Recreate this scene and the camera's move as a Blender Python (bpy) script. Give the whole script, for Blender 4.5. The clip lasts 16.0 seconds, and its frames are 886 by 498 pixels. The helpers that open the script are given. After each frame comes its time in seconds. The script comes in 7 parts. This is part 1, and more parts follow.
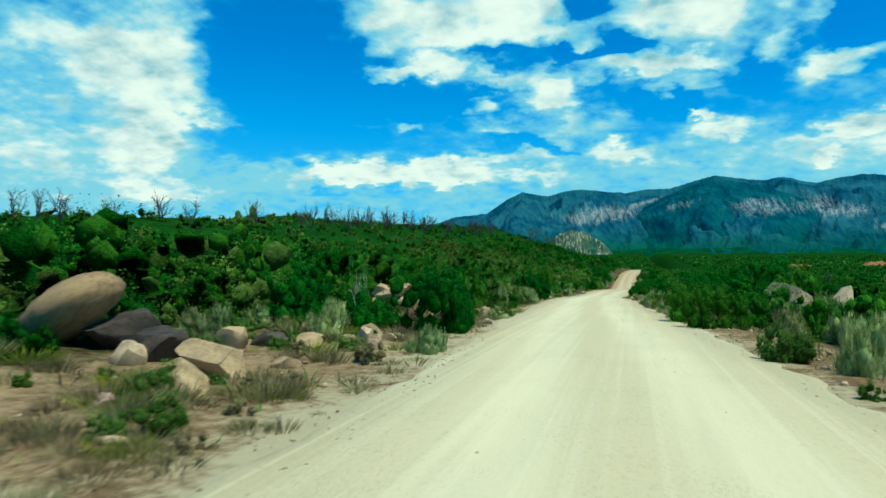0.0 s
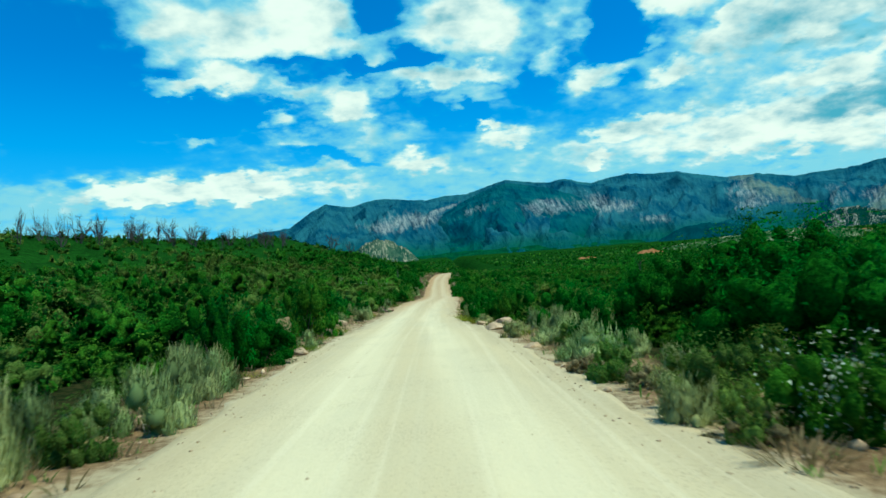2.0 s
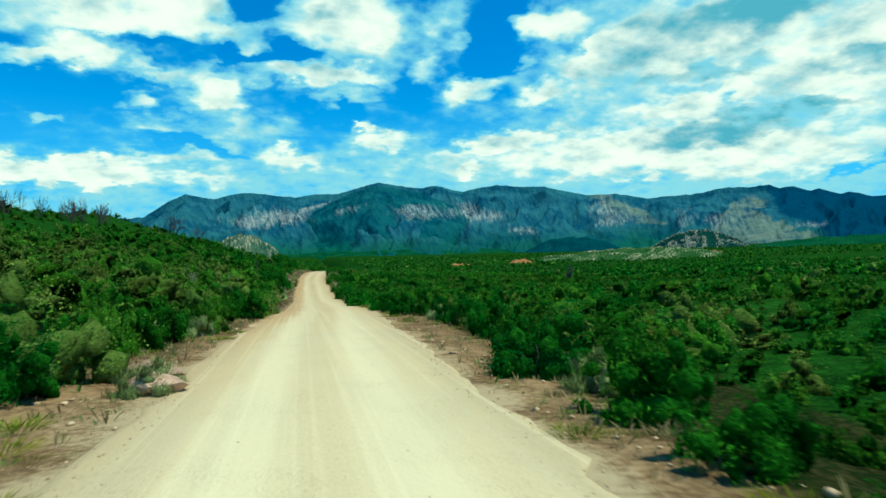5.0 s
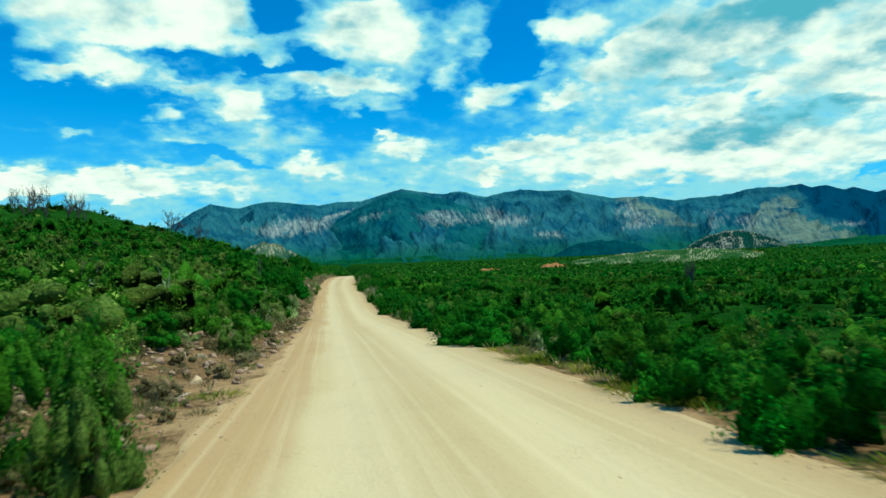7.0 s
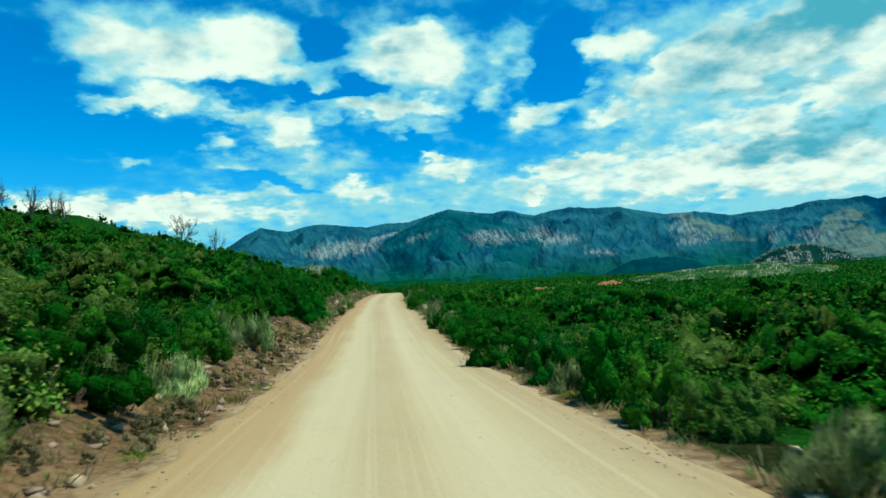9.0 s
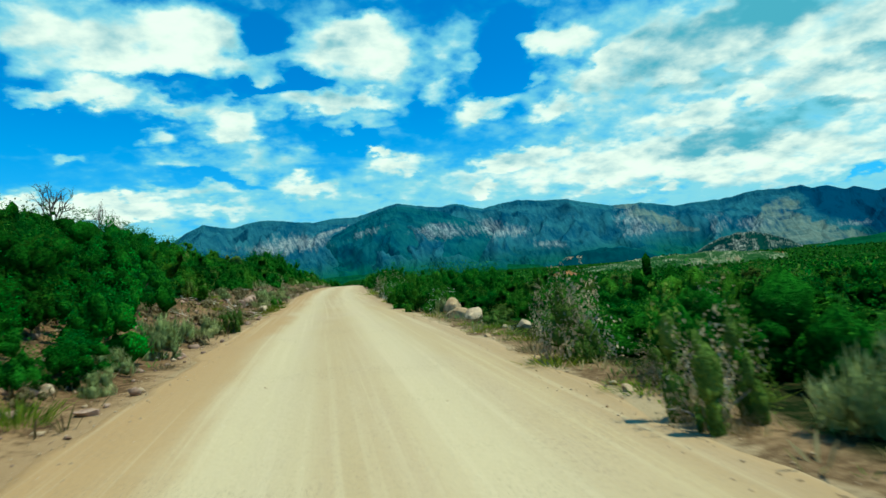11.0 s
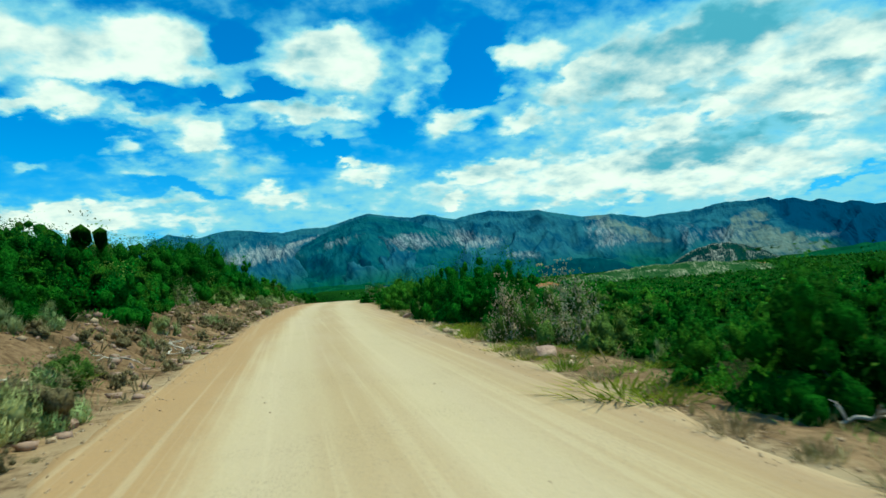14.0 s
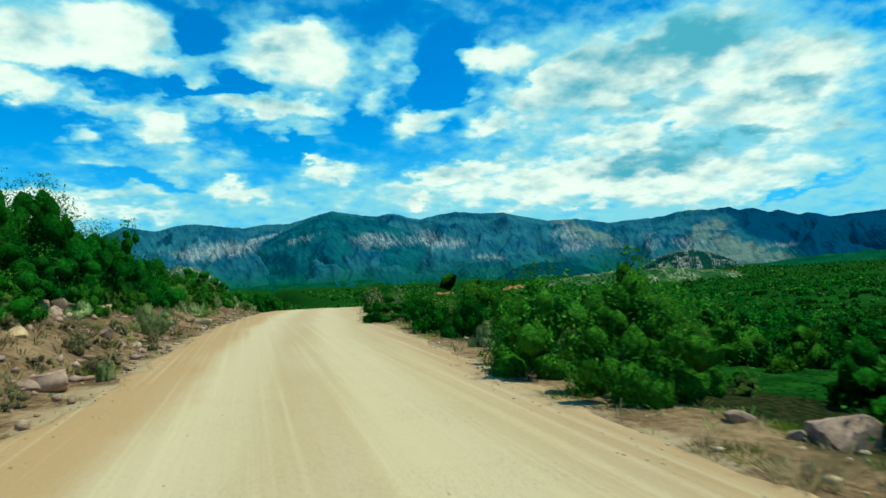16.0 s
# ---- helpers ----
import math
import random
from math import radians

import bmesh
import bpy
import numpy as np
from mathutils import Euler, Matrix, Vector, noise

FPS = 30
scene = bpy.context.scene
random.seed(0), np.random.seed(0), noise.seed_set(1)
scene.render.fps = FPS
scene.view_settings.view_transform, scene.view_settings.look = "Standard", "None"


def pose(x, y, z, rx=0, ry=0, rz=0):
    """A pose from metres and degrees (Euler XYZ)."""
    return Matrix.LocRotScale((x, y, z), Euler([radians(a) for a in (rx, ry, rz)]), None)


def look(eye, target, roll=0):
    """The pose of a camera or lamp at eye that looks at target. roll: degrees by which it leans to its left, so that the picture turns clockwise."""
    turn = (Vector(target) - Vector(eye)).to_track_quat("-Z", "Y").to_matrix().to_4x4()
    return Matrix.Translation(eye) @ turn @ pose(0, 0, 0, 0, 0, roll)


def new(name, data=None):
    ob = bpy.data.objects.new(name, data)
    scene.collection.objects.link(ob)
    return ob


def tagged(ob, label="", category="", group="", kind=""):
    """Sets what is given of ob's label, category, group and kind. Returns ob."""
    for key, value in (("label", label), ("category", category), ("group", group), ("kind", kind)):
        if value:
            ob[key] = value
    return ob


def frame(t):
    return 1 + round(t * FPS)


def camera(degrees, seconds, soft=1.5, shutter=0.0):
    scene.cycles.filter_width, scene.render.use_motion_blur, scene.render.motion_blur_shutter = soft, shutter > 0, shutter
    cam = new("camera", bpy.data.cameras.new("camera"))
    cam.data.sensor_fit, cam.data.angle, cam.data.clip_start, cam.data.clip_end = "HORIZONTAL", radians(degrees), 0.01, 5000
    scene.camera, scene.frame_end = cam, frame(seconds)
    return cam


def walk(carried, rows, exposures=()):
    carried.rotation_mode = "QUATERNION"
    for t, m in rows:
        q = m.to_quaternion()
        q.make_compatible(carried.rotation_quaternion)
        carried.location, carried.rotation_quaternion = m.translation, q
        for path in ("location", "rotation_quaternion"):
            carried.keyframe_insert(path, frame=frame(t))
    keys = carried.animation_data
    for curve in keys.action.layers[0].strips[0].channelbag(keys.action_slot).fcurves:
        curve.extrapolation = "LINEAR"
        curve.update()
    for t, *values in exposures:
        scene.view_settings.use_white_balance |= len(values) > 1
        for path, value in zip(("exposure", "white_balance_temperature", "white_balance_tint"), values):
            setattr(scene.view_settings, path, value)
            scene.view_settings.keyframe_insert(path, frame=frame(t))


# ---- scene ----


def view(x, y, z, yaw, pitch, roll):
    """A camera pose: yaw to the left of +y, pitch up, roll as in look()."""
    return pose(x, y, z, 90 + pitch, 0, yaw) @ pose(0, 0, 0, 0, 0, roll)


# ------------------------------------------------------------ camera
cam = camera(66.9, 16.0, soft=1.5, shutter=0.12)
PATH = [
    (0.0, view(0.00, 0.00, 1.55, 15.60, 2.51, 0.89)),
    (0.5, view(-0.38, 6.48, 1.67, 13.95, 2.23, 0.61)),
    (1.0, view(-0.75, 13.06, 1.74, 7.62, 2.39, -1.19)),
    (1.5, view(-1.08, 19.77, 1.81, 0.92, 2.88, -2.84)),
    (2.0, view(-1.48, 26.51, 1.84, -0.81, 3.06, -3.99)),
    (2.5, view(-1.93, 32.85, 1.82, -2.10, 2.56, -5.34)),
    (3.0, view(-2.22, 38.43, 1.93, -3.52, 1.62, -5.49)),
    (3.5, view(-2.54, 44.64, 1.90, -4.63, 2.03, -4.22)),
    (4.0, view(-2.69, 50.97, 1.83, -6.20, 2.54, -2.47)),
    (4.2, view(-2.73, 53.89, 1.75, -8.22, 2.43, -1.57)),
    (6.3, view(-3.22, 90.43, 1.89, -13.26, 3.74, -1.45)),
    (6.5, view(-3.10, 93.94, 1.82, -12.21, 3.57, -1.70)),
    (7.0, view(-2.67, 102.37, 1.75, -10.07, 3.44, -2.15)),
    (7.5, view(-2.25, 110.78, 1.68, -8.62, 4.42, -2.90)),
    (8.0, view(-1.78, 118.71, 1.57, -6.83, 5.05, -2.75)),
    (8.2, view(-1.61, 121.92, 1.55, -5.98, 5.15, -2.86)),
    (10.3, view(-1.22, 156.59, 1.53, -7.41, 5.57, -1.44)),
    (10.5, view(-1.24, 159.99, 1.64, -8.16, 5.40, -1.67)),
    (11.0, view(-1.25, 167.87, 2.07, -10.46, 4.65, -4.08)),
    (11.5, view(-1.18, 175.54, 2.56, -12.95, 4.33, -5.36)),
    (12.0, view(-1.28, 183.00, 2.97, -13.73, 5.00, -4.18)),
    (12.5, view(-1.32, 190.12, 3.31, -13.20, 5.55, -3.79)),
    (13.0, view(-1.33, 197.07, 3.60, -13.41, 4.97, -4.14)),
    (13.5, view(-1.34, 203.85, 3.89, -13.40, 4.92, -4.24)),
    (14.0, view(-1.19, 210.61, 4.22, -13.08, 5.41, -4.19)),
    (14.5, view(-0.95, 217.48, 4.60, -14.44, 5.25, -3.36)),
    (15.0, view(-0.72, 223.70, 4.94, -15.28, 5.14, -2.53)),
    (15.5, view(-0.45, 230.60, 5.33, -15.63, 5.10, -2.36)),
    (16.0, view(0.00, 237.60, 5.70, -16.18, 5.29, -2.94)),
]
walk(cam, PATH, [(0.0, -0.14, 6250, -12), (1.5, -0.10, 6230, -12), (3.0, -0.05, 6300, -12), (4.0, -0.01, 6550, -12), (7.2, 0.02, 6700, -12), (8.0, -0.08, 6600, -12), (10.5, -0.05, 6400, -12), (16.0, -0.03, 6450, -12)])

# ------------------------------------------------------------ node helpers


def node(nt, kind, **values):
    n = nt.nodes.new(kind)
    for key, value in values.items():
        if key == "op":
            n.operation = value
        elif key == "type":
            if kind == "ShaderNodeMapping":
                n.vector_type = value
            else:
                n.gradient_type = value
        else:
            n.inputs[key.replace("_", " ")].default_value = value
    return n


def calc(nt, op, a, b=None, c=None, clamp=False):
    n = nt.nodes.new("ShaderNodeMath")
    n.operation, n.use_clamp = op, clamp
    for i, v in enumerate((a, b, c)):
        if v is None:
            continue
        if isinstance(v, (int, float)):
            n.inputs[i].default_value = v
        else:
            nt.links.new(v, n.inputs[i])
    return n.outputs[0]


def blend(nt, fac, a, b, mode="MIX"):
    n = nt.nodes.new("ShaderNodeMix")
    n.data_type, n.blend_type, n.clamp_factor = "RGBA", mode, True
    for sock, v in ((n.inputs[0], fac), (n.inputs[6], a), (n.inputs[7], b)):
        if isinstance(v, (int, float)):
            sock.default_value = v
        elif isinstance(v, tuple):
            sock.default_value = (*v, 1.0)
        else:
            nt.links.new(v, sock)
    return n.outputs[2]


def step(nt, value, lo, hi, to_lo=0.0, to_hi=1.0):
    n = nt.nodes.new("ShaderNodeMapRange")
    n.interpolation_type = "SMOOTHSTEP"
    nt.links.new(value, n.inputs[0])
    for i, v in enumerate((lo, hi, to_lo, to_hi)):
        n.inputs[i + 1].default_value = v
    return n.outputs[0]


def grain(nt, vector, scale, detail=5.0, rough=0.55, stretch=None):
    if stretch:
        m = nt.nodes.new("ShaderNodeMapping")
        nt.links.new(vector, m.inputs["Vector"])
        m.inputs["Scale"].default_value = stretch
        vector = m.outputs[0]
    n = nt.nodes.new("ShaderNodeTexNoise")
    nt.links.new(vector, n.inputs["Vector"])
    n.inputs["Scale"].default_value, n.inputs["Detail"].default_value, n.inputs["Roughness"].default_value = scale, detail, rough
    return n.outputs["Fac"]


# ------------------------------------------------------------ sky and sun
SUN_ELEVATION, SUN_AZIMUTH = 66.0, 112.0  # azimuth to the right of the road's line
world = bpy.data.worlds.new("sky")
scene.world = world
world.use_nodes = True
wt = world.node_tree
wt.nodes.clear()
heaven = wt.nodes.new("ShaderNodeTexSky")
heaven.sky_type, heaven.sun_disc = "NISHITA", False
heaven.sun_elevation, heaven.sun_rotation = radians(SUN_ELEVATION), radians(SUN_AZIMUTH)
heaven.altitude, heaven.air_density, heaven.dust_density, heaven.ozone_density = 1500, 1.0, 0.4, 2.0
coord = wt.nodes.new("ShaderNodeTexCoord").outputs["Generated"]
split = wt.nodes.new("ShaderNodeSeparateXYZ")
wt.links.new(coord, split.inputs[0])
sx, sy, sz = split.outputs
azimuth = calc(wt, "MULTIPLY", calc(wt, "ARCTAN2", sx, sy), 57.2958)
elevation = calc(wt, "MULTIPLY", calc(wt, "ARCSINE", sz), 57.2958)
lift = calc(wt, "ADD", calc(wt, "MAXIMUM", sz, 0.0), 0.30)
plane = wt.nodes.new("ShaderNodeCombineXYZ")
wt.links.new(calc(wt, "DIVIDE", sx, lift), plane.inputs[0])
wt.links.new(calc(wt, "DIVIDE", sy, lift), plane.inputs[1])
plane = plane.outputs[0]
wobble_a = calc(wt, "MULTIPLY_ADD", grain(wt, plane, 11.0, 5.0, 0.52), 5.0, -2.5)
wobble_b = calc(wt, "MULTIPLY_ADD", grain(wt, plane, 12.3, 5.0, 0.52), 3.6, -1.8)
place = wt.nodes.new("ShaderNodeCombineXYZ")
wt.links.new(calc(wt, "ADD", azimuth, wobble_a), place.inputs[0])
wt.links.new(calc(wt, "ADD", elevation, wobble_b), place.inputs[1])
place = place.outputs[0]


def patch(total, az, el, wide, high, weight, tilt=0):
    """Adds one soft cloud (or clear gap, where weight is negative) to the cover of the sky; tilt in degrees, rising to the right."""
    m = wt.nodes.new("ShaderNodeMapping")
    m.vector_type = "TEXTURE"
    wt.links.new(place, m.inputs["Vector"])
    m.inputs["Location"].default_value, m.inputs["Scale"].default_value = (az, el, 0), (wide * 1.5, high * 1.5, 1)
    m.inputs["Rotation"].default_value = (0, 0, radians(tilt))
    g = wt.nodes.new("ShaderNodeTexGradient")
    g.gradient_type = "SPHERICAL"
    wt.links.new(m.outputs[0], g.inputs[0])
    return calc(wt, "MULTIPLY_ADD", step(wt, g.outputs["Fac"], 0.0, 0.75), weight, total)


rolls = calc(wt, "ADD", calc(wt, "MULTIPLY", grain(wt, plane, 6.0, 5.0, 0.5), 0.55), calc(wt, "MULTIPLY", grain(wt, plane, 16.0, 5.0, 0.5), 0.45))
puffs = grain(wt, plane, 30.0, 3.0, 0.5)
cover = calc(wt, "ADD", calc(wt, "MULTIPLY_ADD", rolls, 2.1, -0.97), calc(wt, "MULTIPLY_ADD", puffs, 0.36, -0.18))
cover = patch(cover, -18.0, 20.6, 5.3, 2.0, 0.75)
cover = patch(cover, -15.3, 20.4, 1.9, 1.2, 0.4)
cover = patch(cover, -9.3, 22.0, 3.9, 2.4, 0.8)
cover = patch(cover, -10.2, 20.3, 2.4, 1.0, 0.5)
cover = patch(cover, -4.4, 20.0, 2.7, 0.9, 0.6)
cover = patch(cover, 5.6, 21.1, 5.1, 2.5, 1.0)
cover = patch(cover, 3.8, 23.1, 3.9, 1.1, 0.5)
cover = patch(cover, -0.2, 21.3, 2.2, 1.4, 0.5)
cover = patch(cover, -20.5, 16.9, 2.3, 0.7, 0.85)
cover = patch(cover, -16.7, 17.7, 3.2, 0.9, 0.85)
cover = patch(cover, -12.4, 17.6, 0.9, 0.4, 0.4)
cover = patch(cover, -11.1, 16.9, 2.4, 0.7, 0.6)
cover = patch(cover, -12.0, 14.6, 1.7, 0.8, 1.1)
cover = patch(cover, -6.6, 15.1, 2.7, 1.2, 1.0)
cover = patch(cover, -6.3, 16.9, 2.4, 0.9, 0.55)
cover = patch(cover, -1.7, 17.3, 2.2, 0.9, 0.65)
cover = patch(cover, 3.8, 17.4, 4.1, 0.9, 0.95)
cover = patch(cover, 4.0, 15.8, 3.4, 0.6, 0.45)
cover = patch(cover, 10.9, 17.7, 1.5, 1.3, 0.65)
cover = patch(cover, 14.0, 20.0, 1.5, 0.7, 0.55)
cover = patch(cover, 12.8, 22.1, 1.8, 1.4, 0.5)
cover = patch(cover, 14.8, 16.1, 3.4, 0.9, 0.9, 12)
cover = patch(cover, 21.3, 20.9, 2.8, 1.2, 0.95)
cover = patch(cover, 26.3, 19.1, 1.8, 0.6, 0.75, 10)
cover = patch(cover, 24.0, 18.0, 2.4, 1.3, 0.55)
cover = patch(cover, 20.5, 15.5, 2.0, 0.8, 0.65, 10)
cover = patch(cover, 19.2, 18.1, 1.3, 0.3, 0.35)
cover = patch(cover, -18.6, 12.8, 1.1, 0.35, 0.5)
cover = patch(cover, 5.4, 13.2, 1.2, 0.4, 1.0)
cover = patch(cover, 7.3, 12.1, 3.2, 0.8, 0.8)
cover = patch(cover, 17.5, 11.8, 3.9, 0.8, 0.9, 8)
cover = patch(cover, -3.7, 12.7, 3.9, 1.3, 0.6)
cover = patch(cover, -0.9, 10.6, 2.7, 0.9, 0.75)
cover = patch(cover, -18.1, 9.0, 9.2, 1.0, 1.0)
cover = patch(cover, -11.7, 10.2, 5.3, 0.6, 0.7, 5)
cover = patch(cover, -10.8, 12.9, 2.7, 0.8, 0.45)
cover = patch(cover, 35.6, 15.2, 15.9, 8.0, 0.62)
cover = patch(cover, 24.9, 10.5, 11.1, 1.6, 0.5)
cover = patch(cover, 37.1, 8.8, 12.1, 1.8, 0.5)
cover = patch(cover, 11.1, 9.7, 15.9, 1.7, 0.42)
cover = patch(cover, 32.2, 13.5, 2.8, 0.8, 0.45)
cover = patch(cover, 40.3, 16.6, 1.4, 0.4, 0.4)
cover = patch(cover, 36.3, 14.2, 1.8, 0.5, 0.4)
cover = patch(cover, 29.0, 10.7, 3.9, 0.7, 0.35, 6)
cover = patch(cover, 14.0, 9.5, 1.2, 0.4, 0.6)
cover = patch(cover, -6.9, 8.8, 2.9, 0.8, 0.5)
cover = patch(cover, -39.1, 15.3, 4.6, 5.4, 1.0)
cover = patch(cover, -40.2, 17.6, 2.9, 0.7, 0.4)
cover = patch(cover, -40.5, 15.7, 3.4, 0.6, 0.4)
cover = patch(cover, -40.1, 9.6, 3.1, 2.2, 0.75)
cover = patch(cover, -38.0, 6.4, 4.3, 1.1, 0.8)
cover = patch(cover, -35.4, 12.4, 2.9, 0.6, 0.45, 8)
cover = patch(cover, -20.1, 8.6, 8.2, 0.9, 0.5)
cover = patch(cover, -16.2, 17.5, 2.4, 0.7, 0.25)
cover = patch(cover, 44.0, 15.0, 5.8, 4.3, 0.3)
cover = patch(cover, 46.1, 17.3, 3.4, 1.9, 0.3)
cover = patch(cover, -17.8, 22.5, 5.8, 1.9, 0.6)
cover = patch(cover, -9.1, 23.0, 4.3, 2.2, 0.4)
cover = patch(cover, -3.9, 22.6, 2.3, 1.4, -0.6)
cover = patch(cover, -12.0, 19.1, 2.9, 0.4, -0.4)
cover = patch(cover, -4.5, 18.6, 2.9, 0.5, -0.55)
cover = patch(cover, 0.0, 19.0, 2.2, 0.6, -0.6)
cover = patch(cover, 16.6, 19.4, 2.3, 3.6, -0.62)
cover = patch(cover, 18.0, 22.1, 2.2, 1.9, -0.55)
cover = patch(cover, 9.8, 15.4, 2.0, 1.1, -0.45)
cover = patch(cover, 3.2, 14.1, 2.8, 0.8, -0.75)
cover = patch(cover, -8.6, 11.6, 5.1, 0.5, -0.6, -12)
cover = patch(cover, -18.0, 14.6, 7.2, 1.4, -0.55)
cover = patch(cover, -19.2, 11.5, 6.8, 0.8, -0.3)
cover = patch(cover, 28.8, 7.7, 2.8, 0.5, -0.55)
cover = patch(cover, 23.1, 18.9, 1.6, 0.8, -0.3, 20)
cover = patch(cover, 43.1, 7.2, 2.9, 0.3, -0.45, 15)
cover = patch(cover, 10.0, 20.4, 1.0, 1.4, -0.25)
cover = patch(cover, -0.3, 14.8, 1.9, 1.0, -0.25)
cover = patch(cover, 6.2, 8.9, 4.3, 0.4, -0.2)
cover = patch(cover, -29.8, 16.3, 7.2, 5.3, -0.6)
cover = patch(cover, -24.2, 7.2, 5.3, 0.5, -0.35, 5)
cover = patch(cover, -33.5, 10.1, 2.4, 0.8, -0.25)
cover = patch(cover, -28.5, 11.9, 5.3, 1.9, -0.4)
cover = patch(cover, 46.2, 8.1, 3.9, 0.4, -0.5, 12)
cover = patch(cover, -47.5, 14.3, 5.3, 5.8, 0.45)
cover = patch(cover, -47.2, 7.5, 6.8, 2.9, 0.5)
cover = patch(cover, -28.5, 8.1, 7.7, 1.1, 0.35)
cover = patch(cover, -45.8, 17.3, 2.9, 1.9, 0.3)
cover = patch(cover, 34.0, 19.4, 9.5, 2.6, 0.5, 9)
shade = grain(wt, plane, 5.0, 6.0, 0.55)
shade = calc(wt, "ADD", calc(wt, "MULTIPLY_ADD", shade, 1.6, -0.78), calc(wt, "ADD", calc(wt, "MULTIPLY_ADD", puffs, 0.3, -0.15), calc(wt, "MULTIPLY_ADD", grain(wt, plane, 10.0, 4.0, 0.5), 0.8, -0.4)))
shade = patch(shade, 33.6, 19.2, 8.6, 2.3, 0.50, 9)
shade = patch(shade, 40.5, 20.6, 6.0, 1.4, 0.35, 4)
shade = patch(shade, 35.9, 11.5, 6.4, 1.2, 0.62, 6)
shade = patch(shade, 34.0, 15.9, 4.3, 0.7, 0.6)
shade = patch(shade, 41.1, 12.5, 4.3, 0.6, 0.5)
shade = patch(shade, 27.9, 15.8, 2.9, 0.6, 0.3)
shade = patch(shade, 6.1, 19.0, 3.9, 0.6, 0.35)
shade = patch(shade, -6.4, 13.9, 2.4, 0.4, 0.35)
shade = patch(shade, 23.7, 12.9, 4.3, 0.6, 0.35)
shade = patch(shade, 13.7, 14.5, 2.9, 0.5, 0.3)
shade = patch(shade, -7.6, 19.7, 3.9, 0.5, 0.3)
shade = patch(shade, 2.8, 22.2, 2.9, 0.6, 0.2)
shade = patch(shade, 45.9, 15.4, 4.3, 0.9, 0.5)
veiled = calc(wt, "ADD", cover, step(wt, elevation, 13.0, 6.0, 0.0, 0.42))
cloud = step(wt, veiled, 0.06, 0.80)
thin = step(wt, calc(wt, "ADD", cover, step(wt, elevation, 16.0, 5.0, 0.0, 0.4)), -0.20, 0.60)
tint = blend(wt, 1.0, heaven.outputs[0], (0.02, 1.08, 1.95), "MULTIPLY")
low = step(wt, elevation, 0.0, 20.0)
tint = blend(wt, low, blend(wt, 0.72, tint, (1.3, 5.8, 9.6)), tint)
clear = blend(wt, calc(wt, "MULTIPLY", thin, 0.58), tint, (1.4, 6.0, 9.3))
white = blend(wt, step(wt, shade, -0.22, 0.80), (10.0, 10.5, 10.1), (1.1, 4.4, 6.2))
white = blend(wt, step(wt, cover, 0.46, 1.06), (3.0, 7.0, 9.0), white)
mixed = blend(wt, cloud, clear, white)
below = step(wt, elevation, -3.0, 0.0)
mixed = blend(wt, below, (1.2, 1.3, 1.0), mixed)
back = node(wt, "ShaderNodeBackground", Strength=0.1)
wt.links.new(mixed, back.inputs["Color"])
wt.links.new(back.outputs[0], wt.nodes.new("ShaderNodeOutputWorld").inputs[0])

sun = new("sun", bpy.data.lights.new("sun", "SUN"))
sun.data.energy, sun.data.angle, sun.data.color = 4.5, radians(0.6), (1.0, 0.95, 0.85)
ae, ee = radians(SUN_AZIMUTH), radians(SUN_ELEVATION)
sun.matrix_world = look((0, 0, 60), (-math.sin(ae) * math.cos(ee), -math.cos(ae) * math.cos(ee), 60 - math.sin(ee)))

# ------------------------------------------------------------ numbers


def lattice(ix, iy, seed):
    """Random values in 0..1 on a lattice of whole numbers."""
    h = np.sin(ix * 127.1 + iy * 311.7 + seed * 74.7) * 43758.5453
    return h - np.floor(h)


def value_noise(x, y, seed=0):
    ix, iy = np.floor(x), np.floor(y)
    u, v = x - ix, y - iy
    u, v = u * u * (3 - 2 * u), v * v * (3 - 2 * v)
    a, b = lattice(ix, iy, seed), lattice(ix + 1, iy, seed)
    c, d = lattice(ix, iy + 1, seed), lattice(ix + 1, iy + 1, seed)
    return (a * (1 - u) + b * u) * (1 - v) + (c * (1 - u) + d * u) * v


def fbm(x, y, octaves=4, seed=0, ridged=False):
    total, amp, norm = 0.0, 1.0, 0.0
    for o in range(octaves):
        n = value_noise(x * 2**o + 17.3 * o, y * 2**o - 9.1 * o, seed + o)
        if ridged:
            n = 1 - np.abs(2 * n - 1)
        total, norm, amp = total + amp * n, norm + amp, amp * 0.5
    return total / norm


def smooth(t):
    t = np.clip(t, 0, 1)
    return t * t * (3 - 2 * t)


def knots(pairs, soft):
    """A smooth curve through rough (y, value) pairs, as a function."""
    at = np.arange(-60.0, 701.0, 1.0)
    values = np.interp(at, [p[0] for p in pairs], [p[1] for p in pairs])
    k = np.exp(-0.5 * (np.arange(-25, 26) / soft) ** 2)
    values = np.convolve(np.pad(values, 25, mode="edge"), k / k.sum(), "valid")
    return lambda y: np.interp(y, at, values)


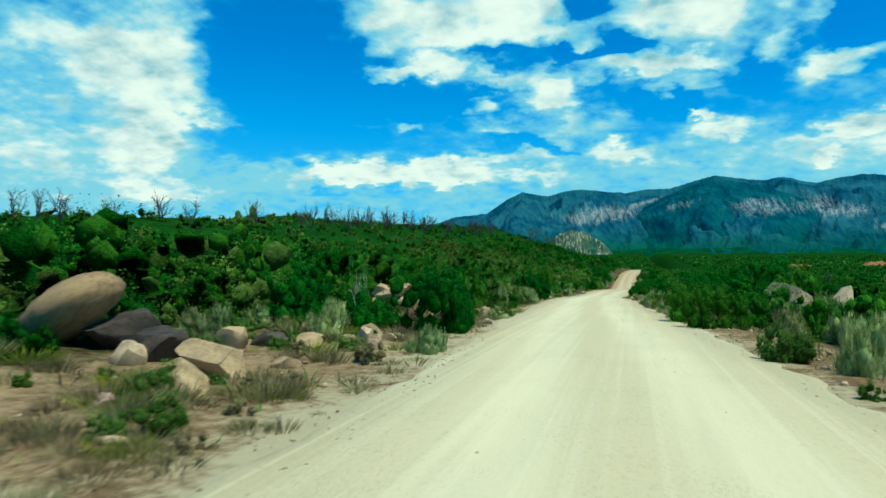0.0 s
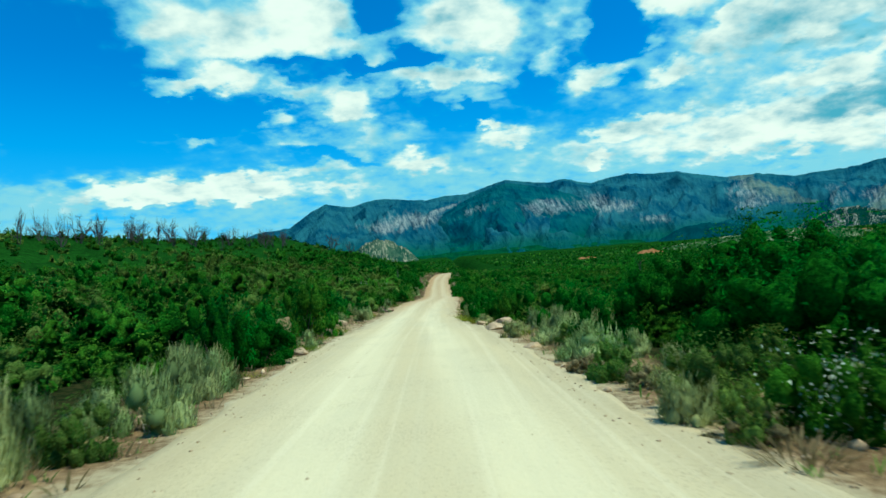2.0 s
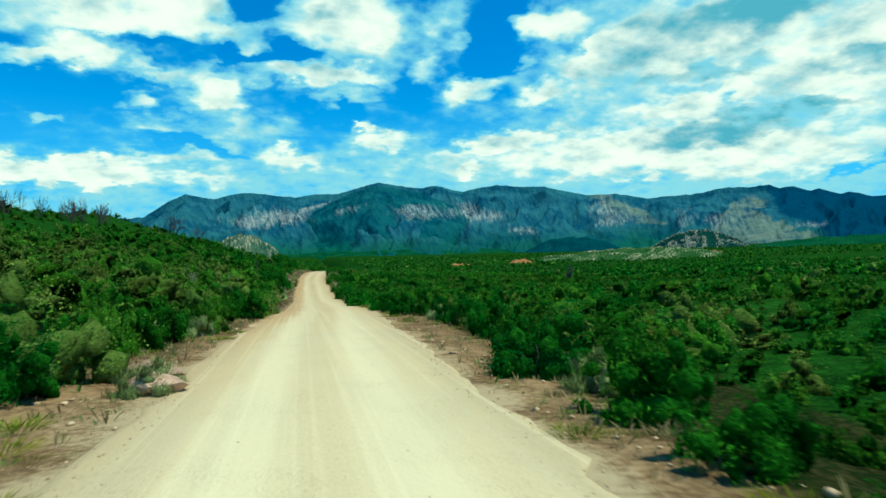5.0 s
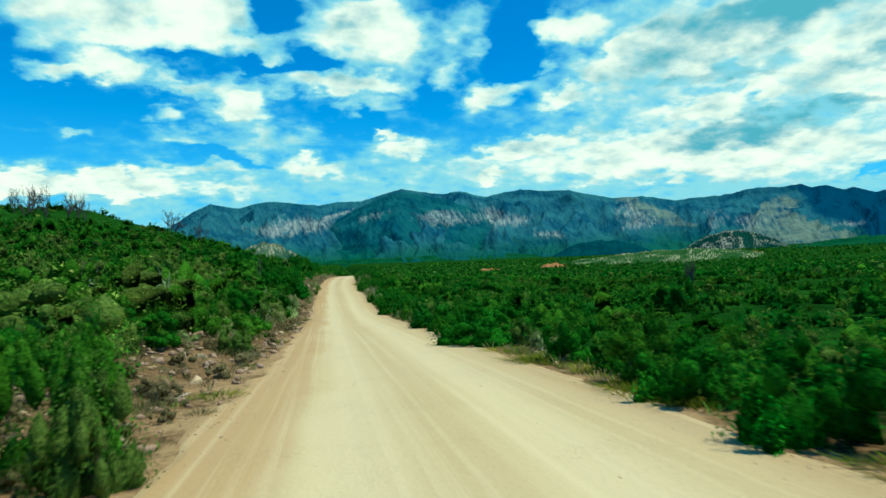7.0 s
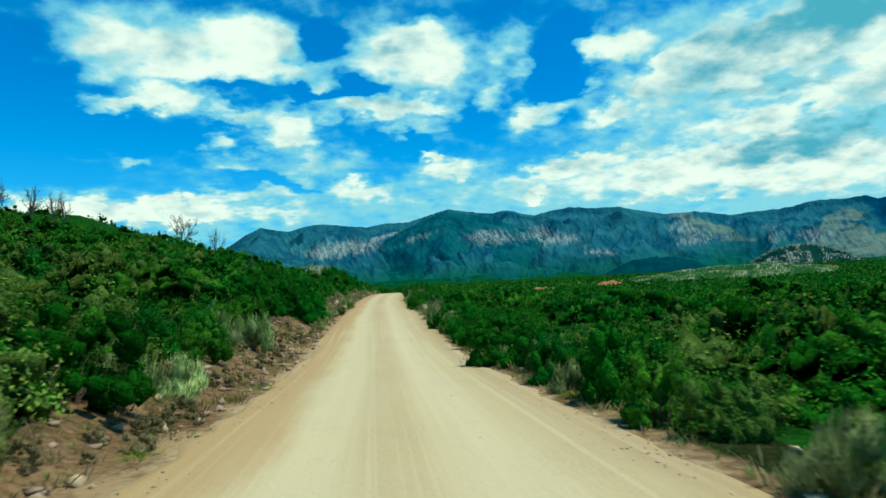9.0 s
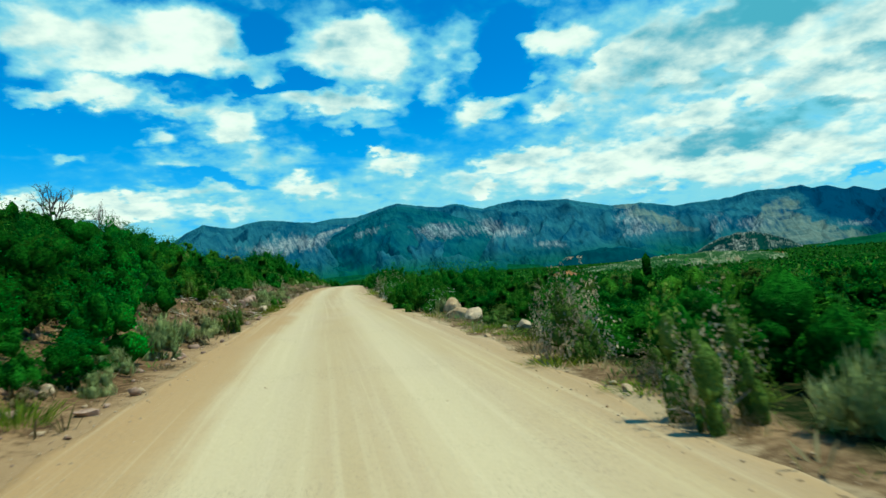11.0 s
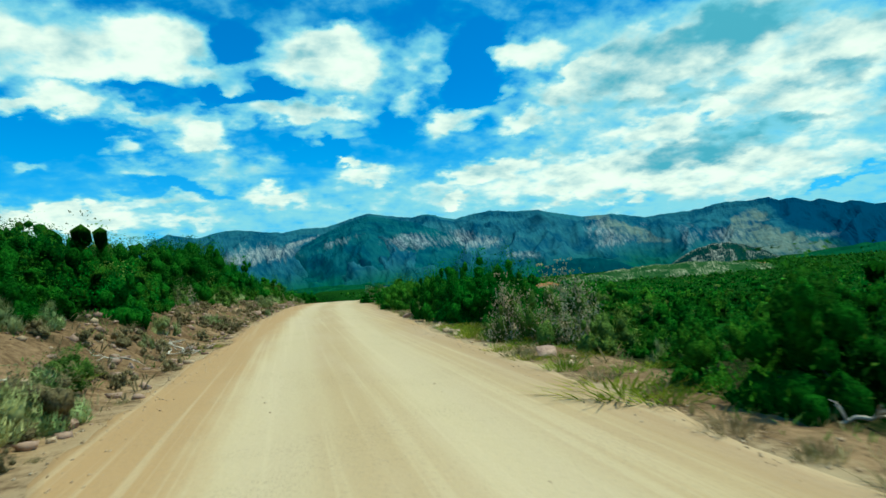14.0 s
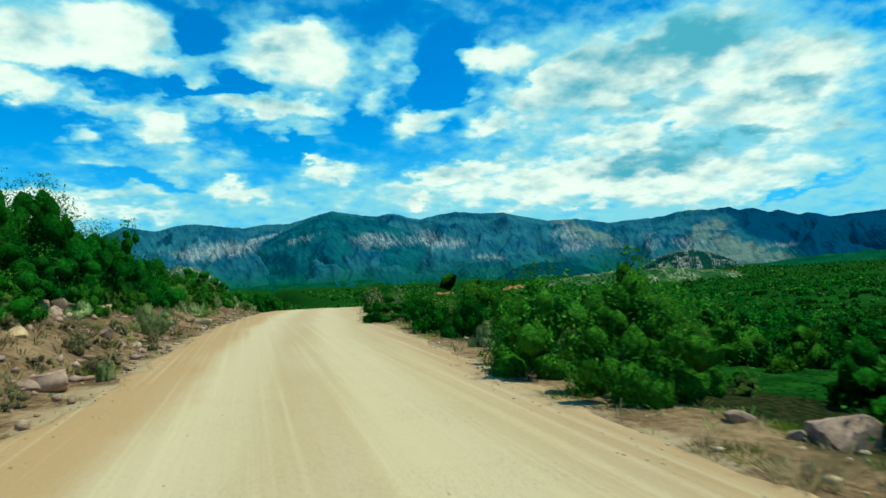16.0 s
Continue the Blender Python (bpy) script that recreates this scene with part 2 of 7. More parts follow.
# ------------------------------------------------------------ the lie of the land
road_mid = knots([(-60, 3.0), (0, 0.25), (8, 0.0), (14, -0.6), (27, -1.45), (35, -2.0), (55, -2.6), (66, -2.9), (90, -2.4), (110, -1.3), (125, -1.1), (175, -1.0), (200, -0.8), (225, -0.35), (245, 0.5), (260, 1.4), (280, 3.4), (300, 7.0), (330, 15.0), (400, 40.0)], 5.0)
road_half = knots([(-60, 3.2), (14, 2.9), (40, 2.55), (66, 2.4), (90, 2.9), (112, 3.0), (130, 3.0), (150, 2.8), (175, 2.8), (200, 2.85), (225, 3.0), (260, 3.2)], 5.0)
road_z = knots([(-60, -1.0), (0, 0.0), (10, 0.15), (20, 0.26), (33, 0.30), (41, 0.36), (48, 0.32), (54, 0.18), (64, 0.02), (74, -0.06), (88, 0.12), (102, 0.2), (111, 0.13), (122, 0.0), (140, -0.1), (154, -0.06), (160, 0.1), (168, 0.52), (175, 1.0), (183, 1.42), (190, 1.76), (204, 2.34), (217, 3.05), (231, 3.78), (238, 4.15), (250, 4.75), (263, 5.4), (277, 6.0), (290, 6.4), (310, 6.4), (340, 5.0), (420, 4.0), (700, 12.0)], 3.0)
bank = knots([(-60, 0.0), (60, 0.0), (105, 0.35), (140, 0.8), (175, 1.0), (215, 1.15), (250, 1.0), (300, 0.6)], 8.0)


def plain_z(x, y):
    r = np.minimum(np.hypot(x, y), 2400)
    return 0.2 + 18.0 * (np.minimum(r, 1500) / 850) ** 2 + np.maximum(r - 1500, 0) * 0.05


def off_road(x, y):
    """Metres to the left and to the right of the road's edges."""
    mid, half = road_mid(y), road_half(y)
    return np.maximum(mid - half - x, 0), np.maximum(x - mid - half, 0)


def ground_z(x, y, bare=False):
    x, y = np.asarray(x, float), np.asarray(y, float)
    zr = road_z(y)
    left, right = off_road(x, y)
    rise = bank(y)
    ridge = 3.4 + 0.071 * np.clip(y, 0, 264)
    t = np.maximum(left - 3, 0) / 50
    grow = np.where(t < 1, t**1.1, 1 + 0.06 * (1 - np.exp(-(t - 1) / 3)))
    zl = zr + rise * smooth((left - 0.5) / 2.6) + (ridge - zr - rise) * grow
    back = smooth((y - 272) / 110)
    zl = zl * (1 - back) + plain_z(x, y) * back
    w = smooth(right / 46) ** 0.8
    zz = zr * (1 - w) + plain_z(x, y) * w - 0.35 * smooth((right - 0.6) / 4) * (1 - w)
    z = np.where(left > 0, zl, zz)
    d = left + right
    far = smooth((np.hypot(x, y) - 1200) / 1200)
    z = z * (1 - far) + plain_z(x, y) * far
    if not bare:
        z = z + (fbm(x * 1.3, y * 1.3, 3, 3) - 0.5) * 0.22 * smooth(d / 1.5)
        z = z + (fbm(x / 9, y / 9, 3, 5) - 0.5) * 1.3 * smooth((d - 4) / 12)
        z = z + (fbm(x / 45, y / 45, 3, 8) - 0.5) * np.where(right > 0, 1.4, 4.0) * smooth((d - 15) / 50)
    return z


# ------------------------------------------------------------ materials


def material(name, dark, light, scale, rough=0.9, bump=0.3, fine=None, spread=(0.3, 0.7), per_piece=0.0):
    """A surface of two colours mixed by coarse and fine grain, with relief."""
    m = bpy.data.materials.new(name)
    m.use_nodes = True
    nt = m.node_tree
    bsdf = nt.nodes["Principled BSDF"]
    vec = nt.nodes.new("ShaderNodeTexCoord").outputs["Object"]
    coarse = grain(nt, vec, scale, 6.0, 0.6)
    small = grain(nt, vec, fine or scale * 9, 4.0, 0.65)
    both = calc(nt, "ADD", calc(nt, "MULTIPLY", coarse, 0.65), calc(nt, "MULTIPLY", small, 0.35))
    colour = blend(nt, step(nt, both, *spread), dark, light)
    if per_piece:
        rnd = nt.nodes.new("ShaderNodeObjectInfo").outputs["Random"]
        hsv = nt.nodes.new("ShaderNodeHueSaturation")
        nt.links.new(colour, hsv.inputs["Color"])
        nt.links.new(calc(nt, "MULTIPLY_ADD", rnd, 2 * per_piece, 1 - per_piece), hsv.inputs["Value"])
        colour = hsv.outputs[0]
    nt.links.new(colour, bsdf.inputs["Base Color"])
    bsdf.inputs["Roughness"].default_value = rough
    bsdf.inputs["Specular IOR Level"].default_value = 0.25 if rough < 1.0 else 0.0
    if bump:
        b = node(nt, "ShaderNodeBump", Strength=bump, Distance=0.05)
        nt.links.new(both, b.inputs["Height"])
        nt.links.new(b.outputs[0], bsdf.inputs["Normal"])
    return m


def leaf_material(name, dark, light, old, through_light=0.26, rough=0.9, patchy=0.5):
    """Leaves: each one its own shade, each plant its own tone, light shining through."""
    m = bpy.data.materials.new(name)
    m.use_nodes = True
    nt = m.node_tree
    bsdf, out = nt.nodes["Principled BSDF"], nt.nodes["Material Output"]
    each = nt.nodes.new("ShaderNodeNewGeometry").outputs["Random Per Island"]
    plant = nt.nodes.new("ShaderNodeObjectInfo").outputs["Random"]
    vec = nt.nodes.new("ShaderNodeTexCoord").outputs["Object"]
    clump = step(nt, grain(nt, vec, patchy, 3.0), 0.36, 0.66)
    mixed = calc(nt, "ADD", calc(nt, "MULTIPLY", each, 0.16), calc(nt, "MULTIPLY", clump, 0.84))
    colour = blend(nt, calc(nt, "POWER", mixed, 1.3), dark, light)
    colour = blend(nt, step(nt, calc(nt, "FRACT", calc(nt, "MULTIPLY", each, 37.0)), 0.965, 1.0, 0.0, 0.6), colour, old)
    hsv = nt.nodes.new("ShaderNodeHueSaturation")
    nt.links.new(colour, hsv.inputs["Color"])
    nt.links.new(calc(nt, "MULTIPLY_ADD", plant, 0.6, 0.68), hsv.inputs["Value"])
    nt.links.new(calc(nt, "MULTIPLY_ADD", calc(nt, "FRACT", calc(nt, "MULTIPLY", plant, 7.3)), 0.05, 0.475), hsv.inputs["Hue"])
    colour = hsv.outputs[0]
    nt.links.new(colour, bsdf.inputs["Base Color"])
    bsdf.inputs["Roughness"].default_value = rough
    bsdf.inputs["Specular IOR Level"].default_value = 0.02
    glow = nt.nodes.new("ShaderNodeBsdfTranslucent")
    nt.links.new(colour, glow.inputs["Color"])
    mix = nt.nodes.new("ShaderNodeMixShader")
    mix.inputs[0].default_value = through_light
    nt.links.new(bsdf.outputs[0], mix.inputs[1])
    nt.links.new(glow.outputs[0], mix.inputs[2])
    nt.links.new(mix.outputs[0], out.inputs["Surface"])
    return m


def shaded_mass_material(name, dark, light):
    """The dense leafy mass inside a crown, darker than its leaves to carry the inner shade: fine leaf-sized mottling
    over broad patches, with relief.
    """
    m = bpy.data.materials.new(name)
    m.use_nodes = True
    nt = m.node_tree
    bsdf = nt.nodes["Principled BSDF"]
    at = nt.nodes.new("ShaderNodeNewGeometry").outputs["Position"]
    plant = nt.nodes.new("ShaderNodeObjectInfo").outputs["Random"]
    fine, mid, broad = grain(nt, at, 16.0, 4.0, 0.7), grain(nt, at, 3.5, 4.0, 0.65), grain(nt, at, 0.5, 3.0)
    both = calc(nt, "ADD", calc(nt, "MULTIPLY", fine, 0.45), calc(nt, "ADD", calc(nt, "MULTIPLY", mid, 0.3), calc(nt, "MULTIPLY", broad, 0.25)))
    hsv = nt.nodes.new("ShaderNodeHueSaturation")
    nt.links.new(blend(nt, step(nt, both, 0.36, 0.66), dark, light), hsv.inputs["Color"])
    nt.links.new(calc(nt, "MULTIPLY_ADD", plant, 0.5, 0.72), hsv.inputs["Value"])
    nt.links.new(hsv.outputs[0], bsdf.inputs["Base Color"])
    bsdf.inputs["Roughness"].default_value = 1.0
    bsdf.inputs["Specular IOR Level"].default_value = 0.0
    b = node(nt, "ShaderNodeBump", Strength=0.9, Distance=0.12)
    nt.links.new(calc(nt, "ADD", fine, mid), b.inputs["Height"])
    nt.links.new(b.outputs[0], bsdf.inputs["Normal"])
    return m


M = {
    "granite": material("tan_granite", (0.24, 0.145, 0.065), (0.58, 0.39, 0.20), 0.9, 0.85, 0.5, 14.0, (0.32, 0.62), 0.12),
    "pale_stone": material("pale_stone", (0.28, 0.185, 0.10), (0.60, 0.43, 0.255), 1.6, 0.85, 0.5, 18.0, (0.32, 0.62), 0.2),
    "brown_stone": material("brown_granite", (0.13, 0.075, 0.035), (0.42, 0.265, 0.125), 0.9, 0.85, 0.5, 14.0, (0.32, 0.62)),
    # Dark stone, blackened further to hold the shade beneath the boulder.
    "dark_shaded_stone": material("dark_shaded_stone", (0.022, 0.017, 0.013), (0.10, 0.072, 0.05), 1.3, 0.8, 0.5, 16.0, (0.35, 0.65), 0.15),
    "red_stone": material("red_stone", (0.15, 0.085, 0.055), (0.46, 0.30, 0.205), 1.5, 0.9, 0.5, 16.0, (0.32, 0.62), 0.2),
    "bark": material("brown_bark", (0.05, 0.035, 0.025), (0.17, 0.12, 0.085), 6.0, 0.9, 0.5),
    "grey_wood": material("weathered_wood", (0.22, 0.19, 0.16), (0.50, 0.45, 0.38), 5.0, 0.85, 0.4),
    "pale_wood": material("bleached_wood", (0.34, 0.29, 0.21), (0.66, 0.58, 0.45), 5.0, 0.85, 0.4),
    "burnt_wood": material("burnt_wood", (0.035, 0.03, 0.03), (0.12, 0.10, 0.09), 4.0, 0.9, 0.4),
    "oak": leaf_material("oak_leaves", (0.006, 0.052, 0.005), (0.050, 0.300, 0.020), (0.10, 0.27, 0.03)),
    "bright": leaf_material("bright_leaves", (0.020, 0.105, 0.008), (0.120, 0.350, 0.030), (0.18, 0.32, 0.05)),
    "olive": leaf_material("olive_leaves", (0.06, 0.150, 0.018), (0.23, 0.36, 0.065), (0.29, 0.27, 0.09)),
    # Inner masses: leaf colours darkened, so the crown's shade is in the colour.
    "oak_mass": shaded_mass_material("oak_shaded_foliage", (0.003, 0.026, 0.003), (0.030, 0.185, 0.013)),
    "bright_mass": shaded_mass_material("bright_shaded_foliage", (0.009, 0.052, 0.004), (0.080, 0.250, 0.020)),
    "olive_mass": shaded_mass_material("olive_shaded_foliage", (0.030, 0.075, 0.012), (0.15, 0.230, 0.045)),
    "dry": leaf_material("dry_leaves", (0.17, 0.145, 0.06), (0.44, 0.38, 0.18), (0.14, 0.19, 0.06), 0.3, 0.8),
    "dry_mass": shaded_mass_material("dry_shaded_foliage", (0.08, 0.066, 0.03), (0.28, 0.23, 0.11)),
    "weed": leaf_material("weed_blades", (0.10, 0.15, 0.015), (0.30, 0.33, 0.035), (0.32, 0.25, 0.09), 0.45),
    "sage": leaf_material("sage_leaves", (0.17, 0.24, 0.08), (0.46, 0.52, 0.22), (0.46, 0.42, 0.20), 0.3, 0.8),
    "straw": leaf_material("straw_blades", (0.15, 0.13, 0.055), (0.42, 0.35, 0.17), (0.10, 0.15, 0.04), 0.5, 0.7),
    "petal": leaf_material("white_bloom", (0.45, 0.50, 0.36), (0.75, 0.78, 0.62), (0.55, 0.52, 0.30), 0.2, 0.7),
    "seed": leaf_material("bloom", (0.34, 0.28, 0.15), (0.66, 0.58, 0.36), (0.36, 0.24, 0.12), 0.45, 0.7),
}


def ground_material():
    m = bpy.data.materials.new("scrub_soil")
    m.use_nodes = True
    nt = m.node_tree
    bsdf = nt.nodes["Principled BSDF"]
    vec = nt.nodes.new("ShaderNodeTexCoord").outputs["Object"]
    zone = nt.nodes.new("ShaderNodeAttribute")
    zone.attribute_name = "verge"
    red = nt.nodes.new("ShaderNodeAttribute")
    red.attribute_name = "red"
    n1, n2, n3, n4 = grain(nt, vec, 0.55, 6.0, 0.6), grain(nt, vec, 7.0, 5.0, 0.65), grain(nt, vec, 0.06, 6.0, 0.65), grain(nt, vec, 42.0, 4.0, 0.7)
    sand = blend(nt, step(nt, calc(nt, "ADD", calc(nt, "MULTIPLY", n1, 0.5), calc(nt, "MULTIPLY", n2, 0.5)), 0.38, 0.62), (0.15, 0.095, 0.048), (0.36, 0.245, 0.13))
    earth = blend(nt, step(nt, calc(nt, "ADD", calc(nt, "MULTIPLY", n1, 0.4), calc(nt, "MULTIPLY", n2, 0.6)), 0.36, 0.64), (0.080, 0.045, 0.022), (0.265, 0.160, 0.080))
    earth = blend(nt, step(nt, n4, 0.60, 0.72), earth, (0.32, 0.23, 0.14))
    sand = blend(nt, step(nt, n4, 0.60, 0.74), sand, (0.52, 0.42, 0.26))
    # Leaf litter, darkened to put the shade between bushes into its colour.
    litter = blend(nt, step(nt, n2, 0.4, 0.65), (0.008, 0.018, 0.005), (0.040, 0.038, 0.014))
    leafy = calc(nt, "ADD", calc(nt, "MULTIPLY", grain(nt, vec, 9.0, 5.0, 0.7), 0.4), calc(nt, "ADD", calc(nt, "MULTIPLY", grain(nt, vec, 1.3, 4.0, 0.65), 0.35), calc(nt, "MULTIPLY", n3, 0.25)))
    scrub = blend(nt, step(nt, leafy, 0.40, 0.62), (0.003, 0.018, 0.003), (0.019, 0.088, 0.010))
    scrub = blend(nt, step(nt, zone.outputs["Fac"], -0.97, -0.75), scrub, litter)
    bare = blend(nt, red.outputs["Fac"], sand, earth)
    edge = calc(nt, "ADD", zone.outputs["Fac"], calc(nt, "MULTIPLY_ADD", n1, 0.8, -0.4))
    bare = blend(nt, step(nt, calc(nt, "ADD", zone.outputs["Fac"], calc(nt, "ADD", calc(nt, "MULTIPLY_ADD", n1, 0.7, -0.35), calc(nt, "MULTIPLY_ADD", n2, 0.3, -0.15))), 0.84, 1.04), bare, blend(nt, red.outputs["Fac"], (0.45, 0.37, 0.22), (0.35, 0.225, 0.115)))
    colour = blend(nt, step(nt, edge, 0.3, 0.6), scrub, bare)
    nt.links.new(colour, bsdf.inputs["Base Color"])
    bsdf.inputs["Roughness"].default_value = 1.0
    bsdf.inputs["Specular IOR Level"].default_value = 0.0
    b = node(nt, "ShaderNodeBump", Strength=0.6, Distance=0.06)
    nt.links.new(calc(nt, "ADD", n2, calc(nt, "MULTIPLY", n4, 0.4)), b.inputs["Height"])
    nt.links.new(b.outputs[0], bsdf.inputs["Normal"])
    return m


def road_material():
    """Packed pale grit: wheel tracks polished pale, loose coarser grit between them and along the edges, warmer earth further on."""
    m = bpy.data.materials.new("graded_dirt")
    m.use_nodes = True
    nt = m.node_tree
    bsdf = nt.nodes["Principled BSDF"]
    tex = nt.nodes.new("ShaderNodeTexCoord")
    vec = tex.outputs["Object"]
    across = nt.nodes.new("ShaderNodeAttribute")
    across.attribute_name = "across"
    warm = nt.nodes.new("ShaderNodeAttribute")
    warm.attribute_name = "warm"
    streak = grain(nt, vec, 1.0, 4.0, 0.6, stretch=(2.2, 0.05, 1.0))
    blot = grain(nt, vec, 0.8, 6.0, 0.6, stretch=(1.0, 0.22, 1.0))
    grit = grain(nt, vec, 20.0, 5.0, 0.75)
    pebble = grain(nt, vec, 11.0, 3.0, 0.6)
    a = across.outputs["Fac"]
    track = calc(nt, "ABSOLUTE", calc(nt, "SUBTRACT", calc(nt, "ABSOLUTE", a), 0.36))
    track = calc(nt, "ADD", track, calc(nt, "MULTIPLY_ADD", streak, 0.3, -0.15))
    loose = step(nt, track, 0.05, 0.30)
    cream = blend(nt, loose, (0.70, 0.595, 0.36), (0.60, 0.49, 0.28))
    ochre = blend(nt, loose, (0.53, 0.405, 0.225), (0.455, 0.32, 0.16))
    colour = blend(nt, warm.outputs["Fac"], cream, ochre)
    side = step(nt, calc(nt, "ADD", calc(nt, "ABSOLUTE", a), calc(nt, "MULTIPLY_ADD", blot, 0.5, -0.25)), 0.66, 0.95)
    colour = blend(nt, calc(nt, "MULTIPLY", side, 0.85), colour, blend(nt, warm.outputs["Fac"], (0.46, 0.37, 0.21), (0.36, 0.22, 0.10)))
    colour = blend(nt, step(nt, calc(nt, "ADD", calc(nt, "MULTIPLY", blot, 0.6), calc(nt, "MULTIPLY", streak, 0.4)), 0.40, 0.66, 0.0, 0.42), colour, blend(nt, warm.outputs["Fac"], (0.54, 0.47, 0.30), (0.52, 0.39, 0.24)))
    band = step(nt, calc(nt, "ADD", a, calc(nt, "MULTIPLY_ADD", blot, 0.6, -0.3)), -0.45, -0.75)
    colour = blend(nt, calc(nt, "MULTIPLY", calc(nt, "MULTIPLY", band, warm.outputs["Fac"]), 0.85), colour, (0.42, 0.25, 0.105))
    lane = step(nt, grain(nt, vec, 1.0, 3.0, 0.6, stretch=(6.0, 0.035, 1.0)), 0.48, 0.70, 0.0, 0.34)
    colour = blend(nt, lane, colour, blend(nt, warm.outputs["Fac"], (0.74, 0.64, 0.41), (0.60, 0.47, 0.27)))
    rubble = calc(nt, "MULTIPLY", step(nt, grain(nt, vec, 34.0, 3.0, 0.6), 0.55, 0.62), step(nt, grain(nt, vec, 0.55, 4.0, 0.6), 0.50, 0.62))
    colour = blend(nt, calc(nt, "MULTIPLY", rubble, 0.35), colour, (0.24, 0.17, 0.10))
    speck = calc(nt, "MULTIPLY", step(nt, grit, 0.53, 0.66), calc(nt, "MULTIPLY_ADD", loose, 0.26, 0.10))
    colour = blend(nt, speck, colour, (0.30, 0.22, 0.13))
    nt.links.new(colour, bsdf.inputs["Base Color"])
    bsdf.inputs["Roughness"].default_value = 0.95
    bsdf.inputs["Specular IOR Level"].default_value = 0.15
    b = node(nt, "ShaderNodeBump", Strength=0.4, Distance=0.03)
    nt.links.new(calc(nt, "ADD", calc(nt, "MULTIPLY", grit, 0.5), pebble), b.inputs["Height"])
    nt.links.new(b.outputs[0], bsdf.inputs["Normal"])
    return m


def mountain_material(name, green, green_light, rock, rock_light, scale, ribbing=2.6, spread=0.45, relief=0.35, grass=(0.17, 0.23, 0.18), foot=(0.006, 0.080, 0.034)):
    """Woods thinning out to bare streaked rock, to slopes painted pale as if sun-lit, to greener foot slopes and to the
    far ridge tinted blue for haze, each where the surface is marked so.
    """
    m = bpy.data.materials.new(name)
    m.use_nodes = True
    nt = m.node_tree
    bsdf = nt.nodes["Principled BSDF"]
    vec = nt.nodes.new("ShaderNodeTexCoord").outputs["Object"]
    mark = {}
    for key in ("bare", "sunlit", "foot", "distant", "bearing", "rise"):
        at = nt.nodes.new("ShaderNodeAttribute")
        at.attribute_name = key
        mark[key] = at.outputs["Fac"]
    n1, n2 = grain(nt, vec, scale, 6.0, 0.6), grain(nt, vec, scale * 7, 4.0, 0.6)
    way = nt.nodes.new("ShaderNodeCombineXYZ")
    nt.links.new(mark["bearing"], way.inputs[0])
    nt.links.new(mark["rise"], way.inputs[1])
    ribs = grain(nt, way.outputs[0], ribbing, 6.0, 0.7, stretch=(1.5, 0.5, 1.0))
    fleck = grain(nt, way.outputs[0], ribbing * 3.5, 4.0, 0.7, stretch=(1.0, 0.8, 1.0))
    wood = blend(nt, step(nt, calc(nt, "ADD", calc(nt, "MULTIPLY", n1, 0.6), calc(nt, "MULTIPLY", ribs, 0.4)), 0.38, 0.62), green, green_light)
    wood = blend(nt, calc(nt, "MULTIPLY", mark["foot"], step(nt, n1, 0.25, 0.65, 0.4, 1.0)), wood, foot)
    # Distance haze on the far ridge, put in as a bluer colour.
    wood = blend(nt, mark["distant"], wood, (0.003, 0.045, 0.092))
    stone = blend(nt, step(nt, calc(nt, "ADD", calc(nt, "MULTIPLY", ribs, 0.5), calc(nt, "MULTIPLY", fleck, 0.5)), 0.42, 0.58), rock, rock_light)
    amount = calc(nt, "ADD", mark["bare"], calc(nt, "ADD", calc(nt, "MULTIPLY_ADD", ribs, 2.2, -1.1), calc(nt, "MULTIPLY_ADD", fleck, 0.9, -0.45)))
    lit_mask = calc(nt, "ADD", mark["sunlit"], calc(nt, "ADD", calc(nt, "MULTIPLY_ADD", n1, 1.4, -0.7), calc(nt, "MULTIPLY_ADD", ribs, 1.4, -0.7)))
    # grass is the pale colour of slopes painted as if the sun lit them
    colour = blend(nt, calc(nt, "MULTIPLY", step(nt, lit_mask, 0.2, 0.85), 0.9), wood, blend(nt, step(nt, n2, 0.35, 0.65), grass, tuple(0.72 * c for c in grass)))
    colour = blend(nt, calc(nt, "MULTIPLY", step(nt, amount, 0.25, 0.25 + spread), 0.74), colour, stone)
    nt.links.new(colour, bsdf.inputs["Base Color"])
    bsdf.inputs["Roughness"].default_value = 1.0
    bsdf.inputs["Specular IOR Level"].default_value = 0.0
    b = node(nt, "ShaderNodeBump", Strength=relief, Distance=0.12 / scale)
    nt.links.new(calc(nt, "ADD", n2, ribs), b.inputs["Height"])
    nt.links.new(b.outputs[0], bsdf.inputs["Normal"])
    return m


M["ground"], M["road"] = ground_material(), road_material()
# The blue-teal of aerial haze is mixed into range and spur colours.
M["mountain"] = mountain_material("hazed_wooded_mountain", (0.006, 0.058, 0.105), (0.028, 0.135, 0.165), (0.10, 0.15, 0.16), (0.34, 0.375, 0.345), 0.0045, 2.6, 1.0, 0.6)
M["spur"] = mountain_material("hazed_wooded_spur", (0.003, 0.046, 0.078), (0.012, 0.100, 0.112), (0.11, 0.15, 0.17), (0.37, 0.41, 0.40), 0.006, 2.8, 1.0, 0.6)
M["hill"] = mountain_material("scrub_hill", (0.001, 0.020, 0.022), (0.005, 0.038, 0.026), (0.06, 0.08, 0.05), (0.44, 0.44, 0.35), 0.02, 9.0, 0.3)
M["knoll"] = mountain_material("ribbed_knoll", (0.012, 0.055, 0.035), (0.05, 0.10, 0.06), (0.11, 0.11, 0.07), (0.42, 0.38, 0.25), 0.02, 4.0)
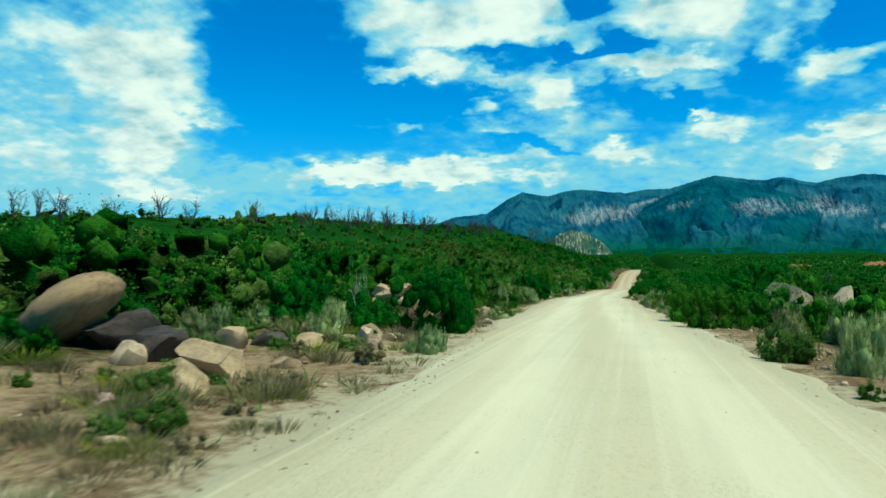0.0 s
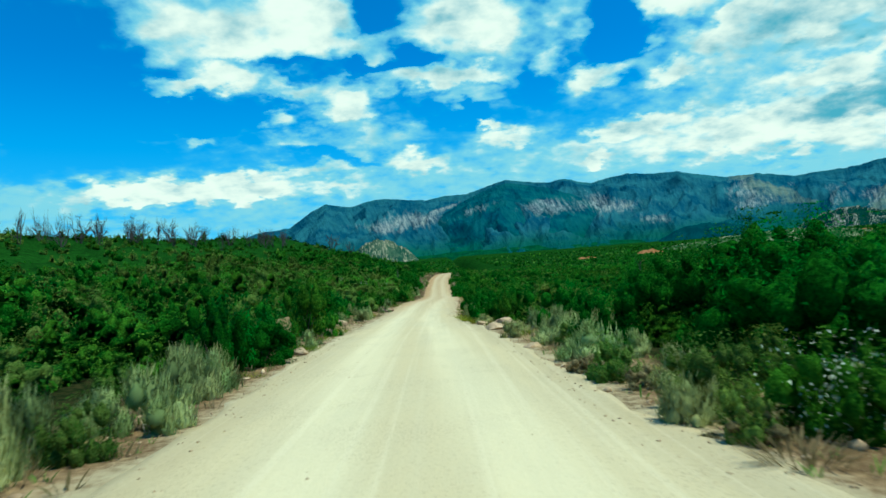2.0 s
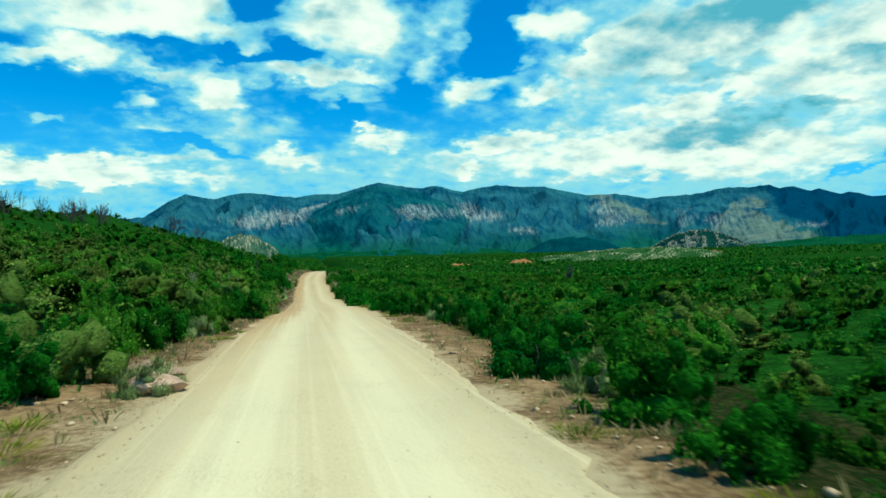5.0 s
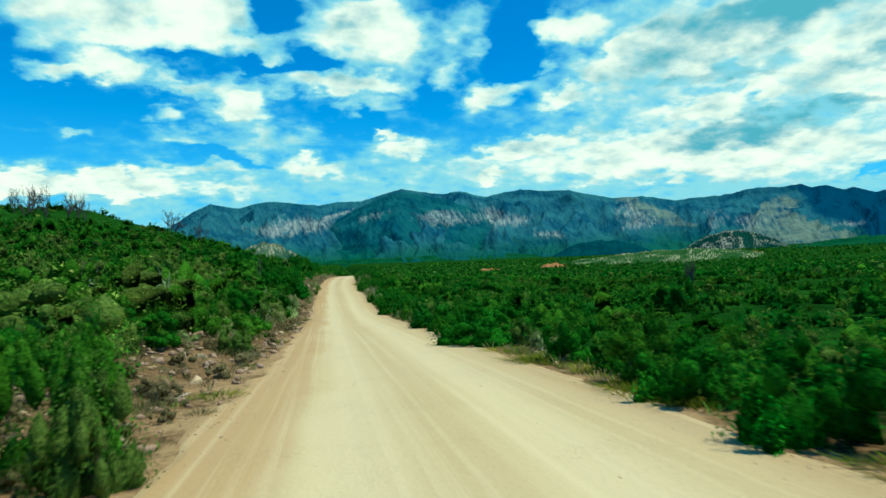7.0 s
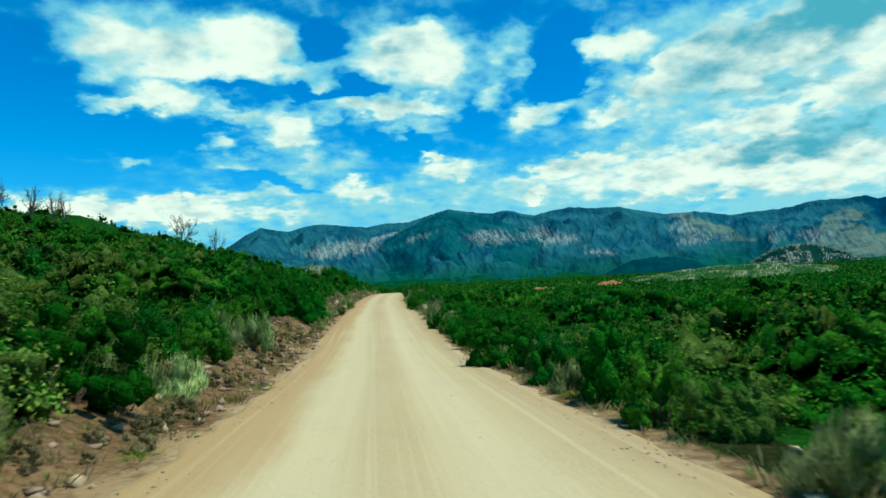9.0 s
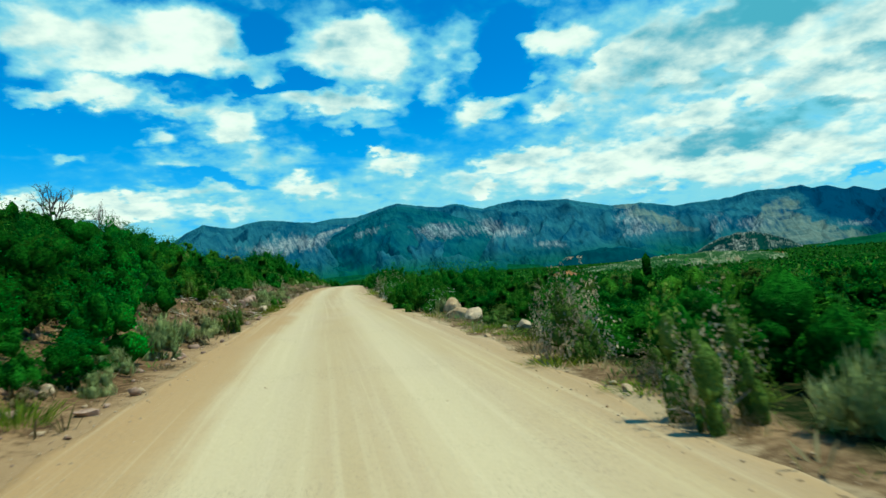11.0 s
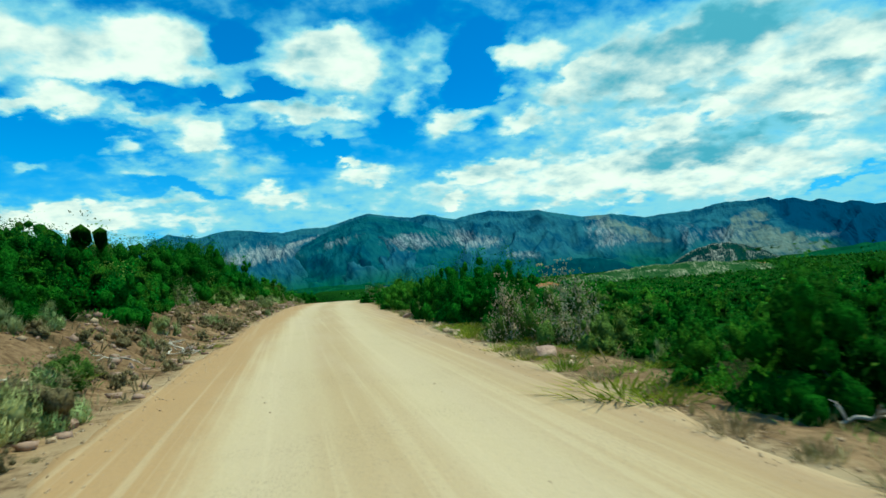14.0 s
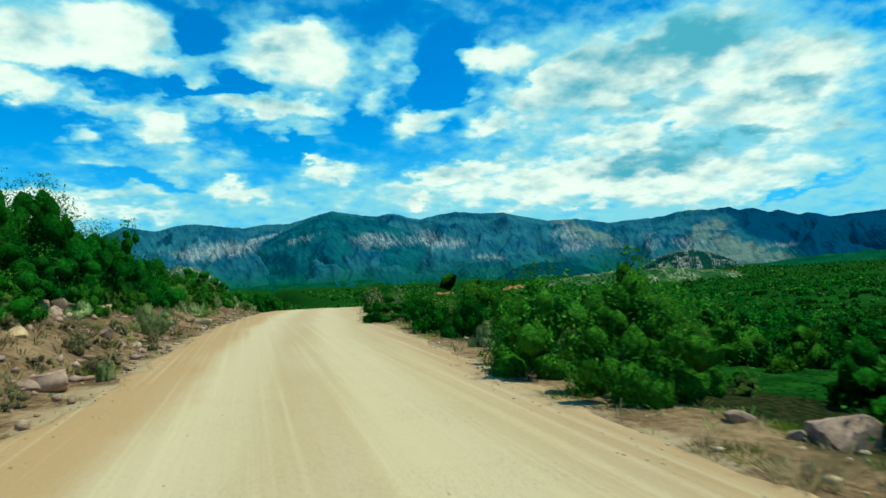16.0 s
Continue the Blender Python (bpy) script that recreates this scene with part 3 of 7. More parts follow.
M["green_hill"] = mountain_material("green_hill", (0.003, 0.040, 0.018), (0.009, 0.078, 0.028), (0.15, 0.17, 0.1), (0.4, 0.4, 0.28), 0.02, 5.0)
M["red_slope"] = mountain_material("red_slope", (0.012, 0.070, 0.016), (0.04, 0.10, 0.025), (0.26, 0.09, 0.035), (0.46, 0.19, 0.09), 0.03)
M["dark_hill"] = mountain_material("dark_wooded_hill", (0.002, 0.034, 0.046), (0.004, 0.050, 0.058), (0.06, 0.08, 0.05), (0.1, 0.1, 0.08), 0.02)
M["field"] = mountain_material("fleck_field", (0.010, 0.052, 0.014), (0.030, 0.085, 0.022), (0.17, 0.18, 0.085), (0.46, 0.44, 0.28), 0.03, 9.0, 0.3)

# ------------------------------------------------------------ mesh helpers


def mesh_of(name, verts, faces, mat, soft=False, inner=None, inner_from=0, normals=None, **attributes):
    """A mesh from arrays of vertices and of faces with equal corners; attributes are one number a vertex."""
    verts, faces = np.asarray(verts, np.float32), np.asarray(faces, np.int32)
    me = bpy.data.meshes.new(name)
    me.vertices.add(len(verts))
    me.vertices.foreach_set("co", verts.ravel())
    n, k = faces.shape
    me.loops.add(n * k)
    me.loops.foreach_set("vertex_index", faces.ravel())
    me.polygons.add(n)
    me.polygons.foreach_set("loop_start", np.arange(0, n * k, k, dtype=np.int32))
    me.update(calc_edges=True)
    me.materials.append(mat)
    if inner:
        me.materials.append(inner)
        me.polygons.foreach_set("material_index", (np.arange(n) >= inner_from).astype(np.int32))
    if soft:
        me.polygons.foreach_set("use_smooth", np.ones(n, bool))
    for key, values in attributes.items():
        me.attributes.new(key, "FLOAT", "POINT").data.foreach_set("value", np.asarray(values, np.float32).ravel())
    if normals is not None:
        me.normals_split_custom_set_from_vertices(np.asarray(normals, np.float32))
    return me


def grid_faces(rows, cols):
    i = np.arange(rows * cols).reshape(rows, cols)
    return np.stack([i[:-1, :-1], i[:-1, 1:], i[1:, 1:], i[1:, :-1]], -1).reshape(-1, 4)


def part(name, me, parent, label=""):
    ob = new(name, me)
    ob.parent = parent
    return tagged(ob, label)


# ------------------------------------------------------------ ground, road, mountains


def spaced(near, stride, lo, hi, growth=1.13):
    """Even steps within near, growing steps out to lo and hi."""
    mid = list(np.arange(near[0], near[1] + 1e-6, stride))
    for end, sign in ((hi, 1), (lo, -1)):
        s, p = stride, mid[-1] if sign > 0 else mid[0]
        extra = []
        while sign * (end - p) > 0:
            s *= growth
            p += sign * s
            extra.append(p)
        mid = mid + extra if sign > 0 else extra[::-1] + mid
    return np.array(mid)


gx, gy = spaced((-14, 12), 0.3, -4600, 4600), spaced((-8, 290), 0.6, -3000, 4600)
X, Y = np.meshgrid(gx, gy)
left, right = off_road(X, Y)
depth = road_half(Y) - np.abs(X - road_mid(Y))
Zg = ground_z(X, Y) - 0.12 * smooth((depth - 0.35) / 0.6)
verge_left = knots([(-60, 4), (0, 4.2), (14, 4.4), (25, 5.0), (29, 2.2), (33, 1.2), (46, 1.0), (58, 3.0), (76, 2.6), (88, 1.0), (105, 1.4), (118, 2.8), (140, 1.6), (160, 2.2), (190, 2.6), (215, 2.8), (245, 2.8), (300, 1.6)], 4.0)
verge_right = knots([(-60, 2.5), (6, 2.6), (20, 2.2), (32, 1.6), (48, 1.2), (60, 0.9), (80, 1.4), (95, 2.5), (112, 0.7), (135, 0.4), (165, 0.4), (180, 0.9), (190, 0.4), (213, 0.5), (218, 1.3), (223, 2.2), (229, 1.6), (236, 0.8), (245, 1.4), (256, 0.6), (300, 0.8)], 4.0)
reach = np.where(left > 0, left / verge_left(Y), right / verge_right(Y))
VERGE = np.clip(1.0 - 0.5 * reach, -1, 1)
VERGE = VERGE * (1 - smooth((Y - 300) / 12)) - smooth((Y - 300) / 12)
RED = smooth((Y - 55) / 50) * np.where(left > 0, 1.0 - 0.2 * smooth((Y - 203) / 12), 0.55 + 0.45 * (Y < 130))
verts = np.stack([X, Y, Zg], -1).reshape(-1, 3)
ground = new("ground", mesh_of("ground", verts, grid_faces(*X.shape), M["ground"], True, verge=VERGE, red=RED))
tagged(ground, "sandy and red-brown soil under dense green scrub", "ground", kind="structure")

ry = np.arange(-30, 312, 0.5)
ra = np.concatenate([[-1.06], np.linspace(-1.0, 1.0, 41), [1.06]])
RA, RY = np.meshgrid(ra, ry)
ragged = 1 + (fbm(RY * 0.35, RA * 0 + np.sign(RA) * 5, 4, 21) - 0.5) * 0.13 * smooth((np.abs(RA) - 0.75) / 0.25) + (fbm(RY * 1.1, np.sign(RA) * 9 + RY * 0, 3, 27) - 0.5) * 0.16 * smooth((np.abs(RA) - 0.85) / 0.15)
RX = road_mid(RY) + RA * ragged * road_half(RY) * 0.985
rut = 0.030 * np.exp(-(((np.abs(RA) - 0.36) / 0.16) ** 2))
RZ = road_z(RY) + 0.05 * (1 - RA**2) - rut + 0.012 * (fbm(RX * 0.9, RY * 0.2, 3, 12) - 0.5) + 0.02 * np.exp(-(((np.abs(RA) - 0.97) / 0.06) ** 2)) * fbm(RX, RY * 0.6, 3, 14)
RZ = np.where(np.abs(RA) > 1.03, RZ - 0.2, RZ)
road = new("road", mesh_of("road", np.stack([RX, RY, RZ], -1).reshape(-1, 3), grid_faces(*RX.shape), M["road"], True, across=RA, warm=smooth((RY - 58) / 60) * 0.8 + 0.2 * smooth((RY - 150) / 60)))
tagged(road, "pale dusty graded dirt road with faint wheel tracks", "road", kind="structure")

# the skyline of the range: azimuth to the right of the road's line, and height, in degrees
sky_az = np.array([-40, -20, -17.2, -14.8, -12.2, -10.5, -9.1, -6.9, -5.5, -4.1, -2.1, -0.4, 1.2, 3.3, 4.5, 5.7, 6.7, 8.5, 10.2, 11.7, 13.8, 15.2, 17.0, 18.7, 21, 23.1, 24.7, 27, 29.4, 31.4, 33.6, 34.9, 35.7, 36.9, 38.4, 39.2, 40.2, 41.3, 41.8, 43.2, 43.9, 45.2, 47, 48.6, 50, 54, 60, 70, 90])
sky_el = np.array([2.6, 3.6, 4.5, 5.4, 5.7, 6.9, 7.6, 7.2, 7.65, 7.8, 7.6, 7.45, 7.7, 7.75, 8.1, 8.45, 8.68, 8.35, 8.12, 8.33, 7.72, 8.03, 8.22, 8.0, 7.9, 7.35, 7.04, 7.0, 6.5, 6.55, 6.65, 6.93, 6.97, 6.85, 6.95, 6.6, 6.65, 6.25, 6.35, 5.85, 5.9, 5.5, 5.5, 5.6, 5.8, 5.2, 4.8, 4.2, 3.0])
BASE = np.array([0.0, 110.0, 1.6])


def from_polar(az, el, r):
    a = np.radians(az)
    return np.stack([BASE[0] + r * np.sin(a), BASE[1] + r * np.cos(a), BASE[2] + r * np.tan(np.radians(el))], -1)


az = np.concatenate([np.arange(-42, -22, 0.5), np.arange(-22, 58, 0.12), np.arange(58, 92, 0.6)])
ss = np.concatenate([np.linspace(0, 1, 110), [1.05, 1.12, 1.2]])
AZ, SS = np.meshgrid(az, ss)
R = 1900 + 2500 * SS
top = np.interp(AZ, sky_az, sky_el) + (fbm(AZ * 2.2, AZ * 0, 4, 31) - 0.5) * 0.13
warp = fbm(AZ / 7, SS * 3, 3, 44)
spur = fbm(AZ / 6.5 + 1.3 * warp + 0.9 * SS, SS * 1.3 + 1.0 * warp, 3, 40, True)
gully = fbm(AZ / 2.6 - 1.1 * SS + 1.2 * warp, SS * 1.6 + AZ / 9, 4, 47, True)
bow = np.sin(np.pi * np.clip(SS, 0, 1)) ** 0.7
shape = SS**1.15 * 0.93 + (spur - 0.55) * 0.62 * bow + (gully - 0.5) * 0.42 * bow
shape = np.where(SS < 1, np.minimum(shape, 0.95 + 0.05 * SS**6), 1.0)
EL = 1.9 + (top - 1.9) * np.clip(shape, 0, 1)
EL = np.where(SS > 1, EL - (SS - 1) * 12, EL)


# rock faces: azimuth, height, half-width and half-height in degrees, slant, strength
FACES = [(-1.8, 5.75, 2.3, 0.65, 0.05, 1.4), (-2.2, 6.7, 1.5, 0.5, 0.0, 0.35), (-6.0, 5.6, 2.2, 0.5, -0.1, 0.35), (1.6, 6.7, 0.8, 0.25, 0.35, 1.3), (4.8, 6.6, 1.3, 0.4, 0.3, 0.75), (11.2, 6.1, 2.0, 0.7, -0.05, 0.95), (9.4, 6.5, 1.2, 0.35, 0.2, 0.5), (15.0, 6.4, 1.2, 0.9, -0.3, 0.8), (17.0, 5.5, 1.0, 0.8, -0.3, 0.6), (19.0, 4.3, 1.6, 0.4, 0.0, 0.95), (18.5, 5.8, 2.5, 0.6, -0.1, 0.35), (26.3, 5.9, 1.3, 1.0, -0.3, 0.95), (27.3, 4.8, 0.9, 0.5, 0.1, 0.6), (32.8, 5.0, 0.7, 0.9, 0.75, 0.7), (29.4, 6.0, 0.6, 0.3, 0.0, 0.5), (35.3, 4.5, 1.5, 0.75, 0.1, 1.0), (41.7, 3.7, 1.2, 0.35, -0.2, 0.8), (22.0, 6.6, 1.6, 0.5, -0.2, 0.3)]


def marks(a, e, rough):
    """Where the range is bare rock, painted sun-lit slope, green foot and hazy blue far ridge, by bearing and height;
    rough breaks the outlines.
    """
    aw, ew = a + (rough - 0.5) * 2.6 + (fbm(a * 1.7, e * 1.7, 3, 52) - 0.5) * 1.6, e + (rough - 0.5) * 0.7
    bare = -0.30 + 0.5 * (rough - 0.5)
    for fa, fe, wa, we, slant, k in FACES:
        bare = bare + 1.15 * k * np.exp(-(((aw - fa) / (1.25 * wa)) ** 2) - (((ew - fe - slant * (aw - fa)) / we) ** 2))
    # two wedges of broken sunlight on the slopes, put into the colour
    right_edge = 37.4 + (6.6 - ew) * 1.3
    lit_slope = smooth((aw - 34.4 - (ew - 3.4) * 0.55) / 0.9) * smooth((right_edge - aw) / 0.7) * smooth((6.6 - ew) / 0.7)
    lit_slope = lit_slope + smooth((aw - 25.2 - (6.7 - ew) * 1.0) / 0.8) * smooth((28.2 + (6.6 - ew) * 1.4 - aw) / 0.7) * smooth((ew - 4.0) / 0.5) * 0.9
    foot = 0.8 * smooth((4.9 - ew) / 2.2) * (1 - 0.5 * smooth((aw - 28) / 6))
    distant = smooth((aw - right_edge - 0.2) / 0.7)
    return {"bare": bare - 0.6 * distant * (np.abs(aw - 41.7) > 2), "sunlit": 0.75 * lit_slope - 0.15, "foot": foot, "distant": distant}


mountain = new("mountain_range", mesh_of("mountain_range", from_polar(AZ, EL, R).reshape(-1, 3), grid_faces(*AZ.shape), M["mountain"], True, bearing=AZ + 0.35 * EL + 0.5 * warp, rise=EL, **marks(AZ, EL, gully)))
tagged(mountain, "wooded mountain range, tinted blue-green for haze, with pale rock scars", "mountains", kind="structure")


def massif(name, label, line, r, depth, mat, seed):
    """A mountain mass in front of the range, from its own skyline of (azimuth, height) pairs: a crest with spurs falling towards the plain."""
    az0, az1 = line[0][0], line[-1][0]
    a, s = np.meshgrid(np.arange(az0, az1, 0.13), np.concatenate([np.linspace(0, 1, 64), [1.1, 1.25]]))
    crest = np.interp(a, [p[0] for p in line], [p[1] for p in line]) + (fbm(a * 1.3, a * 0, 4, seed) - 0.5) * 0.25
    w = fbm(a / 6, s * 2.5, 3, seed + 2)
    n = fbm(a / 4.5 + w + 0.9 * s, s * 1.3 + w, 3, seed + 4, True)
    q = fbm(a / 1.9 - 0.9 * s + w, s * 1.8, 4, seed + 7, True)
    b = np.sin(np.pi * np.clip(s, 0, 1)) ** 0.7
    form = s**1.05 * 0.95 + (n - 0.55) * 0.45 * b + (q - 0.5) * 0.18 * b
    form = np.where(s < 1, np.minimum(form, 0.94 + 0.06 * s**5), 1.0)
    e = 1.8 + (crest - 1.8) * np.clip(form, 0, 1)
    e = np.where(s > 1, e - (s - 1) * 9, e)
    ob = new(name, mesh_of(name, from_polar(a, e, r - depth + depth * s).reshape(-1, 3), grid_faces(*a.shape), mat, True, bearing=a + 0.4 * e, rise=e, **marks(a, e, q)))
    return tagged(ob, label, "mountain", kind="structure")


massif("mountain_spur", "dark wooded mountain spur below the summit, tinted teal for haze", [(-5, 2.2), (-3, 3.1), (-0.9, 4.6), (0.4, 5.8), (1.6, 6.5), (3.4, 7.4), (5, 8.0), (6.7, 8.5), (8.4, 8.15), (10.2, 7.75), (12, 7.1), (14, 6.2), (16.5, 5.4), (19, 4.5), (22, 3.5), (26, 2.2)], 3700, 1500, M["spur"], 70)


def hill(name, label, az0, az1, el_top, r, depth, seed, rocky, skew=1.0, mat="hill", low=1.75):
    """A low hill in front of the range, rounded, with gullies."""
    a, s = np.meshgrid(np.linspace(az0, az1, 70), np.linspace(-1, 1, 50))
    u = (a - az0) / (az1 - az0)
    form = np.sin(np.pi * u**skew) ** 0.8 * np.cos(s * np.pi / 2) ** 0.7
    n = fbm(a * 1.3, s * 3, 4, seed, True)
    e = low - 0.15 + (el_top - low + 0.15) * form * (0.86 + 0.28 * (n - 0.35))
    rr = r + depth * s
    ob = new(name, mesh_of(name, from_polar(a, e, rr).reshape(-1, 3), grid_faces(*a.shape), M[mat], True, bare=rocky + 0.8 * (n - 0.5), bearing=a, rise=e))
    return tagged(ob, label, "hill", kind="structure")


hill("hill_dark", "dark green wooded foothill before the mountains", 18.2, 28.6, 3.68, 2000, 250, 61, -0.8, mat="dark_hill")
hill("hill_wooded", "low wooded green slope at the foot of the mountains", -14.0, 36.0, 2.95, 2150, 260, 90, -0.75, 0.9, mat="green_hill", low=1.6)
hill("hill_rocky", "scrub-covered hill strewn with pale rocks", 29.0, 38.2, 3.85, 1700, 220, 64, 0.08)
hill("hill_quarry", "pale ribbed rocky knoll below the mountains", -8.9, -0.9, 4.5, 1750, 200, 67, 0.18, mat="knoll")
hill("hill_field", "low olive slope dotted with pale dry bushes", 6.0, 39.0, 2.6, 1190, 330, 93, 0.05, 2.0, mat="field", low=1.0)
hill("hill_green", "smooth dark green scrub ridge on the plain", 36.0, 66.0, 2.85, 1450, 160, 88, -1.2, 0.6, mat="green_hill", low=1.5)
hill("hill_red", "low reddish bare slope on the distant plain", 11.8, 16.0, 1.72, 900, 60, 81, 0.9, mat="red_slope", low=1.0)
hill("hill_red", "low reddish bare slope on the distant plain", 17.2, 21.6, 1.95, 960, 60, 84, 1.0, mat="red_slope", low=1.0)
hill("hill_red", "low reddish bare slope on the distant plain", 33.2, 37.2, 2.1, 1250, 60, 86, 0.5, mat="red_slope", low=1.5)

# ------------------------------------------------------------ plants
rng = np.random.default_rng(7)


def turned(n, gen, up=0.0, out=None, jitter=0.62):
    """n random frames of right and forward; up biases the leaves towards lying flat, out towards facing outwards."""
    normal = gen.normal(size=(n, 3))
    normal[:, 2] = np.abs(normal[:, 2]) + up
    if out is not None:
        normal = normal * jitter + out * 1.1
    normal /= np.linalg.norm(normal, axis=1)[:, None]
    side = np.cross(normal, gen.normal(size=(n, 3)))
    side /= np.linalg.norm(side, axis=1)[:, None]
    return side, np.cross(normal, side), normal


def leaves_at(points, size, gen, slim=0.5, up=0.4, jitter=0.62, round_off=0.8):
    """One leaf at each point, or at each (point, outward way), as vertices, faces and normals that lean towards the outward way, so that a crown is shaded as one round mass."""
    points, out = points if isinstance(points, tuple) else (points, None)
    n = len(points)
    a, b, c = turned(n, gen, up, out, jitter)
    s = size * gen.uniform(0.6, 1.3, (n, 1))
    v = np.stack([points + a * s, points - a * s * 0.6 + b * s * slim, points - a * s * 0.6 - b * s * slim], 1)
    lean = c if out is None else c * (1 - round_off) + out * round_off
    lean = lean / np.linalg.norm(lean, axis=1)[:, None]
    return v.reshape(-1, 3), np.arange(3 * n).reshape(n, 3), np.repeat(lean, 3, 0)


def ball(detail):
    """Vertices and triangles of a unit icosphere."""
    bm = bmesh.new()
    bmesh.ops.create_icosphere(bm, subdivisions=detail, radius=1.0)
    v, f = np.array([v.co[:] for v in bm.verts]), np.array([[v.index for v in f.verts] for f in bm.faces])
    bm.free()
    return v, f


BALLS = {1: ball(1), 2: ball(2), 3: ball(3)}


def crown_points(gen, lobes, fine, core, wide=1.0, high=1.0, lobe=(0.18, 0.42), spread=0.72, stray=0.02, fill=0.62):
    """A heap of lobes about 1 wide to each side and 1 high: points and outward ways of the leaves over it, and the
    dense shade-dark leafy masses inside the lobes.
    """
    ang, rad = gen.uniform(0, 2 * np.pi, lobes), np.sqrt(gen.uniform(0, 1, lobes)) * spread
    size = gen.uniform(*lobe, lobes)
    tall = np.sqrt(np.maximum(1 - rad**2, 0.1)) - size * 0.8
    centre = np.stack([rad * np.cos(ang), rad * np.sin(ang), np.maximum(np.where(np.arange(lobes) % 4 == 1, 0.1, gen.uniform(0.0, 0.97, lobes)) * tall, 0.09)], 1)
    squash = gen.uniform(0.7, 1.3, (lobes, 3)) * np.array([1.06, 1.06, 0.88])
    sprays = max(lobes * 2, fine // 18)
    host = gen.choice(lobes, sprays, p=size**1.7 / (size**1.7).sum())
    d = gen.normal(size=(sprays, 3))
    d /= np.linalg.norm(d, axis=1)[:, None]
    out = np.where(gen.uniform(size=sprays) < stray, gen.uniform(1.0, 1.12, sprays), gen.uniform(0.62, 1.02, sprays))
    tip = centre[host] + d * squash[host] * (size[host] * out)[:, None]
    pick = gen.integers(sprays, size=fine)
    which, d = host[pick], d[pick]
    loose = 0.95 * size[which] / np.sqrt(sprays / lobes)
    p = tip[pick] + gen.normal(size=(fine, 3)) * loose[:, None] - d * np.abs(gen.normal(size=fine) * loose)[:, None]
    away = p - centre[which]
    far = np.linalg.norm(away / squash[which], axis=1) / size[which]
    p = centre[which] + away * np.minimum(1, 1.12 / np.maximum(far, 0.01))[:, None]
    p[:, 2] = np.where(p[:, 2] < 0.02, gen.uniform(0.02, 0.2, fine), p[:, 2])
    p[:, 2] = np.where(p[:, 2] > 0.98, 0.98 - np.minimum((p[:, 2] - 0.98) * 0.8, 0.5), p[:, 2])
    way = p * np.array([0.35, 0.35, 0.3]) + d
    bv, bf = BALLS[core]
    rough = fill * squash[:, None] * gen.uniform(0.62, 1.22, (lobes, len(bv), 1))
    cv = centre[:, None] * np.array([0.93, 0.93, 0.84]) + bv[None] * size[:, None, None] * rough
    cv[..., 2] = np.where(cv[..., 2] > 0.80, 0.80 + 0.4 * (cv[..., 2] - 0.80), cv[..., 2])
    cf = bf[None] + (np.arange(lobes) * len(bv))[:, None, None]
    p[:, 2] = np.minimum(p[:, 2], np.percentile(p[:, 2], 99.3))
    broad, tall = np.percentile(np.hypot(p[:, 0], p[:, 1]), 97), np.percentile(p[:, 2], 98)
    form = np.array([wide / broad, wide / broad, high / tall])
    return p * form, way / np.linalg.norm(way, axis=1)[:, None], (cv * form).reshape(-1, 3), cf.reshape(-1, 3)


def crown_mesh(name, gen, lobes, fine, leaf, mat, wide=1.0, high=1.0, lobe=(0.12, 0.32), core=1):
    p, w, cv, cf = crown_points(gen, lobes, fine, core, wide, high, lobe, fill=0.64)
    v, f, lean = leaves_at((p, w), leaf, gen, 0.45)
    around = np.tile(BALLS[core][0], (lobes, 1))
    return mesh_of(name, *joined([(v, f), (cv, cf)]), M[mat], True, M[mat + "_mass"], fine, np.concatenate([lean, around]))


def tube(points, radii, sides=5):
    """Vertices and faces of a tapered, bent stem."""
    pts = np.asarray(points, float)
    v, f = [], []
    for i, (p, r) in enumerate(zip(pts, radii)):
        d = pts[min(i + 1, len(pts) - 1)] - pts[max(i - 1, 0)]
        d /= np.linalg.norm(d) + 1e-9
        a = np.cross(d, (0.3, 0.9, 0.2))
        a /= np.linalg.norm(a)
        b = np.cross(d, a)
        for k in range(sides):
            t = 2 * np.pi * k / sides
            v.append(p + r * (a * np.cos(t) + b * np.sin(t)))
    for i in range(len(pts) - 1):
        for k in range(sides):
            f.append([i * sides + k, i * sides + (k + 1) % sides, (i + 1) * sides + (k + 1) % sides, (i + 1) * sides + k])
    return np.array(v), np.array(f)


def joined(pieces):
    v, f, n = [], [], 0
    for a, b in pieces:
        v.append(a)
        f.append(b + n)
        n += len(a)
    return np.concatenate(v), np.concatenate(f)


def branching(gen, start, heading, length, radius, depth, out, wander=0.25, forks=2):
    """A bent branch that forks, appended to out as tubes."""
    pts, p, d = [np.array(start)], np.array(start, float), np.array(heading, float)
    for _ in range(4):
        d = d + gen.normal(size=3) * wander
        d /= np.linalg.norm(d)
        p = p + d * length / 4
        pts.append(p.copy())
    end = radius * (0.55 if depth else 0.25)
    out.append(tube(pts, np.linspace(radius, end, 5), 5 if depth else 4))
    if depth:
        for _ in range(forks):
            at = pts[gen.integers(2, 5)]
            nd = d + gen.normal(size=3) * 0.65
            nd[2] = abs(nd[2]) * 0.8 + 0.15
            branching(gen, at, nd / np.linalg.norm(nd), length * gen.uniform(0.5, 0.75), end, depth - 1, out, wander, forks)


def stems_mesh(name, gen, count, high, spread, radius, mat):
    out = []
    for _ in range(count):
        a = gen.uniform(0, 2 * np.pi)
        lean = np.array([np.cos(a) * spread, np.sin(a) * spread, 1.0])
        branching(gen, (np.cos(a) * 0.08, np.sin(a) * 0.08, -0.08), lean / np.linalg.norm(lean), high, radius, 0, out)
    return mesh_of(name, *joined(out), M[mat])


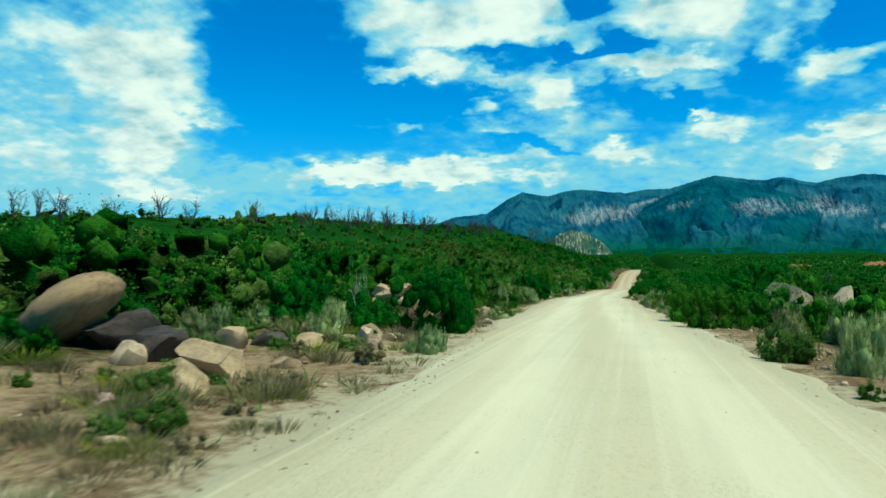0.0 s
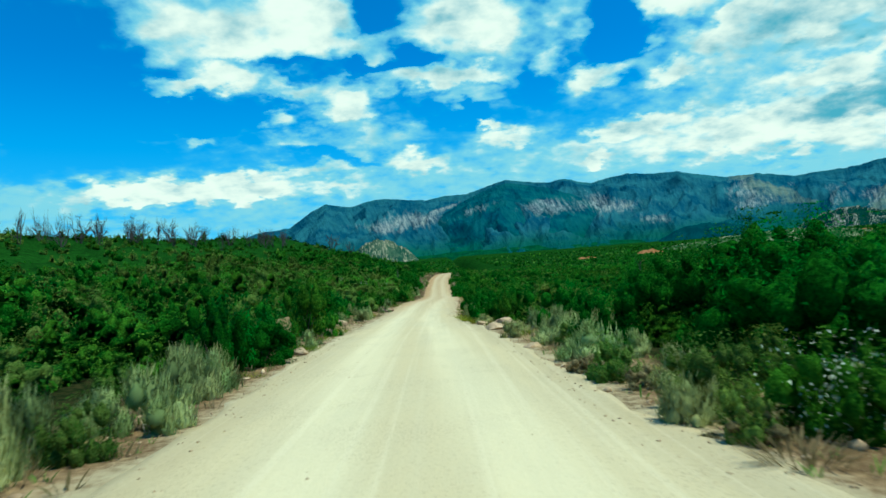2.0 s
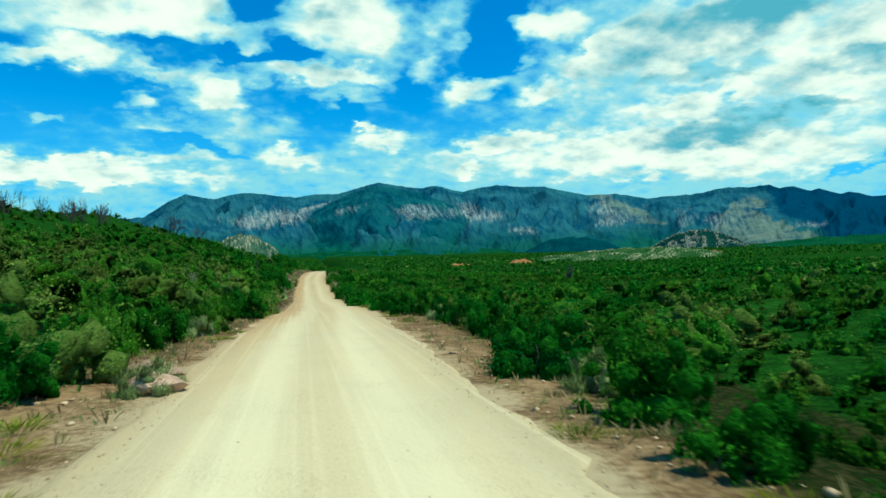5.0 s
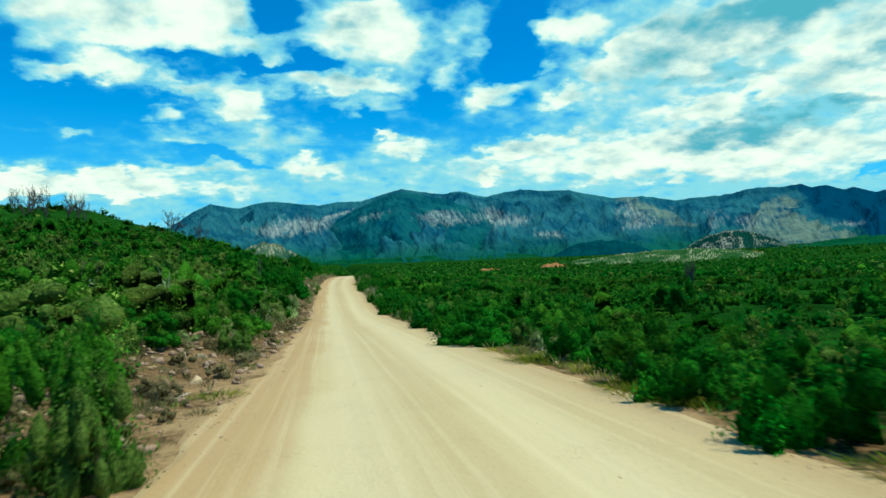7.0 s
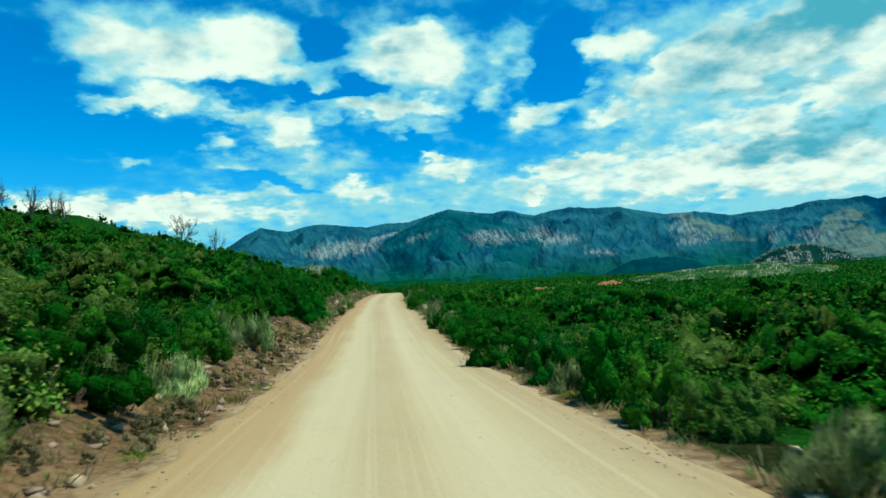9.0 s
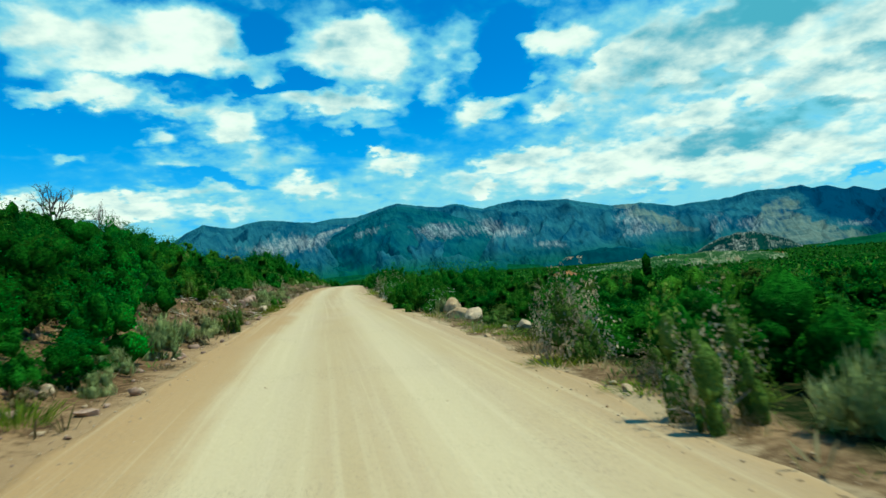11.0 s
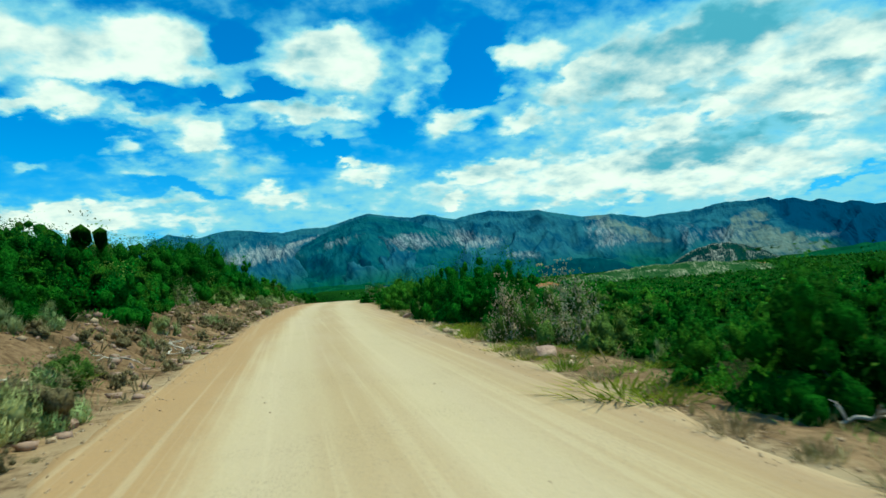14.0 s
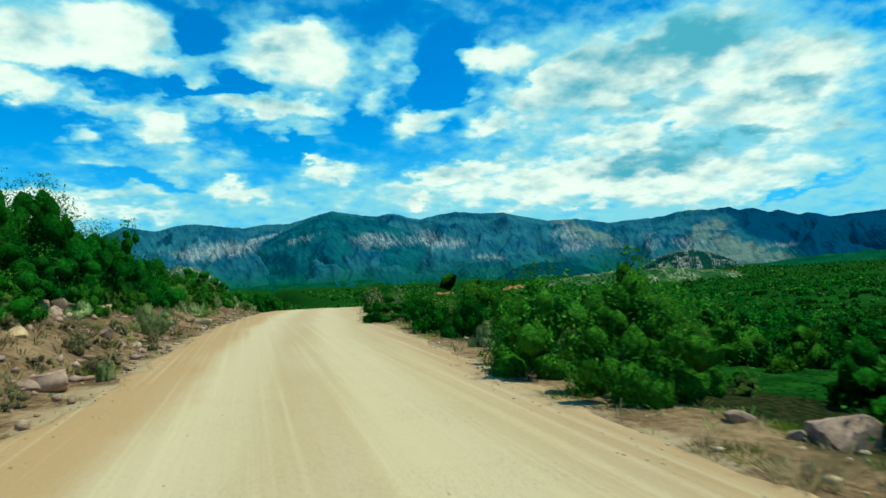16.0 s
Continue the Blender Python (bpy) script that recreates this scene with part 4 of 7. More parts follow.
def blades(count, gen, high, spread, width, lean, top=0.0):
    """Upright narrow blades from one root, as slim quads bent outwards."""
    a = gen.uniform(0, 2 * np.pi, count)
    r = np.sqrt(gen.uniform(0, 1, count))
    root = np.stack([np.cos(a) * r * spread * 0.45, np.sin(a) * r * spread * 0.45, np.full(count, -0.03)], 1)
    h = high * gen.uniform(0.45, 1.0, count) * (1 - 0.35 * r)
    tip = root + np.stack([np.cos(a) * r * lean * h, np.sin(a) * r * lean * h, h], 1) + gen.normal(size=(count, 3)) * np.array([0.13, 0.13, 0.05]) * high
    side = np.stack([-np.sin(a + gen.uniform(-1, 1, count)), np.cos(a + gen.uniform(-1, 1, count)), np.zeros(count)], 1) * width
    mid = (root + tip) / 2 + np.array([0, 0, 1]) * (h * 0.08)[:, None]
    v = np.stack([root - side * 0.5, root + side * 0.5, mid + side, mid - side, tip + side * 0.25, tip - side * 0.25], 1)
    base = np.arange(count)[:, None] * 6
    f = np.concatenate([base + np.array([[0, 1, 2, 3]]), base + np.array([[3, 2, 4, 5]])])
    return v.reshape(-1, 3), f


KINDS = {}


def kind(name, label, category, variants):
    KINDS[name] = (label, category, variants)


def oak_variant(seed, count=3200, size=0.033, wide=1.0, mat="oak", lobes=30):
    g = np.random.default_rng(seed)
    crown = crown_mesh("crown", g, lobes, count, size, mat, wide, lobe=(0.12, 0.32) if lobes < 40 else (0.09, 0.25))
    return [("woody_base", stems_mesh("woody_base", g, 4, 0.6, 0.55, 0.028, "bark")), ("crown", crown)]


def sage_variant(seed):
    g = np.random.default_rng(seed)
    p, w, cv, cf = crown_points(g, 15, 2500, 1, 0.88, 0.80, (0.16, 0.32), fill=0.72)
    sprig = w * 0.45 + np.array([0, 0, 0.9]) + g.normal(size=w.shape) * 0.22
    sprig /= np.linalg.norm(sprig, axis=1)[:, None]
    long = g.uniform(0.10, 0.24, (len(p), 1))
    side = np.cross(sprig, g.normal(size=w.shape))
    side /= np.linalg.norm(side, axis=1)[:, None]
    side *= np.where((np.cross(side, sprig) * w).sum(1) < 0, -1.0, 1.0)[:, None]
    v = np.stack([p - side * 0.013, p + side * 0.013, p + sprig * long], 1).reshape(-1, 3)
    lv, lf, ln = leaves_at((p[:700], w[:700]), 0.05, g, 0.35)
    mesh = joined([(v, np.arange(len(v)).reshape(-1, 3)), (lv, lf), (cv, cf)])
    lean = np.concatenate([np.repeat(w, 3, 0), ln, np.tile(BALLS[1][0], (15, 1))])
    return [("woody_base", stems_mesh("woody_base", g, 5, 0.45, 0.6, 0.018, "grey_wood")), ("crown", mesh_of("crown", *mesh, M["sage"], True, normals=lean))]


def tuft_variant(seed, mat="straw"):
    g = np.random.default_rng(seed)
    return [("foliage", mesh_of("foliage", *blades(170, g, 1.0, 1.6, 0.016, 1.1), M[mat]))]


def seedy_variant(seed):
    g = np.random.default_rng(seed)
    crown = crown_mesh("crown", g, 14, 900, 0.036, "olive", 0.95)
    p, w, _, _ = crown_points(g, 14, 1500, 1, 1.0, 1.04)
    v, f, lean = leaves_at((p, w), 0.028, g, 0.8)
    heads = mesh_of("bloom", v, f, M["seed"], True, normals=lean)
    return [("woody_base", stems_mesh("woody_base", g, 9, 0.7, 0.6, 0.016, "grey_wood")), ("crown", crown), ("bloom", heads)]


def flower_variant(seed):
    g = np.random.default_rng(seed)
    crown = crown_mesh("crown", g, 26, 2200, 0.034, "bright", 0.95)
    p, w, _, _ = crown_points(g, 26, 330, 1, 0.98, 1.04)
    v, f, lean = leaves_at((p, w), 0.025, g, 0.9)
    return [("woody_base", stems_mesh("woody_base", g, 5, 0.6, 0.55, 0.02, "bark")), ("crown", crown), ("bloom", mesh_of("bloom", v, f, M["petal"], True, normals=lean))]


def dry_variant(seed):
    g = np.random.default_rng(seed)
    return [("crown", crown_mesh("crown", g, 18, 1500, 0.034, "dry", 0.95))]


kind("flower_bush", "bright green bush speckled with white blossoms", "bush", [flower_variant(s) for s in range(170, 172)])
kind("dry_shrub", "low rounded dry brown shrub on bare soil", "bush", [dry_variant(s) for s in range(180, 183)])
kind("scrub_oak", "dark green leafy scrub oak bush beside the road", "bush", [oak_variant(s) for s in range(100, 105)])
kind("green_bush", "bright green leafy bush beside the road", "bush", [oak_variant(s, 3000, 0.032, 0.95, "bright") for s in range(110, 113)])
kind("olive_bush", "dry olive-brown bush beside the road", "bush", [oak_variant(s, 3400, 0.032, 0.95, "olive", 34) for s in range(120, 123)])
kind("sagebrush", "grey-green spiky sagebrush on the sandy verge", "bush", [sage_variant(s) for s in range(130, 134)])
kind("grass_tuft", "dry straw-coloured grass tuft on bare soil", "grass", [tuft_variant(s) for s in range(140, 143)])
kind("green_tuft", "yellow-green grass tuft on the road verge", "grass", [tuft_variant(s, "weed") for s in range(150, 152)])
kind("seed_bush", "straggly bush covered in pale dry seed heads", "bush", [seedy_variant(s) for s in range(160, 163)])
BROAD = [oak_variant(s, 6500, 0.023, lobes=64) for s in range(190, 193)]
TAKEN = [(-7.0, 7.2, 1.5), (-8.4, 7.6, 1.6), (-6.2, 6.0, 1.2), (-9.6, 8.0, 1.2), (2.95, 187.0, 1.3), (4.9, 242.6, 1.0), (3.7, 181.4, 2.6), (3.9, 184.8, 2.4)]
GROUPS = {"scrub_oak": "bushes along the road", "green_bush": "bushes along the road", "olive_bush": "bushes along the road", "sagebrush": "sagebrush along the road", "grass_tuft": "grass tufts along the road", "green_tuft": "grass tufts along the road", "seed_bush": "seed bushes along the road", "flower_bush": "bushes along the road", "dry_shrub": "dry shrubs along the road"}


def plant(name, x, y, high, wide=None, sink=0.03, turn=None):
    """One plant of a kind: high metres tall, wide metres across."""
    label, category, variants = KINDS[name]
    wide = wide or high * 1.25
    if category == "bush":
        wide = max(wide, 0.95 * high)
    if name == "sagebrush":
        high, wide = high * 0.84, wide * 0.88
    if category == "grass":
        high, wide = (high * 0.75, wide * 0.9) if name == "grass_tuft" else (high * 0.62, wide * 1.35)
    ob = new(name)
    ob.empty_display_size = 0.1
    turn = rng.uniform(0, 2 * np.pi) if turn is None else turn
    ob.matrix_world = Matrix.LocRotScale((x, y, float(ground_z(x, y)) - sink), Euler((0, 0, turn)), (wide / 2, wide / 2, high))
    pick = rng.integers(len(variants))
    for pname, me in BROAD[pick % len(BROAD)] if name == "scrub_oak" and wide > 2.2 else variants[pick]:
        ch = part(pname, me, ob)
        if pname in ("bloom", "foliage", "woody_base"):
            tagged(ch, kind="stuff")
    TAKEN.append((x, y, wide * 0.42 if category == "bush" else 0.05))
    return tagged(ob, label, category, GROUPS[name])


# ------------------------------------------------------------ rocks


def boulder(name, x, y, size, seed, mat="granite", turn=(0, 0, 0), sink=0.2, label="", rough=0.22, detail=4, cuts=12, lift=None):
    """A rounded, slightly faceted stone of the given size in x, y and z, partly sunk into the ground."""
    bm = bmesh.new()
    bmesh.ops.create_icosphere(bm, subdivisions=detail, radius=0.5)
    g = random.Random(seed)
    planes = [(Vector((g.gauss(0, 1), g.gauss(0, 1), g.gauss(0, 1))).normalized(), g.uniform(0.22, 0.38)) for _ in range(cuts)]
    off = Vector((seed * 1.7, seed * 0.9, seed * 2.3))
    for v in bm.verts:
        for n, d in planes:
            over = v.co.dot(n) - d
            if over > 0:
                v.co -= n * over * 0.97
        k = noise.fractal(v.co * 2.0 + off, 0.8, 2.0, 5) * rough * 0.55 + noise.noise(v.co * 9 + off) * 0.018
        v.co *= 1 + k
    spans = [(min(v.co[i] for v in bm.verts), max(v.co[i] for v in bm.verts)) for i in range(3)]
    for v in bm.verts:
        for i, (lo, hi) in enumerate(spans):
            v.co[i] = (v.co[i] - (lo + hi) / 2) / (hi - lo)
    me = bpy.data.meshes.new(name)
    bm.to_mesh(me)
    bm.free()
    me.polygons.foreach_set("use_smooth", np.ones(len(me.polygons), bool))
    me.set_sharp_from_angle(angle=radians(28))
    me.materials.append(M[mat])
    ob = new(name, me)
    z = float(ground_z(x, y)) if lift is None else lift
    ob.matrix_world = Matrix.LocRotScale((x, y, z + size[2] * (0.5 - sink)), Euler([radians(a) for a in turn]), size)
    TAKEN.append((x, y, max(size[:2]) * (0.5 if size[0] < 0.8 else 0.85)))
    return tagged(ob, label or "weathered tan granite rock on the ground", "rock")


# ------------------------------------------------------------ dead wood


def dead_wood(name, label, category, x, y, high, wide, seed, mat, trunks, spread, depth, radius, lay=False, group=""):
    """Bare forked wood, standing or lying."""
    g = np.random.default_rng(seed)
    out = []
    for k in range(trunks):
        a = g.uniform(0, 2 * np.pi)
        lean = np.array([np.cos(a) * spread, np.sin(a) * spread, 0.12 if lay else 1.0])
        root = (0, 0, 0.05) if lay else (np.cos(a) * 0.06, np.sin(a) * 0.06, -0.1)
        branching(g, root, lean / np.linalg.norm(lean), 0.62 if not lay else 0.5, radius, depth, out, 0.16 if not lay else 0.22, 3)
    v = np.concatenate([p[0] for p in out])
    scale = np.array([1.0, 1.0, 0.0]) * (wide / 2) / max(np.abs(v[:, :2]).max(), 0.05) + np.array([0.0, 0.0, high / max(v[:, 2].max(), 0.05)])
    if lay:
        ob = new(name, mesh_of(name, out[0][0] * scale, out[0][1], M[mat], True))
        for v, f in out[1:]:
            part("twig", mesh_of("twig", v * scale, f, M[mat], True), ob)
    else:
        v, f = joined(out)
        ob = new(name, mesh_of(name, v * scale, f, M[mat]))
    spin = Euler((0, 0, g.uniform(0, 6.28))).to_quaternion()
    if lay:
        slope = Vector((float(ground_z(x - 0.4, y) - ground_z(x + 0.4, y)), float(ground_z(x, y - 0.4) - ground_z(x, y + 0.4)), 0.8))
        spin = slope.to_track_quat("Z", "Y") @ spin
    ob.matrix_world = Matrix.LocRotScale((x, y, float(ground_z(x, y)) + (0.03 if lay else -0.02)), spin, None)
    TAKEN.append((x, y, 0.3 if lay else 0.1))
    return tagged(ob, label, category, group)


def snag(x, y, high, wide):
    high, wide = min(high + (1.4 if y < 100 else 2.4), 6.4), wide * 1.1 + 1.0
    dead_wood("burnt_tree", "bare burnt tree standing on the ridge", "dead tree", x, y, high, wide, int(abs(x * 7 + y * 3)), "burnt_wood", 6 if wide > 2.2 else 3, 0.5, 3, 0.03, False, "burnt trees on the ridge")


def dead_shrub(x, y, high, wide):
    dead_wood("dead_shrub", "bare pale grey dead shrub among green scrub", "dead shrub", x, y, high + (0.6 if x < 0 else 0.0), wide * 1.2, int(abs(x * 5 + y * 9)), "pale_wood" if x < 0 else "grey_wood", 4, 0.5, 2, 0.026)


def dead_branch(x, y, high, wide):
    dead_wood("dead_branch", "bleached fallen branch lying on bare soil", "branch", x, y, max(high * 0.7, 0.15), wide * 1.5, int(abs(x * 11 + y * 5)), "pale_wood", 2, 1.0, 1, 0.030, True, "fallen branches on the bank")


def stump(x, y, high, wide):
    """A squat splintered trunk with roots splaying out over the ground."""
    g = np.random.default_rng(77)
    r = wide * 0.16
    out = [tube([(0, 0, -0.1), (0, 0, high * 0.15), (0.02, 0.01, high * 0.5), (0.05, 0.0, high * 0.72)], [r * 1.7, r * 1.2, r, r * 0.85], 9)]
    for k in range(7):
        a = k * 0.9 + g.uniform(-0.3, 0.3)
        c, s_, far = np.cos(a), np.sin(a), g.uniform(0.45, 0.75) * wide
        out.append(tube([(c * r * 0.6, s_ * r * 0.6, high * 0.35), (c * r * 1.8, s_ * r * 1.8, high * 0.16), (c * far * 0.7, s_ * far * 0.7, 0.05), (c * far, s_ * far, -0.04)], [r * 0.5, r * 0.42, r * 0.26, r * 0.1], 6))
    for k in range(6):
        a = g.uniform(0, 6.28)
        p = np.array([np.cos(a) * r * 0.6, np.sin(a) * r * 0.6, high * 0.65])
        out.append(tube([p, p + np.array([g.normal() * 0.03, g.normal() * 0.03, high * g.uniform(0.15, 0.4)])], [r * 0.3, r * 0.05], 5))
    ob = new("tree_stump", mesh_of("tree_stump", *joined(out), M["grey_wood"], True))
    ob.matrix_world = Matrix.LocRotScale((x, y, float(ground_z(x, y)) - 0.02), Euler((0, 0, 0.4)), None)
    TAKEN.append((x, y, wide * 0.6))
    return tagged(ob, "weathered grey splintered tree stump with spread roots", "stump")


# the boulder pile
boulder("boulder", -9.23, 9.4, (2.15, 1.35, 0.98), 3, "brown_stone", (6, -30, -4), 0.5, "huge brown granite boulder leaning on smaller rocks", 0.16, cuts=1, lift=0.92)
# Two near-black rocks stand in for the shade below the overhang.
boulder("rock", -8.35, 9.7, (1.15, 1.0, 0.8), 4, "dark_shaded_stone", (0, 5, 20), 0.15, "rock under the leaning boulder, coloured dark for its shade", 0.25)
boulder("rock", -9.6, 9.5, (1.2, 1.0, 0.8), 14, "dark_shaded_stone", (0, 5, 60), 0.15, "rock under the leaning boulder, coloured dark for its shade", 0.25)
boulder("rock", -7.05, 9.1, (0.95, 0.8, 0.68), 5, "dark_shaded_stone", (0, 0, 25), 0.2, "dark grey angular block in the rock pile", 0.25)
boulder("rock", -5.85, 8.75, (1.75, 0.75, 0.66), 6, "granite", (0, 20, -14), 0.18, "long tilted tan granite slab in the rock pile", 0.16)
boulder("boulder", 6.9, 33.0, (2.0, 1.6, 1.8), 8, "pale_stone", (0, 6, 15), 0.15, "large rounded tan boulder above the bushes", 0.2)
boulder("boulder", 9.6, 35.6, (1.4, 1.2, 1.7), 9, "pale_stone", (0, -5, 40), 0.25, "large rounded tan boulder above the bushes", 0.2)
for bx, by, bh in ((-9.6, 8.5, 0.55), (-8.9, 8.45, 0.42), (-9.3, 10.6, 0.9)):
    plant("scrub_oak", bx, by, bh, bh * 1.6)
# flowering bushes at the road's edge
for bx, by, bh, bw in ((2.75, 210.2, 0.95, 1.0), (3.0, 208.3, 1.0, 1.5), (3.35, 204.3, 0.95, 1.3), (3.15, 205.9, 1.0, 1.2), (3.0, 190.9, 0.7, 1.3), (1.95, 32.6, 0.85, 1.3), (3.1, 195.6, 0.7, 0.9)):
    plant("flower_bush", bx, by, bh, bw)
# tall dark thickets beside the road
for bx, by, bh, bw in ((6.4, 43.0, 2.9, 4.4), (8.4, 45.2, 3.0, 4.6), (5.0, 46.0, 2.3, 3.0), (4.6, 201.2, 1.8, 2.9), (6.3, 200.0, 2.0, 3.2), (5.2, 203.6, 1.7, 2.6), (-6.9, 184.6, 2.1, 3.3), (-6.4, 187.2, 1.9, 2.6), (-7.6, 189.6, 2.1, 3.0), (-6.6, 244.5, 2.5, 3.6), (-6.9, 248.6, 2.7, 3.6), (-7.8, 240.0, 2.3, 3.4), (-8.0, 235.0, 2.1, 3.2), (-7.6, 230.0, 2.0, 3.0), (-7.4, 219.0, 1.9, 2.8)):
    plant("scrub_oak", bx, by, bh, bw)
# a straggly row of pale seeding bushes
for bx, by, bh, bw in ((3.58, 225.12, 1.28, 1.41), (4.08, 224.48, 1.37, 1.56), (4.82, 224.26, 1.58, 1.42)):
    plant("seed_bush", bx, by, bh, bw)
# bare dead shrubs standing in the scrub on the slope
for bx, by, bh, bw in ((-9.5, 126.0, 0.9, 0.9), (-12.4, 129.5, 1.1, 1.0), (-10.2, 133.0, 1.0, 1.1), (-14.0, 137.0, 1.2, 1.0), (-8.6, 137.5, 0.8, 0.8), (-16.5, 131.0, 1.2, 1.2), (-12.8, 151.0, 1.1, 1.2), (-7.8, 163.0, 0.7, 0.9), (-9.2, 166.0, 0.9, 1.0), (-6.9, 16.6, 1.1, 0.5)):
    dead_shrub(bx, by, bh, bw)
# tall bushes on top of the bank
for bx, by, bh in ((-8.2, 172.0, 2.4), (-7.6, 175.5, 2.6), (-8.6, 178.0, 2.8), (-7.4, 181.0, 2.2), (-8.8, 184.0, 2.4), (-6.2, 178.0, 1.3), (-9.0, 188.0, 2.2), (-8.6, 193.0, 2.7), (-10.5, 196.0, 3.0), (-8.8, 199.0, 2.8), (-9.6, 203.0, 2.6), (-8.0, 207.0, 2.1), (-8.2, 214.0, 1.9), (-7.8, 226.0, 1.9), (-9.4, 252.0, 3.2), (-7.9, 258.0, 3.4), (-9.6, 261.0, 3.8), (-7.4, 264.0, 3.2), (-9.0, 267.0, 3.8), (-6.8, 271.0, 3.0), (-8.2, 275.0, 3.4), (-5.6, 279.0, 2.2), (-7.0, 284.0, 2.8)):
    plant("scrub_oak", bx, by, bh * 0.86, bh * 1.3)
    plant("scrub_oak", bx + 0.9, by - 0.9, bh * 0.6, bh * 1.0)
    plant("scrub_oak", bx + 1.2, by + 1.0, bh * 0.5, bh * 0.9)
# tall bushes right at the road's edge
for by0, by1, low, tall in ((157.5, 167.0, 1.0, 1.5), (192.0, 199.5, 1.1, 1.6)):
    for by in np.arange(by0, by1, 1.25):
        edge = float(road_mid(by) + road_half(by))
        for row, out in enumerate((0.75, 2.1)):
            bh = rng.uniform(low * 0.7, tall) * (1.0 + 0.15 * row)
            plant("scrub_oak" if rng.uniform() < 0.7 else "green_bush", edge + out + rng.uniform(-0.1, 0.3), by + rng.uniform(-0.4, 0.4), bh, bh * rng.uniform(1.15, 1.45))
dead_wood("burnt_tree", "dark bare burnt tree on top of the bank", "dead tree", -10.2, 187.0, 4.0, 2.0, 96, "burnt_wood", 3, 0.3, 3, 0.034, False, "burnt trees on the ridge")
dead_wood("burnt_tree", "dark bare burnt tree on the open plain", "dead tree", 48.6, 190.0, 3.6, 3.0, 91, "burnt_wood", 5, 0.4, 3, 0.06, False, "burnt trees on the ridge")
for by in (186.5, 189.0, 190.5, 192.0, 194.0, 196.5, 199.0, 211.0, 213.5, 217.0, 221.0, 225.0, 228.5):
    dead_branch(float(road_mid(by) - road_half(by)) - rng.uniform(0.9, 3.0), by, 0.3, rng.uniform(0.7, 1.5))
# a tall dark thicket and a wide rounded bush on the outer side of the bend
for name, bx, by, bh, bw in (("scrub_oak", 5.4, 233.4, 2.2, 2.8), ("scrub_oak", 6.4, 235.0, 2.7, 3.6), ("scrub_oak", 5.4, 236.8, 2.2, 2.7), ("green_bush", 5.7, 248.5, 2.0, 3.4), ("green_bush", 7.5, 249.6, 1.8, 3.2)):
    plant(name, bx, by, bh, bw)
for k in range(26):
    by = rng.uniform(223.5, 231.5)
    plant("green_tuft", float(road_mid(by) + road_half(by)) + rng.uniform(0.3, 2.2), by, rng.uniform(0.25, 0.45), rng.uniform(0.5, 0.9))
# two pale rocks at the road's edge, and a mat of fresh grass
boulder("rock", 2.80, 188.8, (0.60, 0.55, 0.80), 43, "granite", (0, -24, 20), 0.30, "upright pale sandy rock at the road edge", 0.3, cuts=5)
boulder("rock", 3.0, 187.6, (1.3, 0.75, 0.5), 46, "granite", (0, 8, -15), 0.34, "low pale sandy rock at the road edge", 0.3, cuts=5)
for k in range(34):
    by = rng.uniform(53.0, 63.0) if k < 22 else rng.uniform(107.0, 119.0)
    plant("green_tuft", float(road_mid(by) + road_half(by)) + rng.uniform(0.1, 0.9), by, rng.uniform(0.25, 0.45), rng.uniform(0.5, 0.9))
boulder("rock", -5.29, 7.23, (0.76, 0.60, 0.60), 201, "granite", (0, 6, -7), 0.36, "weathered tan granite stone on the road verge", detail=3)
boulder("rock", -7.09, 10.98, (0.61, 0.48, 0.57), 202, "granite", (-7, -1, 1), 0.36, "weathered tan granite stone on the road verge", detail=3)
boulder("rock", -6.74, 11.74, (0.81, 0.64, 0.45), 203, "dark_shaded_stone", (0, -8, 8), 0.36, "weathered dark grey stone on the road verge", detail=3)
boulder("rock", -6.04, 11.96, (0.57, 0.45, 0.41), 204, "granite", (-7, 3, 16), 0.36, "weathered tan granite stone on the road verge", detail=3)
boulder("rock", -5.88, 14.80, (0.65, 0.51, 0.41), 205, "pale_stone", (0, -4, -13), 0.36, "weathered pale sandy stone on the road verge", detail=3)
boulder("rock", -7.20, 8.42, (0.49, 0.39, 0.55), 206, "pale_stone", (-7, 7, -6), 0.36, "weathered pale sandy stone on the road verge", detail=3)
boulder("rock", -5.42, 5.99, (0.28, 0.22, 0.24), 207, "red_stone", (0, 0, 2), 0.36, "weathered reddish-brown stone on the road verge", detail=3)
boulder("rock", -5.15, 9.45, (0.50, 0.39, 0.26), 208, "granite", (-7, -7, 9), 0.36, "weathered tan granite stone on the road verge", detail=3)
boulder("rock", -5.59, 12.97, (0.44, 0.35, 0.22), 209, "granite", (0, 4, 17), 0.36, "weathered tan granite stone on the road verge", detail=3)
boulder("rock", -5.01, 13.78, (0.39, 0.31, 0.21), 210, "pale_stone", (-7, -3, -12), 0.36, "weathered pale sandy stone on the road verge", detail=3)
plant("sagebrush", -6.91, 14.53, 1.01, 1.38)
plant("sagebrush", -7.58, 13.73, 0.51, 0.76)
plant("sagebrush", -3.65, 12.06, 0.69, 1.09)
plant("grass_tuft", -4.73, 5.52, 0.46, 0.81)
plant("grass_tuft", -4.90, 4.89, 0.40, 0.69)
plant("green_tuft", -3.87, 4.44, 0.39, 0.44)
plant("grass_tuft", -3.37, 4.44, 0.28, 0.59)
plant("grass_tuft", -4.03, 6.96, 0.45, 0.71)
plant("grass_tuft", -4.47, 6.31, 0.18, 0.54)
plant("green_tuft", -4.06, 8.08, 0.26, 0.37)
plant("grass_tuft", -3.18, 5.77, 0.30, 0.39)
